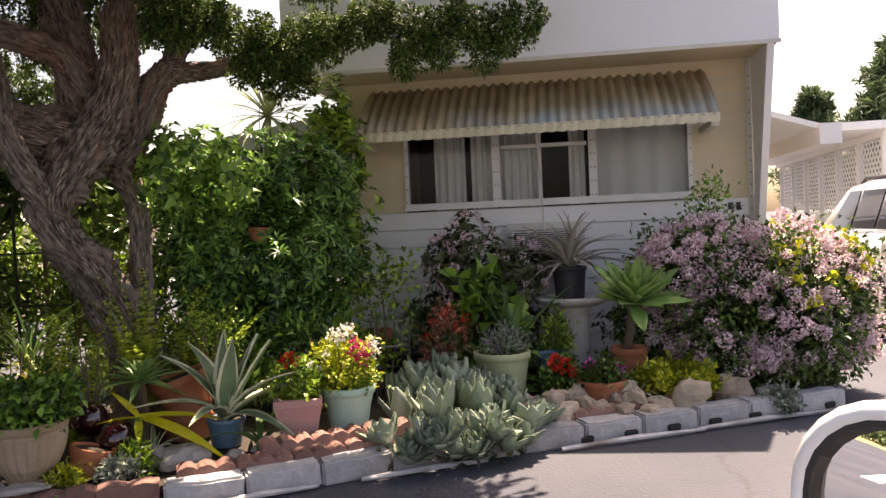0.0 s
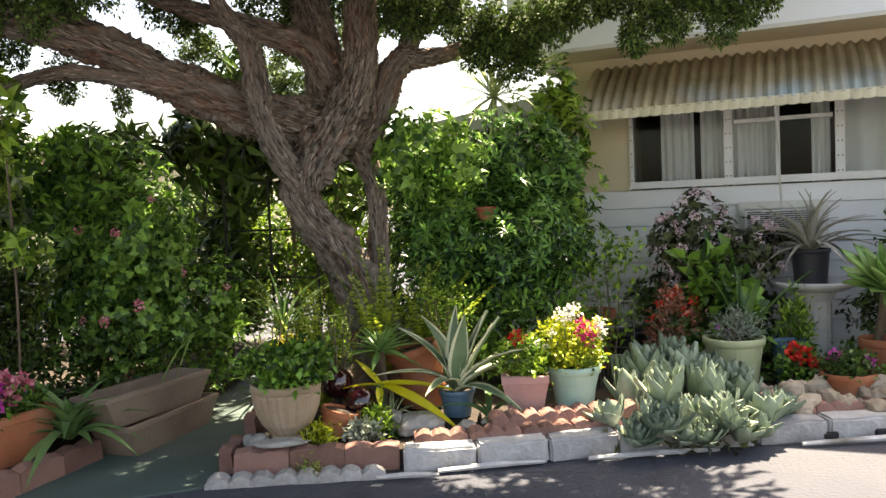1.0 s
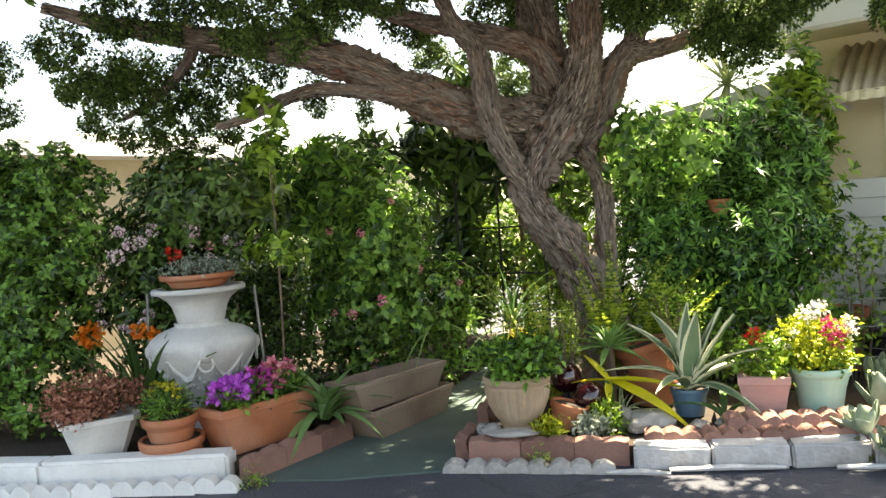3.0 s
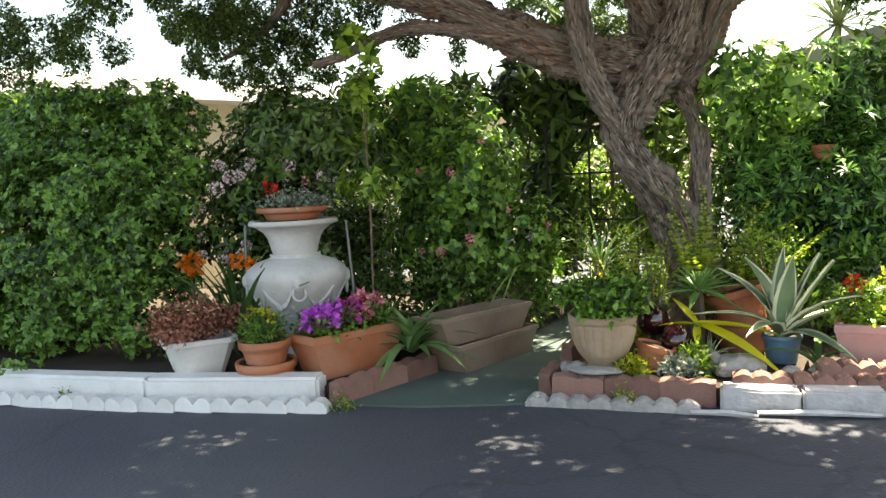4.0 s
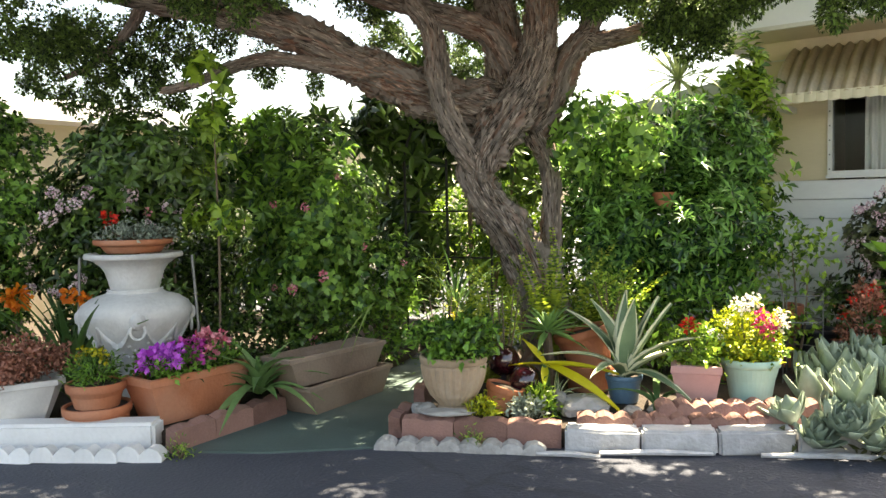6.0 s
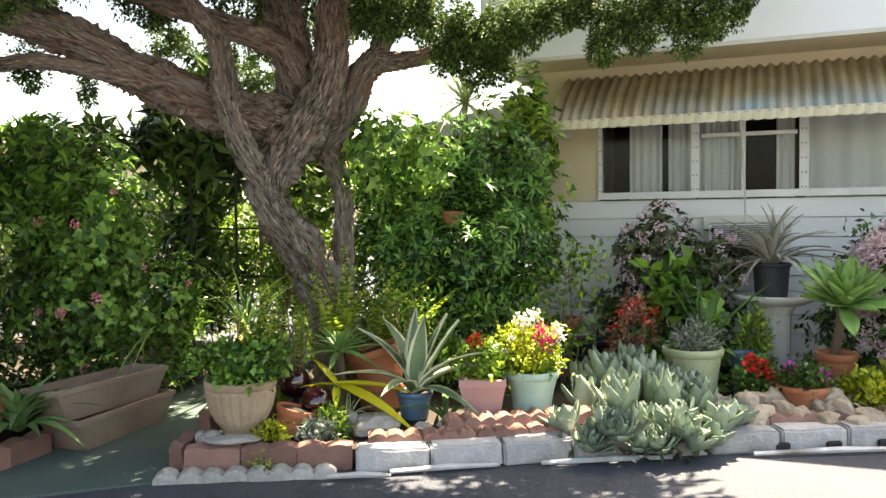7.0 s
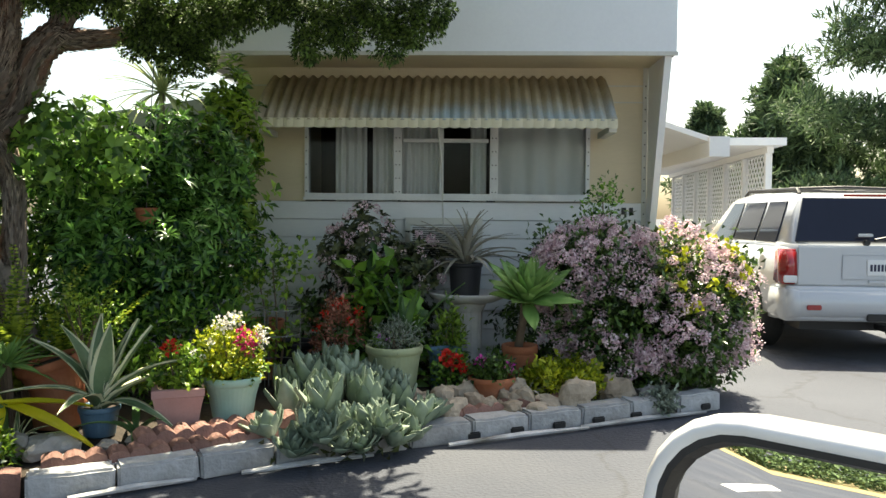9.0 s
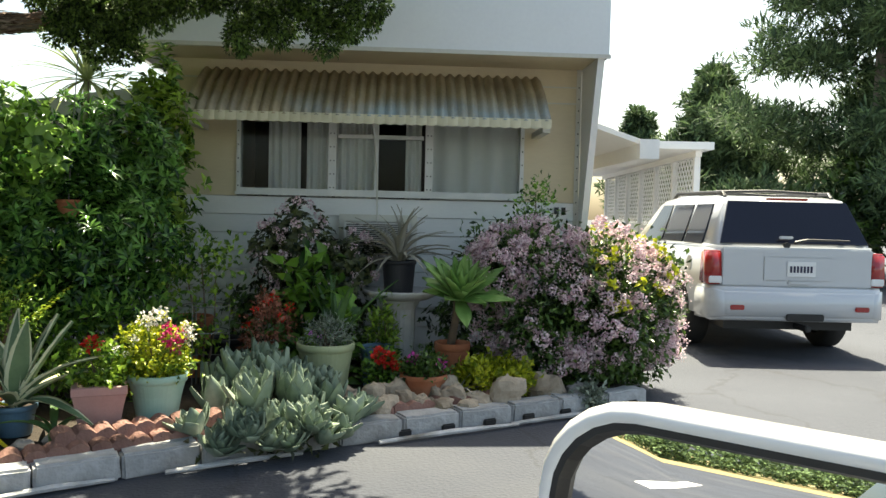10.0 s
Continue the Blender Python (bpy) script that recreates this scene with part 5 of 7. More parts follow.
part("roof", bevelled(hexa([[(-2.4, -1.75, 1.50), (-.3, -1.75, 1.52), (-.3, -.36, 1.52), (-2.4, -.36, 1.50)], [(-2.3, -1.65, 1.56), (-.35, -1.65, 1.58), (-.35, -.42, 1.58), (-2.3, -.42, 1.56)]]), .02), WHITE_CAR, ride)
part("bonnet", bevelled(hexa([[(1.3, -1.85, .80), (2.6, -1.75, .70), (2.6, -.20, .70), (1.3, -.12, .80)], [(1.3, -1.80, .95), (2.5, -1.70, .84), (2.5, -.26, .84), (1.3, -.18, .95)]]), .04), WHITE_CAR, ride)
part("far_side", bevelled(hexa([[(-2.9, -1.95, .30), (2.6, -1.95, .30), (2.6, -1.85, .30), (-2.9, -1.85, .30)], [(-2.9, -1.95, 1.0), (2.6, -1.90, .78), (2.6, -1.85, .78), (-2.9, -1.85, 1.0)]]), .02), WHITE_CAR, ride)
part("tail_panel", bevelled(hexa([[(-3.0, -1.85, .30), (-2.9, -1.85, .30), (-2.9, -.22, .30), (-3.0, -.22, .30)], [(-3.0, -1.85, 1.05), (-2.85, -1.85, 1.05), (-2.85, -.22, 1.05), (-3.0, -.22, 1.05)]]), .02), WHITE_CAR, ride)
part("front_bumper", bevelled(hexa([[(2.5, -1.9, .30), (2.75, -1.7, .30), (2.75, -.3, .30), (2.5, -.12, .30)], [(2.5, -1.9, .72), (2.7, -1.7, .70), (2.7, -.3, .70), (2.5, -.12, .72)]]), .03), WHITE_CAR, ride)
part("floor_pan", boxgeo(-2.85, 2.5, -1.85, -.22, .26, .32), BLACK_PLASTIC, ride)
for wx in (-2.1, 1.75):
    for wy in (-.25, -1.80):
        wh = part("wheel", lathe([(0.0, -.09), (.19, -.09), (.19, .09), (0.0, .09)], 24), ALU, ride, "", pose(wx, wy, .33, 90, 0, 0))
        part("tyre", lathe([(.20, -.10), (.30, -.11), (.33, -.08), (.33, .08), (.30, .11), (.20, .10)], 28), RUBBER, wh, smooth=True)

# mirror frame: right along the face, up, and out of the glass
MIR = Matrix(((0.64, 0.057, -0.766, 0.268), (-0.768, 0.047, -0.638, 0.397), (0.0, 0.9973, 0.074, 1.174), (0, 0, 0, 1)))


def rounded(w, h, r, z, n=6, top_lean=0.0):
    pts = []
    for cx, cy, a0 in ((w / 2 - r, h / 2 - r, 0), (-w / 2 + r, h / 2 - r, 90), (-w / 2 + r, -h / 2 + r, 180), (w / 2 - r, -h / 2 + r, 270)):
        for i in range(n + 1):
            a = radians(a0 + 90 * i / n)
            pts.append((cx + r * math.cos(a), cy + r * math.sin(a) - top_lean * (cx + r * math.cos(a)), z))
    return pts


def loft(rings, close_last=True, close_first=False):
    n = len(rings[0])
    V = [p for r in rings for p in r]
    F = []
    for j in range(len(rings) - 1):
        for i in range(n):
            k = (i + 1) % n
            F.append((j * n + i, j * n + k, (j + 1) * n + k, (j + 1) * n + i))
    if close_last:
        F.append(tuple(range((len(rings) - 1) * n, len(rings) * n)))
    if close_first:
        F.append(tuple(range(n))[::-1])
    return V, F


M_INV = Matrix(ride.matrix_basis).inverted() @ MIR
mirror = part("door_mirror", loft([rounded(.236, .172, .052, .002), rounded(.250, .186, .058, .008), rounded(.262, .198, .062, -.002), rounded(.258, .194, .062, -.03), rounded(.21, .16, .06, -.085), rounded(.12, .10, .045, -.105)]), WHITE_CAR, ride, "white mirror housing", M_INV, True)
part("bezel", loft([rounded(.240, .176, .053, .004), rounded(.232, .168, .050, .004), rounded(.224, .160, .048, -.008)], False), BLACK_PLASTIC, mirror, "black inner rim")
GV, GF = [], []   # convex glass: rings towards the middle, bulging out of the frame
outer = rounded(.232, .168, .050, 0)
for j in range(25):
    q = 1 - j / 24.5
    GV += [(x * q, y * q, -.006 + .0032 * (1 - q * q)) for x, y, z in outer]
m_ = len(outer)
for j in range(24):
    GF += [(j * m_ + i, j * m_ + (i + 1) % m_, (j + 1) * m_ + (i + 1) % m_, (j + 1) * m_ + i) for i in range(m_)]
GF.append(tuple(range(24 * m_, 25 * m_)))
part("mirror_glass", (GV, GF), MIRROR, mirror, "convex silver mirror glass", None, True)
part("arm", tube([(0.04, -.05, -.06), (0.10, -.14, -.05), (0.16, -.22, -.03)], [.035, .035, .04], 10), BLACK_PLASTIC, mirror)

# ---- what the mirror shows: cross street, verge, hedge, sign ----
sheet("verge", [(-26, -40), (-26.5, -8), (-25.0, 2.5), (-60, 2.5), (-60, -40)], 0.02, surface("dry_grass", (0.20, 0.17, 0.08), (0.36, 0.30, 0.15), 0.95, 3, 60, 0.6), "dry yellow grass verge", "grass")
sheet("road_line", [(-9.5, -1.85), (-9.35, -2.15), (-15.8, -5.5), (-16, -5.2)], 0.006, surface("road_paint", (0.6, 0.6, 0.58), (0.8, 0.8, 0.78), 0.8, 5, 60, 0.2), "white painted road line", "road marking")
shrub("roadside_bush", -31, -14, [(-2, -6, .9, 1.5, 5, 1.0), (-2, 2, .8, 1.5, 4.5, 1.0), (-5, -2, 1.3, 2, 12, 1.4), (-2, 10, .8, 1.2, 5, .8), (-3, -15, 1.0, 2, 7, 1.2)], L_PINE, (0.30, 0.16), "sunlit green and yellow roadside bushes", "bush", 34, 4, z0=0.0)
sign = thing("stop_sign", pose(-22.5, -3.6, 0, 0, 0, 100), "red octagonal road sign on a thin post", "sign")
part("post", tube([(0, 0, 0), (0, 0, 2.2)], .035, 8), WIRE, sign)
face = part("sign_face", lathe([(0, 0), (.40, 0), (.40, .01), (0, .012)], 8), P_RED, sign, "red octagon", pose(0, -.05, 1.9, 90, 0, 0) @ pose(0, 0, 0, 0, 0, 22.5))


# ---- kerbs and edging ----
def scallop(length, depth, height, bumps, dip, seed=0):
    """Edging block with a scalloped top, base centre at the origin, length along x."""
    r = np.random.default_rng(seed)
    n = bumps * 6
    V = []
    for y in (-depth / 2, depth / 2):
        for i in range(n + 1):
            x = length * (i / n - 0.5)
            t = (i / n * bumps) % 1.0 if i < n else 0.0
            z = height - dip * abs(2 * t - 1) ** 2.2
            k = 0.9 if y < 0 else 1.0
            V += [(x, y, 0), (x, y * 0.8, z * k + 0.004 * r.uniform(-1, 1)), ]
    m = 2 * (n + 1)
    F = []
    for i in range(n):
        a = 2 * i
        F += [(a, a + 2, a + 3, a + 1), (m + a, m + a + 1, m + a + 3, m + a + 2), (a + 1, a + 3, m + a + 3, m + a + 1)]
    F += [(0, 1, m + 1, m), (m - 2, m + m - 2, m + m - 1, m - 1)]
    return V, F


def along(points, step):
    """Places and headings at even steps on a polyline."""
    p = [np.array(q, float) for q in points]
    out, carry = [], step / 2
    for a, b in zip(p, p[1:]):
        L = np.linalg.norm(b - a)
        u = (b - a) / L
        s = carry
        while s < L:
            out.append((*(a + u * s), math.degrees(math.atan2(u[1], u[0]))))
            s += step
        carry = s - L
    return out


rk = np.random.default_rng(21)


def row_of(name, me_list, places, z, label, category, tilt=2.0, parent_kind="structure"):
    top = tagged(new(name), label, category, "", parent_kind)
    for x, y, a in places:
        child(me_list[int(rk.integers(len(me_list)))].name.split(".")[0], me_list[int(rk.integers(len(me_list)))], top, "",
              pose(x, y, z, rk.uniform(-tilt, tilt), rk.uniform(-tilt, tilt), a + rk.uniform(-tilt, tilt)))
    return top


edger = [to_mesh("edging_stone", *scallop(.30, .085, .150, 2, .014, i), RED_EDGER) for i in range(3)]
low_edger = [to_mesh("edging_stone", *scallop(.25, .10, .064, 2, .034, 10 + i), OLD_WHITE) for i in range(3)]
low_edger2 = [to_mesh("edging_stone", *scallop(.25, .12, .085, 2, .046, 30 + i), KERB_WHITE) for i in range(3)]
pan = [to_mesh("edging_tile", *scallop(.30, .14, .080, 3, .024, 20 + i), RED_EDGER) for i in range(3)]


def block_mesh(hollow):
    bm = block(.395, .16, .135, (0, 0, 0), .014, 1.0, 2)
    bmesh.ops.subdivide_edges(bm, edges=[e for e in bm.edges if e.calc_length() > .05], cuts=3, use_grid_fill=True)
    for v in bm.verts:   # chipped, uneven faces
        v.co += Vector((noise.noise(v.co * 9 + Vector((hollow * 7, 0, 0))), noise.noise(v.co * 9 + Vector((0, 5 + hollow, 0))), noise.noise(v.co * 11 + Vector((0, 0, hollow * 3))))) * 0.010
        v.co.z = max(v.co.z, 0.0)
    me = bpy.data.meshes.new("kerb_block")
    bm.to_mesh(me)
    bm.free()
    me.materials.append(WHITE_MASONRY)
    return me


blocks = [block_mesh(k) for k in range(4)]
KR = [(-1.53, 3.99), (-0.80, 4.30), (-0.05, 4.62), (0.55, 4.80), (1.95, 5.27), (2.62, 5.50)]
row_of("kerb_right", blocks, along(KR, .405), 0.0, "whitewashed concrete kerb blocks, chipped and a little uneven", "kerb", 1.6)
# black inserts on the solid blocks stand in for shaded openings
core = thing("block_openings", pose(0, 0, 0), "black inserts standing in for the shaded openings of hollow kerb blocks", "kerb", "", "structure")
for x, y, a in along([(0.62, 4.735), (1.95, 5.18), (2.55, 5.39)], .31):
    part("opening", block(.095, .022, .045, (0, 0, 0.018), .008), BLACK_PLASTIC, core, "", pose(x, y, 0, 0, 0, a))
# a weathered board lies along the foot of the blocks
plank = thing("edge_board", pose(0, 0, 0), "peeling white board lying along the foot of the kerb", "board")
for a, b in (((-1.62, 3.80), (-1.30, 3.90)), ((-1.32, 3.95), (-0.78, 4.19)), ((-0.55, 4.26), (0.15, 4.52)), ((0.6, 4.67), (1.55, 4.98)), ((1.5, 4.985), (2.5, 5.31))):
    V, F = tube([(*a, .022), ((a[0] + b[0]) / 2 + .01, (a[1] + b[1]) / 2, .03), (*b, .02)], [.013, .018, .011], 6, .25, .8, 4)
    part("board_piece", (V, F), WHITE_MASONRY, plank)
row_of("red_edging_front", edger, along([(-2.44, 3.78), (-1.53, 4.06)], .305), 0.0, "red scalloped concrete edging stones at the path corner", "edging", 2)
row_of("red_edging_corner", edger, along([(-2.50, 3.80), (-2.58, 4.15)], .305), 0.0, "red edging stones along the path", "edging", 2)
row_of("white_low_edging", low_edger, along([(-2.50, 3.60), (-1.56, 3.90)], .235), 0.0, "low whitewashed scalloped edging half sunk in the road", "edging", 4)
row_of("red_tiles_lower", pan, along([(-1.50, 4.11), (-0.78, 4.42), (-0.35, 4.61)], .305), 0.105, "red scalloped tiles stepped behind the kerb", "edging", 3)
row_of("red_tiles_upper", pan, along([(-1.12, 4.36), (-0.78, 4.52), (-0.35, 4.71)], .305), 0.155, "red scalloped tiles stepped behind the kerb", "edging", 3)
row_of("red_tiles_far", pan, along([(0.42, 4.93), (1.45, 5.26)], .305), 0.10, "red scalloped tiles beside the rocks", "edging", 3)
row_of("path_edging_left", edger, along([(-3.50, 3.02), (-3.46, 3.85)], .305), 0.0, "worn pink edging stones along the path", "edging", 2)
row_of("path_edging_far", edger, along([(-2.72, 4.45), (-2.92, 5.6)], .305), 0.0, "red edging stones along the garden path", "edging", 2)
kl = [(-3.62, 2.98), (-4.62, 2.46), (-6.05, 1.92), (-9.6, 0.55)]
lk = tagged(new("kerb_left"), "thick white painted concrete kerb", "kerb", "", "structure")
for (a, b) in zip(kl, kl[1:]):
    L = math.dist(a, b)
    part("kerb_length", block(L + .02, .17, .165, (0, 0, 0), .02), KERB_WHITE, lk, "", pose((a[0] + b[0]) / 2 - .03, (a[1] + b[1]) / 2 + .09, 0, 0, 0, math.degrees(math.atan2(b[1] - a[1], b[0] - a[0]))))
row_of("white_edging_left", low_edger2, along([(-3.45, 2.93), (-4.58, 2.37), (-6.0, 1.84), (-9.0, 0.68)], .24), 0.0, "row of whitewashed scalloped edging stones at the foot of the kerb", "edging", 5)


def stone(x, y, z, sx, sy, sz, material=ROCK, label="rough tan garden rock", seed=0, turn=0.0, name="rock", group="rocks along the bed"):
    bm = bmesh.new()
    bmesh.ops.create_icosphere(bm, subdivisions=3, radius=0.5)
    for v in bm.verts:
        p = v.co.copy()
        k = 1 + 0.45 * noise.noise(p * 2.3 + Vector((seed, seed * 2, 0))) + 0.12 * noise.noise(p * 7 + Vector((seed, 0, 3)))
        q = Vector((round(p.x * 3) / 3, round(p.y * 3) / 3, round(p.z * 3) / 3))
        v.co = (p * 0.75 + q * 0.25) * k
        v.co = Vector((v.co.x * sx, v.co.y * sy, max(v.co.z, -0.35) * sz + 0.35 * sz))
    ob = part(name, bm, material, None, label, pose(x, y, z, 0, 0, turn))
    return tagged(ob, "", "rock", group)


for i, (x, y, s, h) in enumerate([(0.50, 5.08, .20, .12), (0.66, 5.00, .22, .12), (0.62, 5.22, .24, .15), (0.82, 5.12, .18, .13), (0.78, 5.30, .22, .17), (0.93, 5.10, .16, .10), (1.04, 5.22, .14, .12), (1.16, 5.20, .20, .13),
                                  (1.15, 5.34, .20, .16), (0.45, 5.25, .20, .14), (1.05, 5.09, .22, .08), (1.32, 5.17, .20, .09), (1.24, 5.06, .18, .07)]):
    stone(x, y, .10, s, s * .7, h * 1.25, ROCK, "rough tan garden rock in a loose pile", i, i * 47)
stone(1.53, 5.20, .08, .26, .16, .27, ROCK, "large upright pointed tan rock", 31, 10)
stone(1.86, 5.40, .08, .28, .2, .24, ROCK, "squarish ochre rock under the pink bush", 33, 20)
stone(2.12, 5.42, .08, .2, .18, .13, GREY_ROCK, "grey rock under the pink bush", 34, 20)
for i, (x, y, s, h) in enumerate([(-1.71, 4.38, .17, .16), (-1.54, 4.38, .28, .15), (-2.38, 3.95, .14, .10), (-2.46, 4.02, .14, .08), (-1.25, 4.35, .20, .10), (-1.1, 4.5, .2, .1), (-1.85, 4.12, .09, .06), (-1.38, 4.22, .14, .08)]):
    stone(x, y, .10, s, s * .75, h, GREY_ROCK, "pale grey garden stone on the soil", 50 + i, i * 33)
stone(-2.20, 3.87, .155, .30, .12, .035, GREY_ROCK, "flat pale slab leaning on the edging", 60, 25, "stone_slab")


# ---- pots ----
def round_pot(x, y, z, r, h, material, label, r_foot=0.72, rim=0.18, flute=0.0, flutes=0, tilt=(0, 0), name="flower_pot", group=""):
    ob = thing(name, pose(x, y, z, tilt[0], tilt[1], 0), label, "pot", group)
    f = r * r_foot
    part("body", lathe([(0.0, 0), (f * .96, 0), (f, .006), (f + (r * .93 - f) * .5, h * .5), (r * .93, h * (1 - rim)), (r * .90, h * (1 - rim)), (r * .84, h * .88), (0, h * .86)], 36, flute, flutes, 0.01, h * .75), material, ob, smooth=False)
    part("rim", lathe([(r * .93, h * (1 - rim)), (r * .985, h * (1 - rim) + .004), (r, h * (1 - rim * .5)), (r, h - .006), (r * .985, h), (r * .90, h), (r * .88, h * .90)], 36), material, ob, smooth=True)
    part("soil", lathe([(0, h * .90), (r * .89, h * .885)], 24), SOIL, ob)
    return ob


def box_pot(x, y, z, w, d, h, material, label, turn=0.0, taper=0.78, rim=0.03, filled=True, name="planter", group=""):
    """An open tapered planter with walls of its own, a rim, and soil."""
    ob = thing(name, pose(x, y, z, 0, 0, turn), label, "planter", group)
    t = .022
    def rect(a, b, z):
        return [(-a, -b, z), (a, -b, z), (a, b, z), (-a, b, z)]
    W2, D2 = w / 2, d / 2
    k = taper
    part("body", loft([rect(W2 * k, D2 * k, 0), rect(W2 * (k + 1) / 2, D2 * (k + 1) / 2, h * .5), rect(W2 * .97, D2 * .97, h - rim), rect(W2 * .97 - t, D2 * .97 - t, h - rim), rect(W2 * k - t, D2 * k - t, .02)], True, True), material, ob)
    part("rim", loft([rect(W2 * .96, D2 * .96, h - rim - .004), rect(W2, D2, h - rim), rect(W2, D2, h - .004), rect(W2 - .006, D2 - .006, h), rect(W2 - t * 1.3, D2 - t * 1.3, h), rect(W2 - t * 1.3, D2 - t * 1.3, h - rim)], False), material, ob)
    if filled:
        part("soil", ([(-W2 + t, -D2 + t, h * .86), (W2 - t, -D2 + t, h * .86), (W2 - t, D2 - t, h * .86), (-W2 + t, D2 - t, h * .86)], [(0, 1, 2, 3)]), SOIL, ob)
    return ob


def mound(name, x, y, z, r, h, leaf, size, label, n=160, per=5, flowers=(), category="plant", seed=0, droop=0.0, up=0.4):
    """A small bushy plant; flowers: (material, [(dx, dy, dz, radius)...], petal size), each head a part."""
    g = np.random.default_rng(seed + 100)
    ob = thing(name, pose(x, y, z), label, category)
    a, w = tufts(g, n, per, (0, 0, h * .5), (r, r, h * .55), .05, 7, .8, .3, 0.0)
    foliage("foliage", a, w + np.array([0, 0, up]), size[0], size[1], leaf, ob, "", g, .25, .25 + droop)
    for j in range(5):
        ang = j * 1.3 + seed
        part("stem", tube([(0, 0, 0), (math.cos(ang) * r * .3, math.sin(ang) * r * .3, h * .4), (math.cos(ang) * r * .55, math.sin(ang) * r * .55, h * .75)], [.008, .006, .003], 5), TWIG, ob)
    for fm, heads, ps in flowers:
        for dx, dy, dz, fr in heads:
            n2 = max(14, int(44 * (fr / .04) ** 1.6))
            d = g.normal(size=(n2, 3))
            d /= np.linalg.norm(d, axis=1)[:, None]
            part_at = np.array([dx, dy, dz]) + d * fr * g.uniform(.3, 1, n2)[:, None]
            foliage("blossom", part_at, d + g.normal(size=d.shape) * .3, ps, ps * .9, fm, ob, "", g, .15, .15)
            part("flower_stalk", tube([(dx * .5, dy * .5, dz * .5), (dx, dy, dz)], [.004, .003], 5), STRAP, ob)
    return ob


def rosette(name, m, leaf_me, count, label, category, spin=137.5, low=8, high=78, scale0=1.0, scale1=0.45, group="", seed=0, jitter=6):
    g = np.random.default_rng(seed)
    ob = thing(name, m, label, category, group)
    for i in range(count):
        t = (i + .5) / count
        s = (scale0 + (scale1 - scale0) * t) * g.uniform(.9, 1.1)
        tilt = low + (high - low) * t ** .8 + g.uniform(-jitter, jitter)
        child("leaf", leaf_me[i % len(leaf_me)], ob, "", pose(0, 0, 0.02 * t, 0, 0, spin * i + g.uniform(-9, 9)) @ pose(0.015, 0, 0, 0, -tilt, 0) @ Matrix.Diagonal((s, s, s, 1)))
    return ob


def strap_clump(name, x, y, z, count, length, width, label, material=STRAP, low=35, high=85, rise=.25, droop=.55, seed=0, category="plant", group=""):
    ms = [to_mesh("leaf", *blade(length * k, width, rise, droop * q, 8, .2, 0, .04), material, True) for k, q in ((1, 1), (.8, .7), (1.1, 1.25), (.65, .6))]
    return rosette(name, pose(x, y, z), ms, count, label, category, 137.5, low, high, 1.0, .8, group, seed, 10)


# left bed
POTB = .12
wp = thing("planter", pose(-4.58, 2.86, .10, 0, 0, -28) @ Matrix.Diagonal((.88, .88, .95, 1)), "white square tapered planter with relief pattern", "planter")
def rect8(a, z):
    c = a * .22
    return [(-a, -a + c, z), (-a + c, -a, z), (a - c, -a, z), (a, -a + c, z), (a, a - c, z), (a - c, a, z), (-a + c, a, z), (-a, a - c, z)]
part("body", loft([rect8(.15, 0), rect8(.20, .13), rect8(.245, .25), rect8(.225, .25), rect8(.2, .2)], True, True), WHITE_POT, wp)
part("rim", loft([rect8(.245, .245), rect8(.262, .25), rect8(.262, .285), rect8(.235, .285), rect8(.22, .25)], False), WHITE_POT, wp)
for s in (-1, 1):
    for k in (-1, 1):
        part("relief", tube([(s * .10, -.177, .05), (s * .10 + k * .07, -.208, .15), (s * .10, -.238, .235)], .006, 5), WHITE_POT, wp)
mound("sedum_plant", -4.58, 2.86, .33, .27, .25, L_RUST, (.035, .022), "rust-red leafy sedum in the white planter", 420, 6, seed=1)
round_pot(-4.08, 3.01, .10, .195, .125, TERRACOTTA, "shallow terracotta pot used as a stand", .9, .4)
round_pot(-4.08, 3.01, .21, .17, .15, TERRACOTTA, "terracotta pot stacked on a shallow one", .74, .35)
mound("yellow_flower_plant", -4.08, 3.01, .34, .14, .18, L_MID, (.05, .012), "fine green plant with small yellow flowers", 150, 5,
      [(L_YELLOW, [(-.07, -.03, .19, .028), (.03, -.02, .21, .03), (.09, 0, .16, .028), (-.02, .05, .18, .022), (-.12, -.02, .14, .02)], .026)], seed=2)
urn = thing("garden_urn", pose(-4.36, 3.56, .10) @ Matrix.Diagonal((.90, .90, 1, 1)), "large weathered grey stone urn with ring handles in relief", "urn")
part("body", lathe([(.0, 0), (.17, 0), (.18, .03), (.125, .06), (.105, .09), (.12, .14), (.173, .245), (.235, .33), (.30, .42), (.36, .51), (.392, .57), (.396, .61), (.375, .65), (.31, .69), (.22, .715), (.175, .735), (.165, .745)], 56), STONE_URN, urn, smooth=True)
part("neck", lathe([(.168, .735), (.172, .75), (.186, .80), (.206, .86), (.235, .90), (.285, .935), (.315, .948), (.342, .952), (.346, .97), (.338, .985), (.29, .985), (.21, .90)], 48), STONE_URN, urn, "flared neck", smooth=True)
for k, z in enumerate((.72, .735)):
    part("collar", lathe([(.19, z), (.20, z + .008), (.19, z + .016)], 40), STONE_URN, urn, smooth=True)
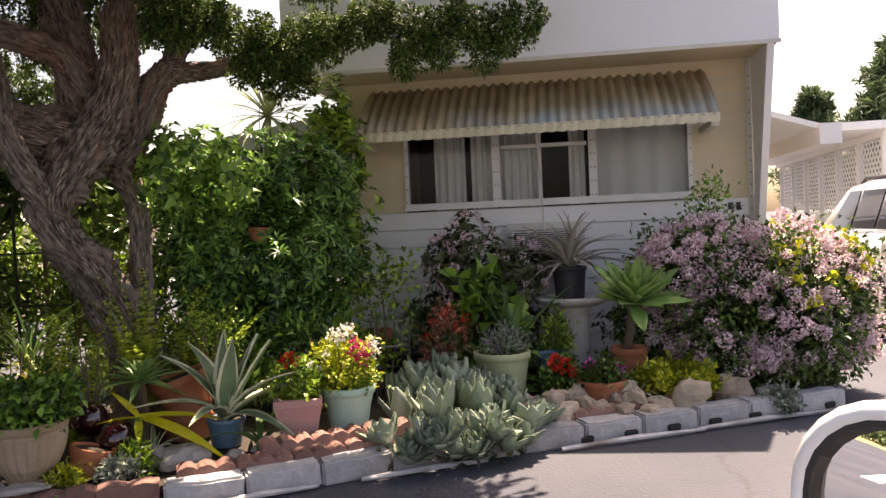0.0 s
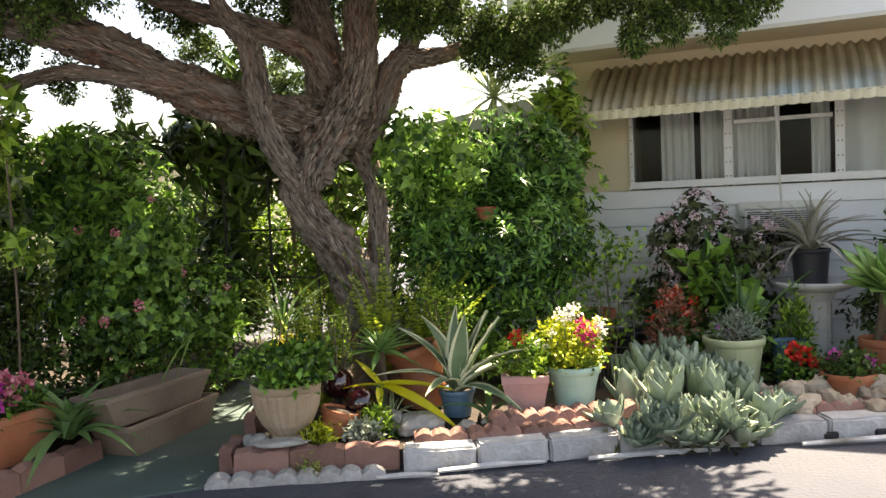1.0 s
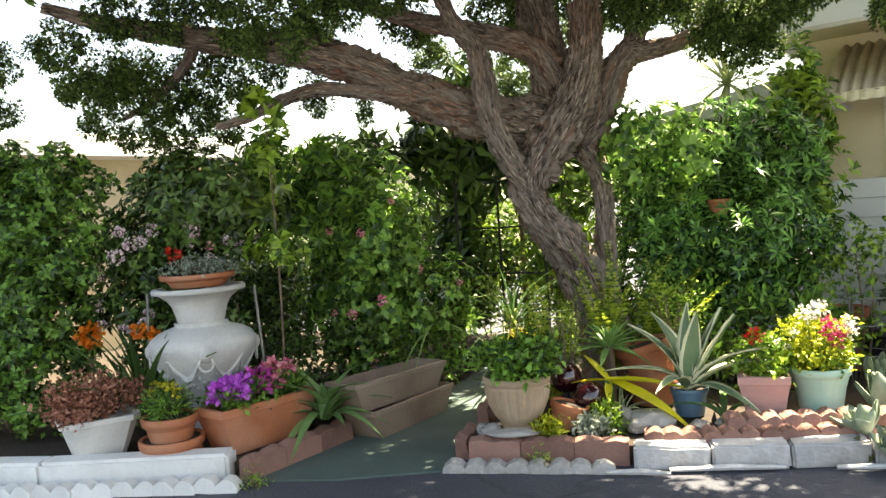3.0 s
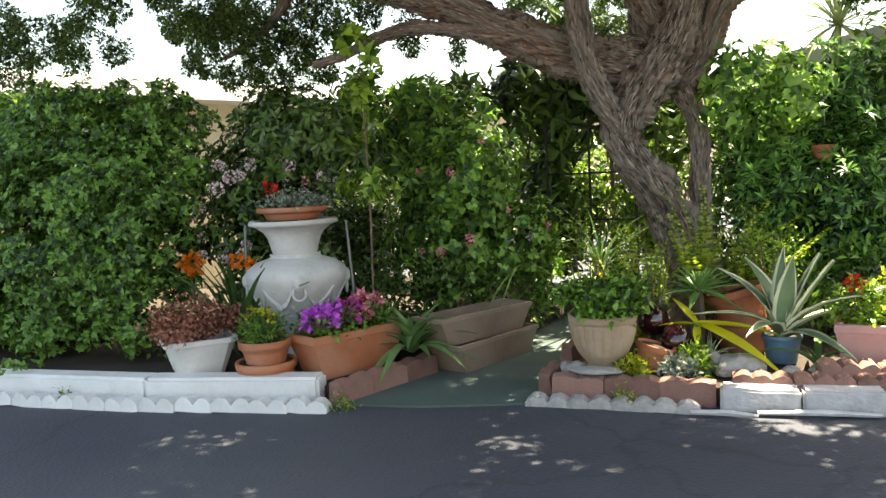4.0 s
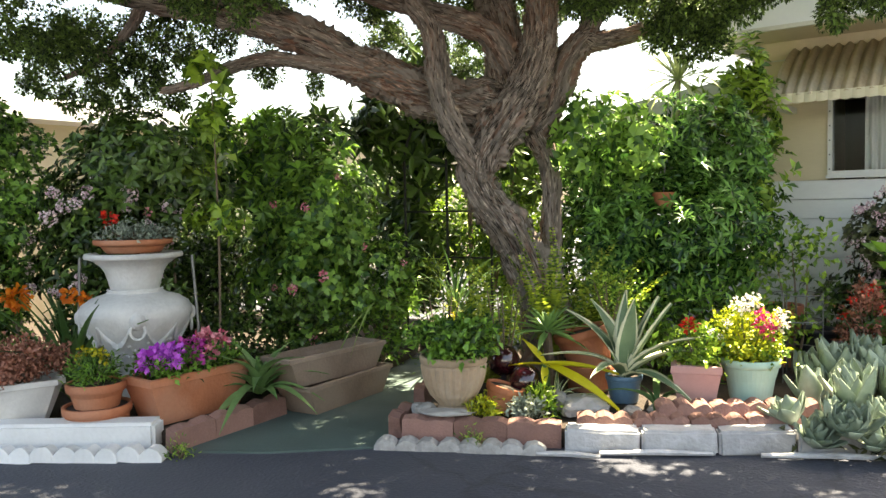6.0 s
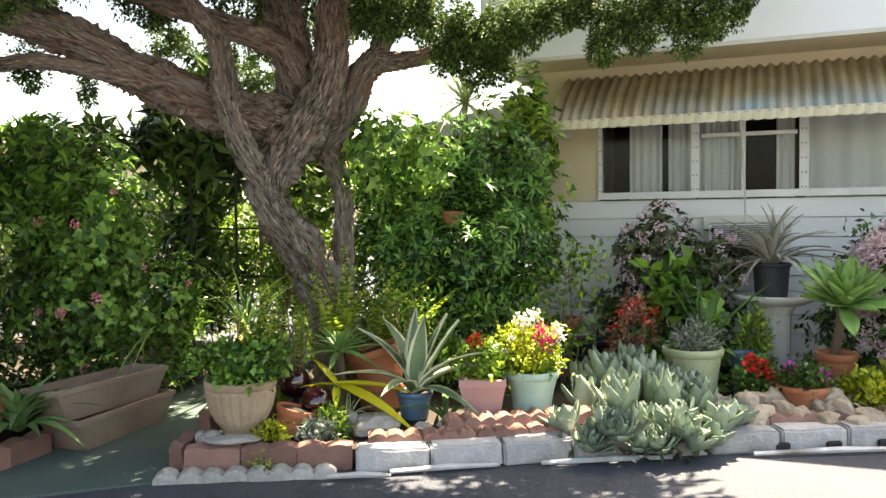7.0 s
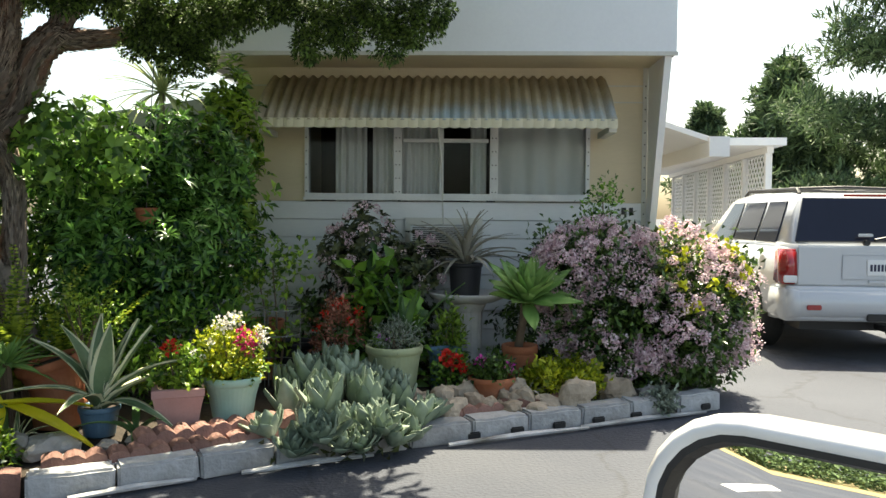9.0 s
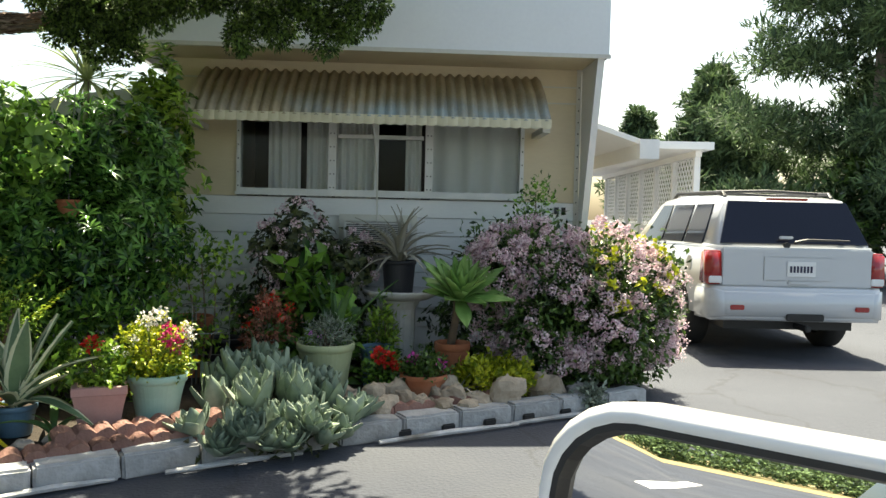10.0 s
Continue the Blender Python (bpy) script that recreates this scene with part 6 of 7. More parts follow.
for a0 in (-130, -40, 50, 140):
    a = radians(a0)
    ux, uy = math.cos(a), math.sin(a)
    ringp = [(ux * (.385) + -uy * .05 * math.cos(t), uy * .385 + ux * .05 * math.cos(t), .50 + .05 * math.sin(t)) for t in np.linspace(0, 2 * math.pi, 15)]
    hd = part("handle", tube(ringp, .010, 6), STONE_URN, urn, "ring handle")
    part("boss", lathe([(0, .05), (.03, .045), (.055, .02), (.06, 0)], 16), STONE_URN, hd, "", pose(ux * .37, uy * .37, .57, 0, 90, a0))
    for sgn in (-1, 1):
        sw = []
        for q in np.linspace(0, 1, 9):
            b = a + sgn * (.12 + .66 * q)
            zz = .53 - .13 * math.sin(math.pi * q) ** .8
            rr = np.interp(zz, (.245, .33, .42, .51, .57, .61), (.173, .235, .30, .36, .392, .396)) + .006
            sw.append((rr * math.cos(b), rr * math.sin(b), zz))
        part("swag", tube(sw, [.008 + .012 * math.sin(math.pi * q / 8) for q in range(9)], 7, .3, 1, 3), STONE_URN, urn)
gk = np.random.default_rng(4)
for i in range(170):
    z = gk.uniform(.15, .44)
    rr = np.interp(z, (.14, .245, .33, .42, .51), (.12, .173, .235, .30, .36))
    a = gk.uniform(0, 2 * math.pi)
    s = gk.uniform(.010, .02)
    if i == 0:
        knob = to_mesh("relief_knob", *lathe([(0, .6), (.5, .5), (.9, .1), (1, -.3)], 8), STONE_URN, True)
    child("relief_knob", knob, urn, "", Matrix.Translation((rr * math.cos(a), rr * math.sin(a), z)) @ pose(0, 0, 0, 0, 75, math.degrees(a)) @ Matrix.Diagonal((s, s, s, 1)))
round_pot(-4.36, 3.56, 1.085, .25, .09, TERRACOTTA, "shallow terracotta bowl resting in the mouth of the urn", .7, .4)
mound("bowl_plant", -4.36, 3.56, 1.15, .25, .10, L_GREY, (.03, .018), "small grey-green plants with a red geranium head", 220, 5,
      [(P_RED, [(-.13, -.08, .16, .045)], .03), (P_ROSE, [(.03, .1, .20, .025)], .02)], seed=3)
stand = thing("wire_stand", pose(-4.36, 3.56, .09), "thin grey wire plant stand around the urn", "stand")
for s in (-1, 1):
    part("rod", tube([(s * .30 + .02, s * .22, 0), (s * .315 + .02, s * .22, .5), (s * .30 + .02, s * .20, .97)], .010, 6), WIRE, stand)
strap_clump("clivia_plant", -4.72, 3.32, .12, 44, .86, .06, "dark strap-leaved clivia with orange flowers", surface("clivia_leaf", (.025, .07, .02), (.13, .26, .07), .3, 4, 40, .05, per="object", spread=.6, thin=.2), 40, 84, .25, .42, 5)
mound("clivia_flower", -5.02, 3.16, .58, .06, .1, L_MID, (.05, .012), "orange clivia flower head on a stalk", 10, 3, [(P_ORANGE, [(0, 0, .22, .075), (.34, .14, .24, .035), (.42, .2, .20, .035)], .045)], "flower", 4)

box_pot(-3.80, 3.47, .09, .30, .74, .285, TERRACOTTA, "long terracotta planter full of pink flowers", -8.7, .76, .045)
lp = [(P_PURPLE, [(-.02, -.30, .13, .06), (-.05, -.22, .15, .065), (.0, -.14, .15, .06), (.06, -.22, .13, .055), (.0, -.07, .13, .05)], .042), (P_MAGENTA, [(-.05, .0, .17, .055), (.02, .05, .18, .05), (.08, -.02, .13, .04)], .036), (P_ROSE, [(.0, .16, .21, .05), (.05, .22, .19, .05), (.02, .28, .14, .045), (-.05, .13, .19, .04), (.08, .1, .13, .04)], .036)]
pl = mound("petunia_plant", -3.80, 3.47, .33, .15, .16, L_MID, (.04, .028), "leafy petunias with violet and pink blossoms", 90, 5, lp, "flowers", 5)
for k, dy in enumerate((-.2, .2)):
    mound("petunia_plant", -3.80 + .15 * dy, 3.47 + dy, .33, .14, .13, L_MID, (.04, .028), "low green petunia foliage", 140, 5, (), "flowers", 6 + k)
for k, (dz, dx, dy, tw) in enumerate(((0.0, 0, 0, -3.0), (.180, -.06, -.04, -9.0))):
    box_pot(-3.32 + dx, 4.36 + dy, .012 + dz, .30, .92, .195, BROWN_POT, "empty weathered brown planter trough, one stacked on another", tw, .80, .03, False, "trough", "stacked troughs")
strap_clump("agapanthus_plant", -3.53, 3.80, .16, 40, .43, .075, "clump of broad drooping green strap leaves", surface("blue_green_strap", (.08, .18, .05), (.24, .38, .14), .5, 4, 40, .05, per="object", spread=.6, thin=.25), 8, 84, .45, 1.0, 8)

# right bed, by the path
tan = thing("flower_pot", pose(-2.25, 4.07, .12) @ Matrix.Diagonal((1.05, 1.05, 1.14, 1)), "tan fluted stone-look pot, chalky and worn", "pot")
part("body", lathe([(0, 0), (.095, 0), (.10, .02), (.085, .04), (.10, .06), (.135, .10), (.16, .15), (.175, .20), (.182, .25), (.182, .265)], 66, .05, 22, .05, .255), TAN_POT, tan)
part("rim", lathe([(.182, .262), (.192, .268), (.195, .295), (.190, .305), (.175, .305), (.168, .27)], 40), TAN_POT, tan, smooth=True)
part("soil", lathe([(0, .285), (.172, .28)], 24), SOIL, tan)
mound("mint_plant", -2.25, 4.07, .43, .23, .24, L_MID, (.05, .035), "bushy bright green herb spilling over the tan pot", 330, 5, seed=9, droop=.2)
round_pot(-2.02, 4.22, .12, .12, .155, TERRACOTTA, "small terracotta pot tipped towards the path", .75, .3, tilt=(-8, 14))
mound("succulent_plant", -2.05, 4.02, .11, .07, .08, L_LIME, (.04, .016), "small yellow-green succulent by the pots", 70, 5, seed=11)
mound("succulent_plant", -1.82, 4.14, .11, .07, .08, L_GREY, (.04, .022), "small grey succulent rosettes on the soil", 70, 6, seed=12)
mound("succulent_plant", -1.76, 4.26, .11, .06, .14, L_LIGHT, (.05, .02), "small green succulent by the stones", 70, 5, seed=13)
for i, (x, y, z, r) in enumerate(((-2.12, 4.51, .36, .10), (-1.93, 4.42, .26, .105), (-2.02, 4.58, .22, .09))):
    b = thing("glazed_ball", pose(x, y, .1), "glossy dark red garden ball on a short stem", "ornament", "glazed balls")
    part("ball", lathe([(max(.001, r * math.sin(math.pi * k / 14)), z - .1 - r * math.cos(math.pi * k / 14)) for k in range(15)], 28), DARK_RED_GLOSS, b, smooth=True)
    part("stem", tube([(0, 0, 0), (0, 0, z - .1 - r * .9)], .02, 8), BLACK_POT, b)


def fern(x, y, z, count, length, label, seed, material=L_FERN, low=56, high=90, droop=.28):
    """Fronds with many leaflets; every frond is one part."""
    g = np.random.default_rng(seed)
    ob = thing("fern", pose(x, y, z), label, "fern", "ferns under the tree")
    ms = []
    for k in range(3):
        L = length * (1, .85, .7)[k]
        at, way = [], []
        size = []
        for t in np.linspace(.10, 1, 38):
            p = np.array([L * t, 0, .25 * L * t - droop * L * t * t])
            for q in (-1, 1):
                at.append(p)
                way.append((.22, q, -.10))
                size.append(.075 * length * (.25 + .75 * math.sin(math.pi * min(1, t ** .6 * .97))))
        me = leaf_mesh("frond", np.array(at), np.array(way, float), np.array(size), .019, material, g, .08, .12, np.tile((0, 0, 1.0), (len(at), 1)))
        ms.append(me)
    for i in range(count):
        t = (i + .5) / count
        child("frond", ms[i % 3], ob, "", pose(0, 0, 0, 0, 0, 137.5 * i) @ pose(0, 0, 0, 0, -(low + (high - low) * t + g.uniform(-8, 8)), 0) @ pose(0, 0, 0, g.uniform(-30, 30), 0, 0))
    return ob


fern(-2.32, 4.70, .10, 13, .85, "bright green feathery fern under the tree", 1)
fern(-1.98, 5.02, .25, 15, .95, "tall sunlit yellow-green fern under the tree", 2)
fern(-2.55, 4.95, .10, 12, .80, "feathery green fern beside the path", 3)
fern(-1.72, 5.25, .3, 12, .75, "sunlit yellow-green fern under the tree", 4)
mound("asparagus_fern", -2.48, 4.35, .2, .22, .75, L_FERN, (.05, .008), "wispy green asparagus fern behind the tan pot", 40, 7, seed=14)
mound("asparagus_fern", -2.15, 4.6, .2, .20, .80, L_FERN, (.05, .008), "wispy light green foliage behind the tan pot", 34, 7, seed=15)
bt = round_pot(-1.70, 4.95, .12, .17, .17, TERRACOTTA, "terracotta pot set under another", .8, .3)
round_pot(-1.68, 4.95, .27, .19, .26, TERRACOTTA, "large terracotta pot leaning to one side", .7, .22, tilt=(4, -15))
AL = [to_mesh("leaf", *blade(.30 * k, .05, .2, .25, 6, .22, .006, .05), AGAVE_GREEN, True) for k in (1, .85)]
aloe = rosette("aloe_plant", pose(-1.90, 4.72, .52), AL, 40, "spiky green aloe rosette with brown dry leaves below", "succulent", low=-20, high=75, seed=3)
part("stem", tube([(0, .02, -.40), (.01, .01, -.2), (0, 0, .02)], [.025, .025, .03], 10, .35), TWIG, aloe, "brown dry stem")
mound("string_plant", -1.58, 5.05, .50, .20, .45, L_LIGHT, (.03, .018), "thin twiggy plant with tiny leaves in the leaning pot", 130, 4, seed=16)
bp = round_pot(-1.40, 4.72, .12, .115, .17, BLUE_POT, "small blue glazed pot", .75, .2)


def striped(length, width, rise, droop):
    """A leaf with pale margins: one mesh, two materials."""
    V, F = blade(length, width, rise, droop, 10, .25, .008, .03, stripe=.74)
    me = to_mesh("leaf", V, F, [AGAVE_MID, AGAVE_EDGE], True)
    for i, p in enumerate(me.polygons):
        ys = [abs(V[v][1]) for v in p.vertices]
        xs = V[p.vertices[0]][0]
        if i % 4 in (0, 3):
            p.material_index = 1
    return me


SL = [striped(.58, .150, .10, .12), striped(.56, .135, .25, .55), striped(.46, .12, .25, .95)]
vg = thing("striped_agave", pose(-1.40, 4.72, .26) @ Matrix.Diagonal((.95, .95, .95, 1)), "large agave with cream-edged grey-green leaves in a blue pot", "agave")
for i, (yaw, tilt, k) in enumerate(((60, 88, 0), (150, 74, 1), (8, 60, 0), (-8, 48, 1), (25, 68, 0), (0, 38, 1), (-25, 26, 2), (178, 64, 1), (-95, 46, 2), (-150, 52, 2), (-55, 70, 0))):
    child("leaf", SL[k], vg, "", pose(0, 0, 0, 0, 0, yaw) @ pose(.01, 0, 0, 0, -tilt, 0))
yb = thing("bromeliad_plant", pose(-1.82, 4.46, .36), "plant with long bright yellow strap leaves", "plant")
YB = to_mesh("leaf", *blade(.52, .12, .0, .18, 8, .2, 0, .1), YELLOW_BLADE, True)
part("stem", tube([(0, 0, -.27), (0.01, 0, -.1), (0, 0, .01)], [.03, .025, .03], 8), STRAP, yb)
for yaw, tilt, s in ((-14, -12, 1.05), (150, 40, .5), (14, 4, .85), (-70, -20, .4), (185, 5, .45)):
    child("leaf", YB, yb, "", pose(0, 0, 0, 0, 0, yaw) @ pose(0, 0, 0, 0, -tilt, 0) @ Matrix.Diagonal((s, s, s, 1)))
SS = [striped(.30, .04, .3, .4), striped(.24, .04, .3, .6)]
rosette("striped_plant", pose(-1.74, 4.44, .14), SS, 12, "small cream-striped strap plant", "plant", low=15, high=80, seed=6)
strap_clump("strap_plant", -1.16, 4.56, .14, 8, .32, .05, "green strap leaves drooping over the tiles", STRAP, 10, 60, .35, .8, 21)
box_pot(-0.97, 4.74, .17, .285, .285, .225, PINK_POT, "square pink planter on the tiles", 12, .74, .045)
mound("geranium_plant", -0.97, 4.74, .37, .17, .22, L_LIGHT, (.04, .028), "light green plant with a red flower head", 190, 5, [(P_RED, [(-.03, -.06, .25, .042)], .03), (P_WHITE, [(.14, .0, .18, .02), (.1, -.05, .22, .015)], .015)], "flowers", 17)
mint = round_pot(-0.68, 4.87, .175, .17, .245, MINT_POT, "round mint green pot with a rolled rim", .70, .2)
mound("nemesia_plant", -0.68, 4.87, .40, .19, .30, L_LIME, (.035, .02), "sunlit yellow-green plant with white and crimson flowers", 330, 5,
      [(P_WHITE, [(-.06, -.05, .33, .045), (-.01, 0, .35, .04), (.16, -.03, .28, .045), (.18, 0, .22, .035), (-.12, -.08, .22, .025), (.02, .06, .35, .04)], .022), (P_CRIMSON, [(.08, -.07, .24, .05), (.11, -.08, .19, .04), (.06, -.04, .29, .03), (.13, -.02, .24, .035)], .026)], "flowers", 18)
mound("trailing_plant", -0.68, 4.87, .40, .16, .07, L_LIGHT, (.03, .02), "low trailing leaves at the pot rim", 150, 5, seed=19)

# agave cluster in front
AG = [to_mesh("leaf", *blade(.24 * k, .122, .10, -.16, 8, .24, .010, .02, .42, .55), AGAVE_SKIN, True) for k in (1, .92, 1.06)]
AGS = [to_mesh("leaf", *blade(.13 * k, .076, .10, -.16, 6, .24, .007, .02, .50, .5), AGAVE_SKIN, True) for k in (1, .9)]
for i, (x, y, z, s) in enumerate((.03 + (x - .03) * .80, y, z, s * .92) for x, y, z, s in [(-.42, 4.88, .12, 1.15), (-.16, 4.82, .13, 1.25), (.14, 4.90, .14, 1.25), (-.28, 5.10, .20, 1.3), (.02, 5.12, .20, 1.3), (.30, 5.10, .13, 1.15), (.42, 4.98, .12, 1.05), (-.02, 4.66, .07, .95), (-.30, 4.68, .06, .9), (.26, 4.74, .07, .95), (-.48, 5.15, .16, 1.1), (-.12, 5.3, .24, 1.25), (.16, 5.26, .17, 1.1), (-.36, 5.26, .19, 1.15), (.06, 4.98, .16, 1.1), (-.10, 4.98, .16, 1.1)]):
    rosette("agave", pose(x, y, z, (i * 37 % 25) - 16, (i * 53 % 24) - 12, i * 50) @ Matrix.Diagonal((s, s, s, 1)), AG, 30, "blue-grey agave rosette with broad pointed leaves", "agave", low=42, high=89, scale0=1.0, scale1=.85, group="agave clump at the kerb", seed=i)
for i, (x, y) in enumerate((.03 + (x - .03) * .82, y) for x, y in [(.10, 4.50), (.22, 4.56), (.40, 4.64), (.52, 4.72), (.46, 4.86), (-.14, 4.44), (-.38, 4.42), (.60, 4.86), (.58, 5.0), (-.52, 4.56), (-.02, 4.50), (-.26, 4.46), (.30, 4.56), (.16, 4.60)]):
    rosette("agave", pose(x, y - .04, .07 + .07 * (i % 2), 24, (i * 31 % 30) - 15, i * 70) @ Matrix.Diagonal((1.2, 1.2, 1.2, 1)), AGS, 22, "small blue-grey agave pup at the kerb", "agave", low=14, high=84, scale0=1.1, scale1=.7, group="agave clump at the kerb", seed=40 + i)
gdry = np.random.default_rng(9)
dl = thing("dry_leaf_litter", pose(0, 4.5, .02), "dry brown leaves under the agaves", "leaf litter", "", "stuff")
foliage("leaves", np.column_stack([gdry.uniform(-.5, .32, 260), gdry.uniform(-.1, .5, 260), gdry.uniform(0, .12, 260)]), gdry.normal(size=(260, 3)) * (1, 1, .5), .08, .03, L_BRONZE, dl, "", gdry)

# right bed, before the home
round_pot(.33, 5.66, .12, .205, .34, LIME_POT, "pale green round pot with a wide rim", .74, .16)
strap_clump("canna_plant", .40, 5.76, .42, 9, .60, .07, "plant with broad upright green blades", STRAP, 58, 88, .1, .2, 31)
mound("lavender_plant", .34, 5.64, .42, .19, .20, L_GREY, (.04, .010), "wispy grey-green plant with tiny blue flowers", 220, 5, [(P_PURPLE, [(-.12, -.08, .12, .012), (-.06, -.12, .1, .012)], .012)], seed=22)
round_pot(-.06, 5.86, .10, .13, .20, TERRACOTTA, "terracotta pot behind the agaves", .75, .25)
mound("crown_of_thorns", -.06, 5.86, .26, .20, .48, L_RUST, (.04, .022), "reddish-leaved plant with small red flowers", 170, 5, [(P_RED, [(-.1, -.1, .42, .025), (.02, -.05, .50, .03), (.14, -.08, .43, .028), (-.16, -.05, .30, .022), (.08, -.12, .36, .022), (-.02, -.1, .47, .025)], .022)], seed=23)
shrub("hydrangea_plant", .22, 6.02, [(0, 0, .62, .24, .2, .42), (.1, -.08, .4, .26, .2, .28)], L_MID, (.13, .09), "leafy plant with broad bright green leaves", "plant", 300, 4, [(0, 0, .8, .012)], curl=.3)
shrub("twiggy_plant", -.55, 6.0, [(0, 0, .70, .26, .22, .42), (.1, 0, 0.98, .15, .15, .22)], L_LIGHT, (.065, .036), "thin light green plant in a wire support", "plant", 210, 5, [(0, 0, 1.0, .010), (.1, 0, .9, .010), (-.1, 0, .9, .010)])
cage = thing("wire_cage", pose(-.50, 5.85, .1), "grey wire plant cage", "plant support")
for z in (.22, .42, .60):
    part("hoop", tube([(.16 * math.cos(t), .16 * math.sin(t), z) for t in np.linspace(0, 2 * math.pi, 21)], .004, 5), WIRE, cage)
for a in (0, 2.1, 4.2):
    part("leg", tube([(.16 * math.cos(a), .16 * math.sin(a), 0), (.16 * math.cos(a), .16 * math.sin(a), .62)], .004, 5), WIRE, cage)
for x, y, r in ((-.42, 6.3, .16), (-.98, 6.0, .15), (.72, 5.85, .13)):
    round_pot(x, y, .10, r, .30, BLACK_POT if x < .5 else BLUE_POT, "dark plastic nursery pot", .8, .15, group="dark pots")
for x, y, r, h in ((-.88, 5.75, .19, .22), (-.66, 6.35, .17, .38)):
    round_pot(x, y, .10, r, h + .08, TERRACOTTA, "terracotta pot under the shrubs", .75, .22, group="terracotta pots under the shrubs")
mound("white_flower_plant", -.80, 5.76, .42, .16, .22, L_MID, (.14, .03), "plant with a single white flower", 60, 4, [(P_WHITE, [(.02, -.08, .24, .035)], .035)], seed=24)
bath = thing("birdbath", pose(.95, 6.30, .10) @ Matrix.Diagonal((1.08, 1.08, 1, 1)), "grey stone birdbath with a fluted pedestal", "birdbath")
part("pedestal", lathe([(0, 0), (.17, 0), (.17, .05), (.12, .08), (.10, .12), (.105, .52), (.14, .58), (.14, .60)], 40, .06, 16, .1, .54), STONE_URN, bath)
part("bowl", lathe([(.13, .59), (.20, .60), (.27, .635), (.285, .66), (.28, .675), (.25, .66), (.15, .63), (0, .625)], 40), STONE_URN, bath, smooth=True)
round_pot(.93, 6.30, .735, .14, .27, BLACK_POT, "black pot standing in the birdbath", .8, .12)
AIR = [to_mesh("leaf", *blade(.42 * k, .036, .45, q, 9, .3, .004, .05), AIR_SKIN, True) for k, q in ((1, .9), (.8, 1.1), (1.05, .5))]
rosette("dry_bromeliad", pose(.93, 6.30, .98) @ Matrix.Diagonal((1.2, 1.2, 1.2, 1)), AIR, 40, "grey curling strap-leaved plant in the black pot", "plant", low=5, high=85, scale0=1.0, scale1=.8, seed=8, jitter=14)
round_pot(1.27, 5.80, .10, .135, .33, TERRACOTTA, "tall terracotta pot holding the green agave", .75, .18)
GA = [to_mesh("leaf", *blade(.36 * k, .115, .12, .10, 8, .22, .008, .02, .5, .6), AGAVE_GREEN, True) for k in (1, .9, 1.1)]
fox = rosette("foxtail_agave", pose(1.28, 5.66, .76, 30, 0, 0), GA, 36, "large pale green agave rosette on a stem", "agave", low=2, high=82, scale0=1.05, scale1=.75, seed=5)
part("stem", tube([(0, .02, -.42), (.01, .04, -.2), (0, 0, .0)], [.035, .03, .035], 8, .1), TWIG, fox)
round_pot(.98, 5.36, .13, .165, .16, TERRACOTTA, "terracotta bowl with magenta flowers among the rocks", .68, .25)
mound("pansy_plant", .98, 5.36, .26, .15, .13, L_DARK, (.04, .025), "dark green plant with magenta flowers", 150, 5, [(P_MAGENTA, [(-.09, -.05, .15, .03), (.11, -.06, .10, .028)], .03)], "flowers", 25)
mound("geranium_plant", .72, 5.60, .12, .13, .26, L_MID, (.045, .03), "green plant with vivid red-orange flower heads", 120, 5, [(P_RED, [(-.02, -.08, .27, .05), (.04, -.07, .23, .045), (.08, -.1, .20, .035)], .035)], "flowers", 26)
mound("fern_plant", 1.50, 5.45, .10, .26, .26, L_LIME, (.055, .03), "lime green lacy foliage plant among the rocks", 330, 6, seed=27)
strap_clump("strap_plant", 1.22, 5.36, .12, 9, .26, .03, "small grey-green strap plant among rocks", AIR_SKIN, 10, 60, .35, .6, 28)
mound("fern_plant", 1.18, 5.9, .10, .14, .25, L_MID, (.06, .02), "green foliage below the birdbath", 90, 5, seed=29)
mound("fern_plant", .78, 6.0, .10, .10, .6, L_LIGHT, (.06, .02), "upright light green foliage beside the birdbath", 150, 5, seed=30)
mound("grey_succulent", 2.14, 5.28, .03, .13, .14, L_GREY, (.05, .025), "dusty grey-green succulent at the kerb end", 110, 5, seed=31)

# under and round the tree
yuc = strap_clump("yucca_plant", -1.42, 6.40, 2.30, 50, .58, .032, "spiky pale yucca crown above the shrubs", surface("pale_blade", (.20, .27, .10), (.44, .50, .24), .5, 4, 40, .05, per="object", spread=.6, thin=.25), -45, 75, .1, .4, 35)
part("stem", tube([(0, .03, -2.20), (.02, .01, -.95), (0, 0, .03)], [.02, .018, .02], 8, .1), BARK, yuc)
hp = round_pot(-1.42, 5.90, 1.30, .085, .12, TERRACOTTA, "small terracotta pot hanging in the shrub", .7, .25, name="hanging_pot")
part("hanger", tube([(0, 0, .1), (0.02, .02, .6), (0.05, .05, 1.15)], .004, 5), WIRE, hp)
round_pot(-2.82, 5.30, .03, .13, .20, TERRACOTTA, "small orange terracotta pot beside the path", .75, .22)
mound("yellow_plant", -2.82, 5.30, .20, .17, .30, L_YELLOW, (.05, .02), "bright yellow-green feathery plant", 170, 5, seed=32)
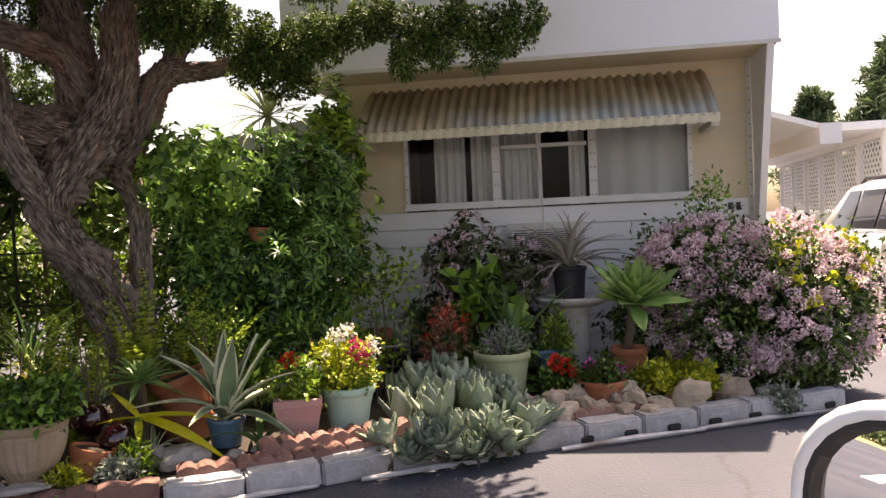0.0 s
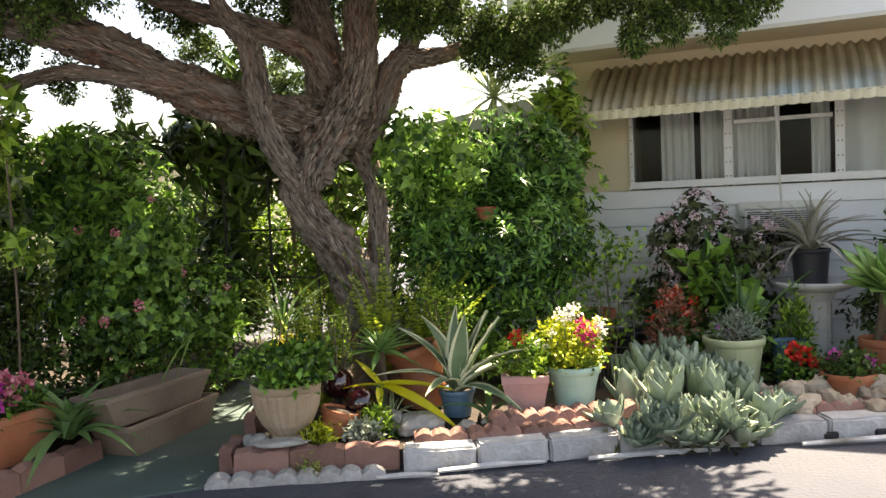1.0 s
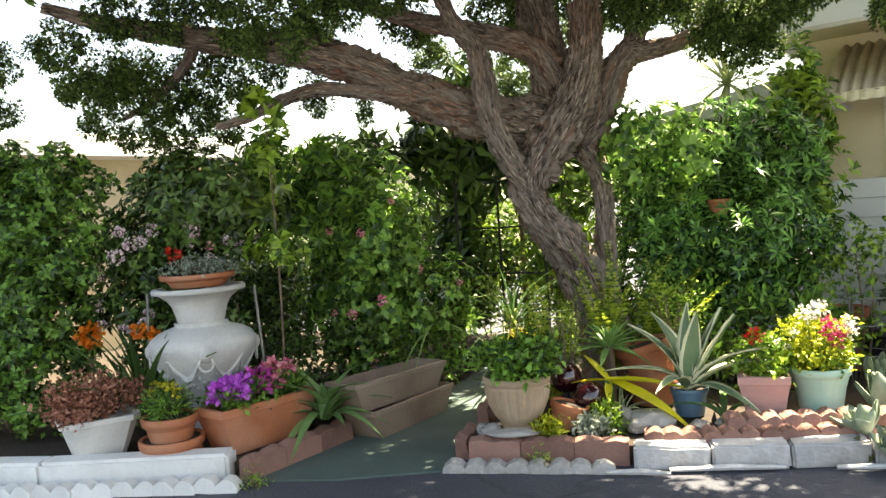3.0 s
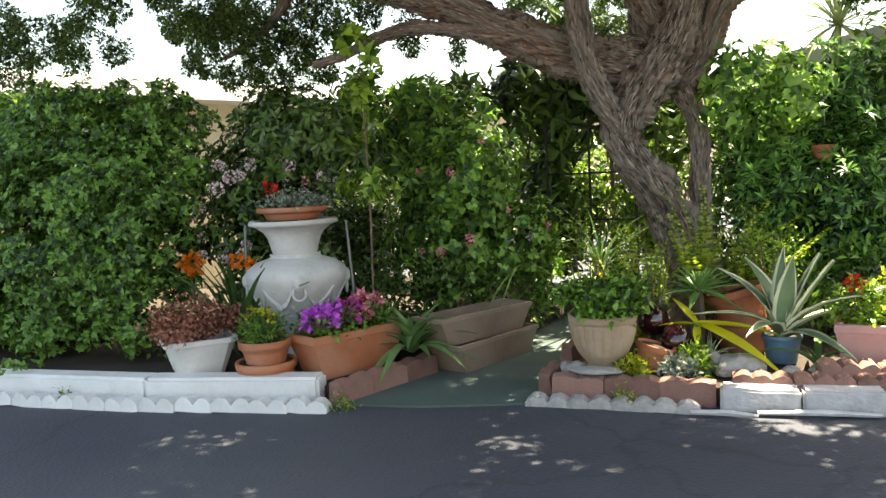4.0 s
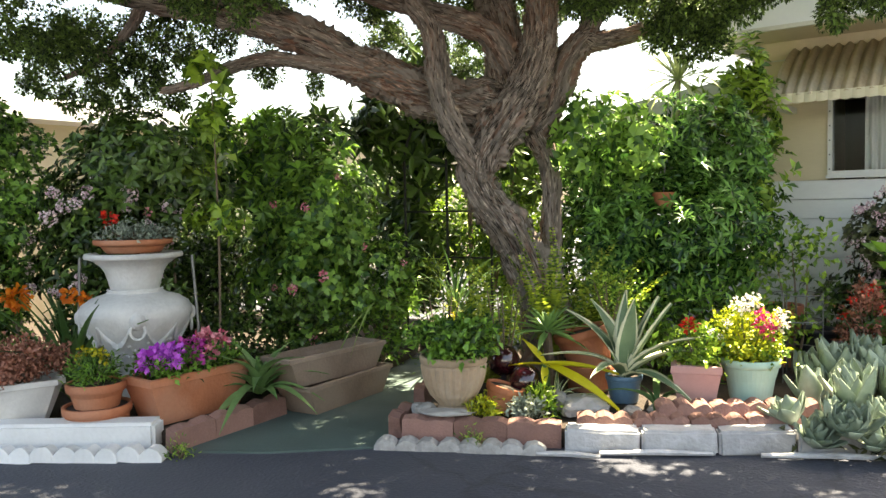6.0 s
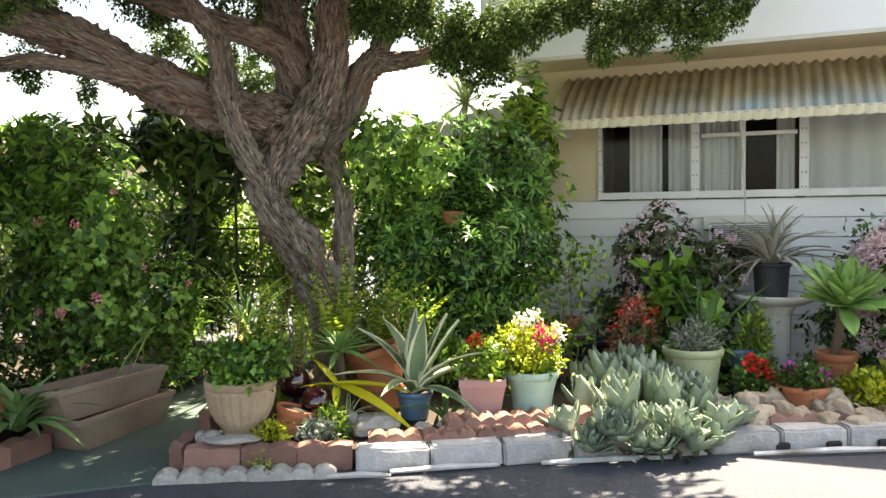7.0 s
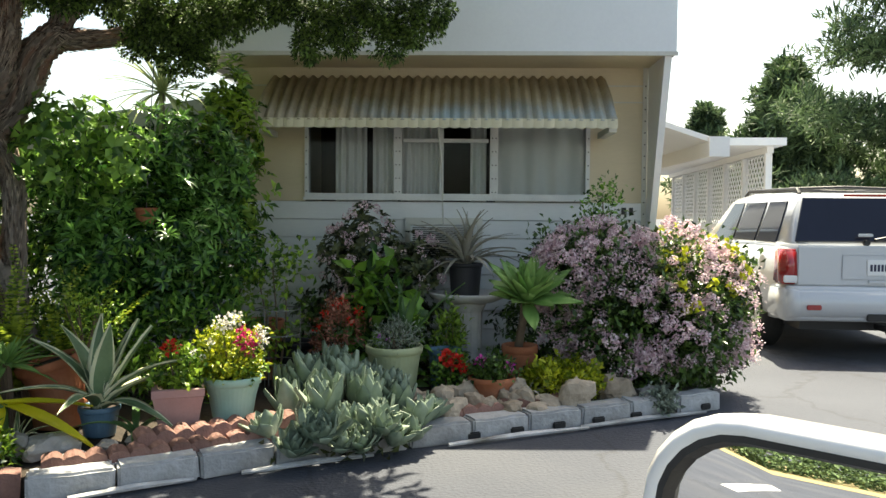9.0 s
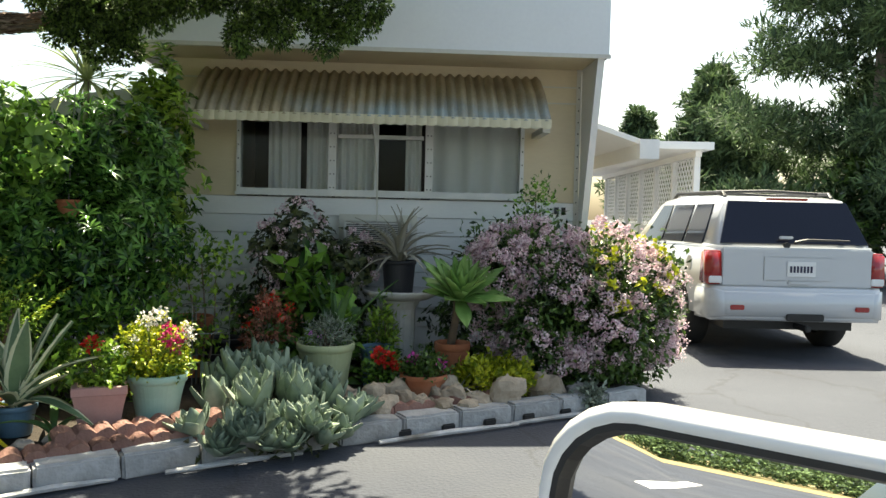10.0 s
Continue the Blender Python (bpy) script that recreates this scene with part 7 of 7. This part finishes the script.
mound("white_flower_plant", -3.45, 5.15, .10, .30, .95, L_MID, (.06, .035), "green plant with small white flowers", 300, 5, [(P_WHITE, [(.0, -.22, .72, .03), (.08, -.2, .62, .025), (-.1, -.2, .55, .03), (.15, -.15, .75, .03), (-.05, -.2, .85, .025)], .022)], "flowers", 33)
strap_clump("ribbon_plant", -3.05, 5.65, .45, 40, .75, .022, "arching ribbon-leaved plant behind the path", STRAP, 20, 85, .2, .6, 37)
strap_clump("ribbon_plant", -3.35, 5.0, .55, 30, .60, .016, "trailing light green ribbon leaves", surface("pale_strap", (.13, .22, .05), (.30, .40, .12), .5, 4, 40, .05, per="object", spread=.6, thin=.2), 5, 70, .3, .95, 38)
arch = thing("garden_arch", pose(-3.30, 6.0, 0), "thin black iron garden arch over the path", "arch")
for x in (-.42, .0, .42):
    part("upright", tube([(x, 0, 0), (x, 0, 1.75)], .012, 6), IRON, arch)
for z in (.9, 1.3):
    part("rail", tube([(-.42, 0, z), (.42, 0, z)], .008, 6), IRON, arch)
part("hoop", tube([(-.42 * math.cos(t), 0, 1.75 + .42 * math.sin(t)) for t in np.linspace(0, math.pi, 17)], .012, 6), IRON, arch)
shrub("bank_plant", -4.15, 4.2, [(0, 0, .35, .35, .3, .3), (.35, .3, .4, .3, .3, .35)], L_DARK, (.06, .03), "dark leafy plants behind the urn", "plant", 500, 5)
shrub("bank_plant", -5.25, 3.2, [(0, 0, .30, .40, .25, .25)], L_HEDGE, (.05, .03), "low leafy plants along the kerb", "plant", 500, 5)
shrub("bank_plant", -1.6, 5.5, [(0, 0, .45, .40, .3, .4), (.5, .1, .4, .4, .3, .35)], L_MID, (.08, .03), "dark green leafy plants under the shrub", "plant", 420, 5)
shrub("bank_plant", -3.1, 6.5, [(0, 0, .6, .6, .3, .6)], L_LIGHT, (.08, .035), "light green plants at the end of the path", "plant", 300, 5)
# weeds at the kerb
for i, (x, y) in enumerate(((-3.38, 2.98), (-2.0, 3.80), (-5.1, 2.2))):
    mound("weed_tuft", x, y, .0, .05, .05, L_LIGHT, (.03, .010), "small green weed in the kerb joint", 30, 4, seed=70 + i)
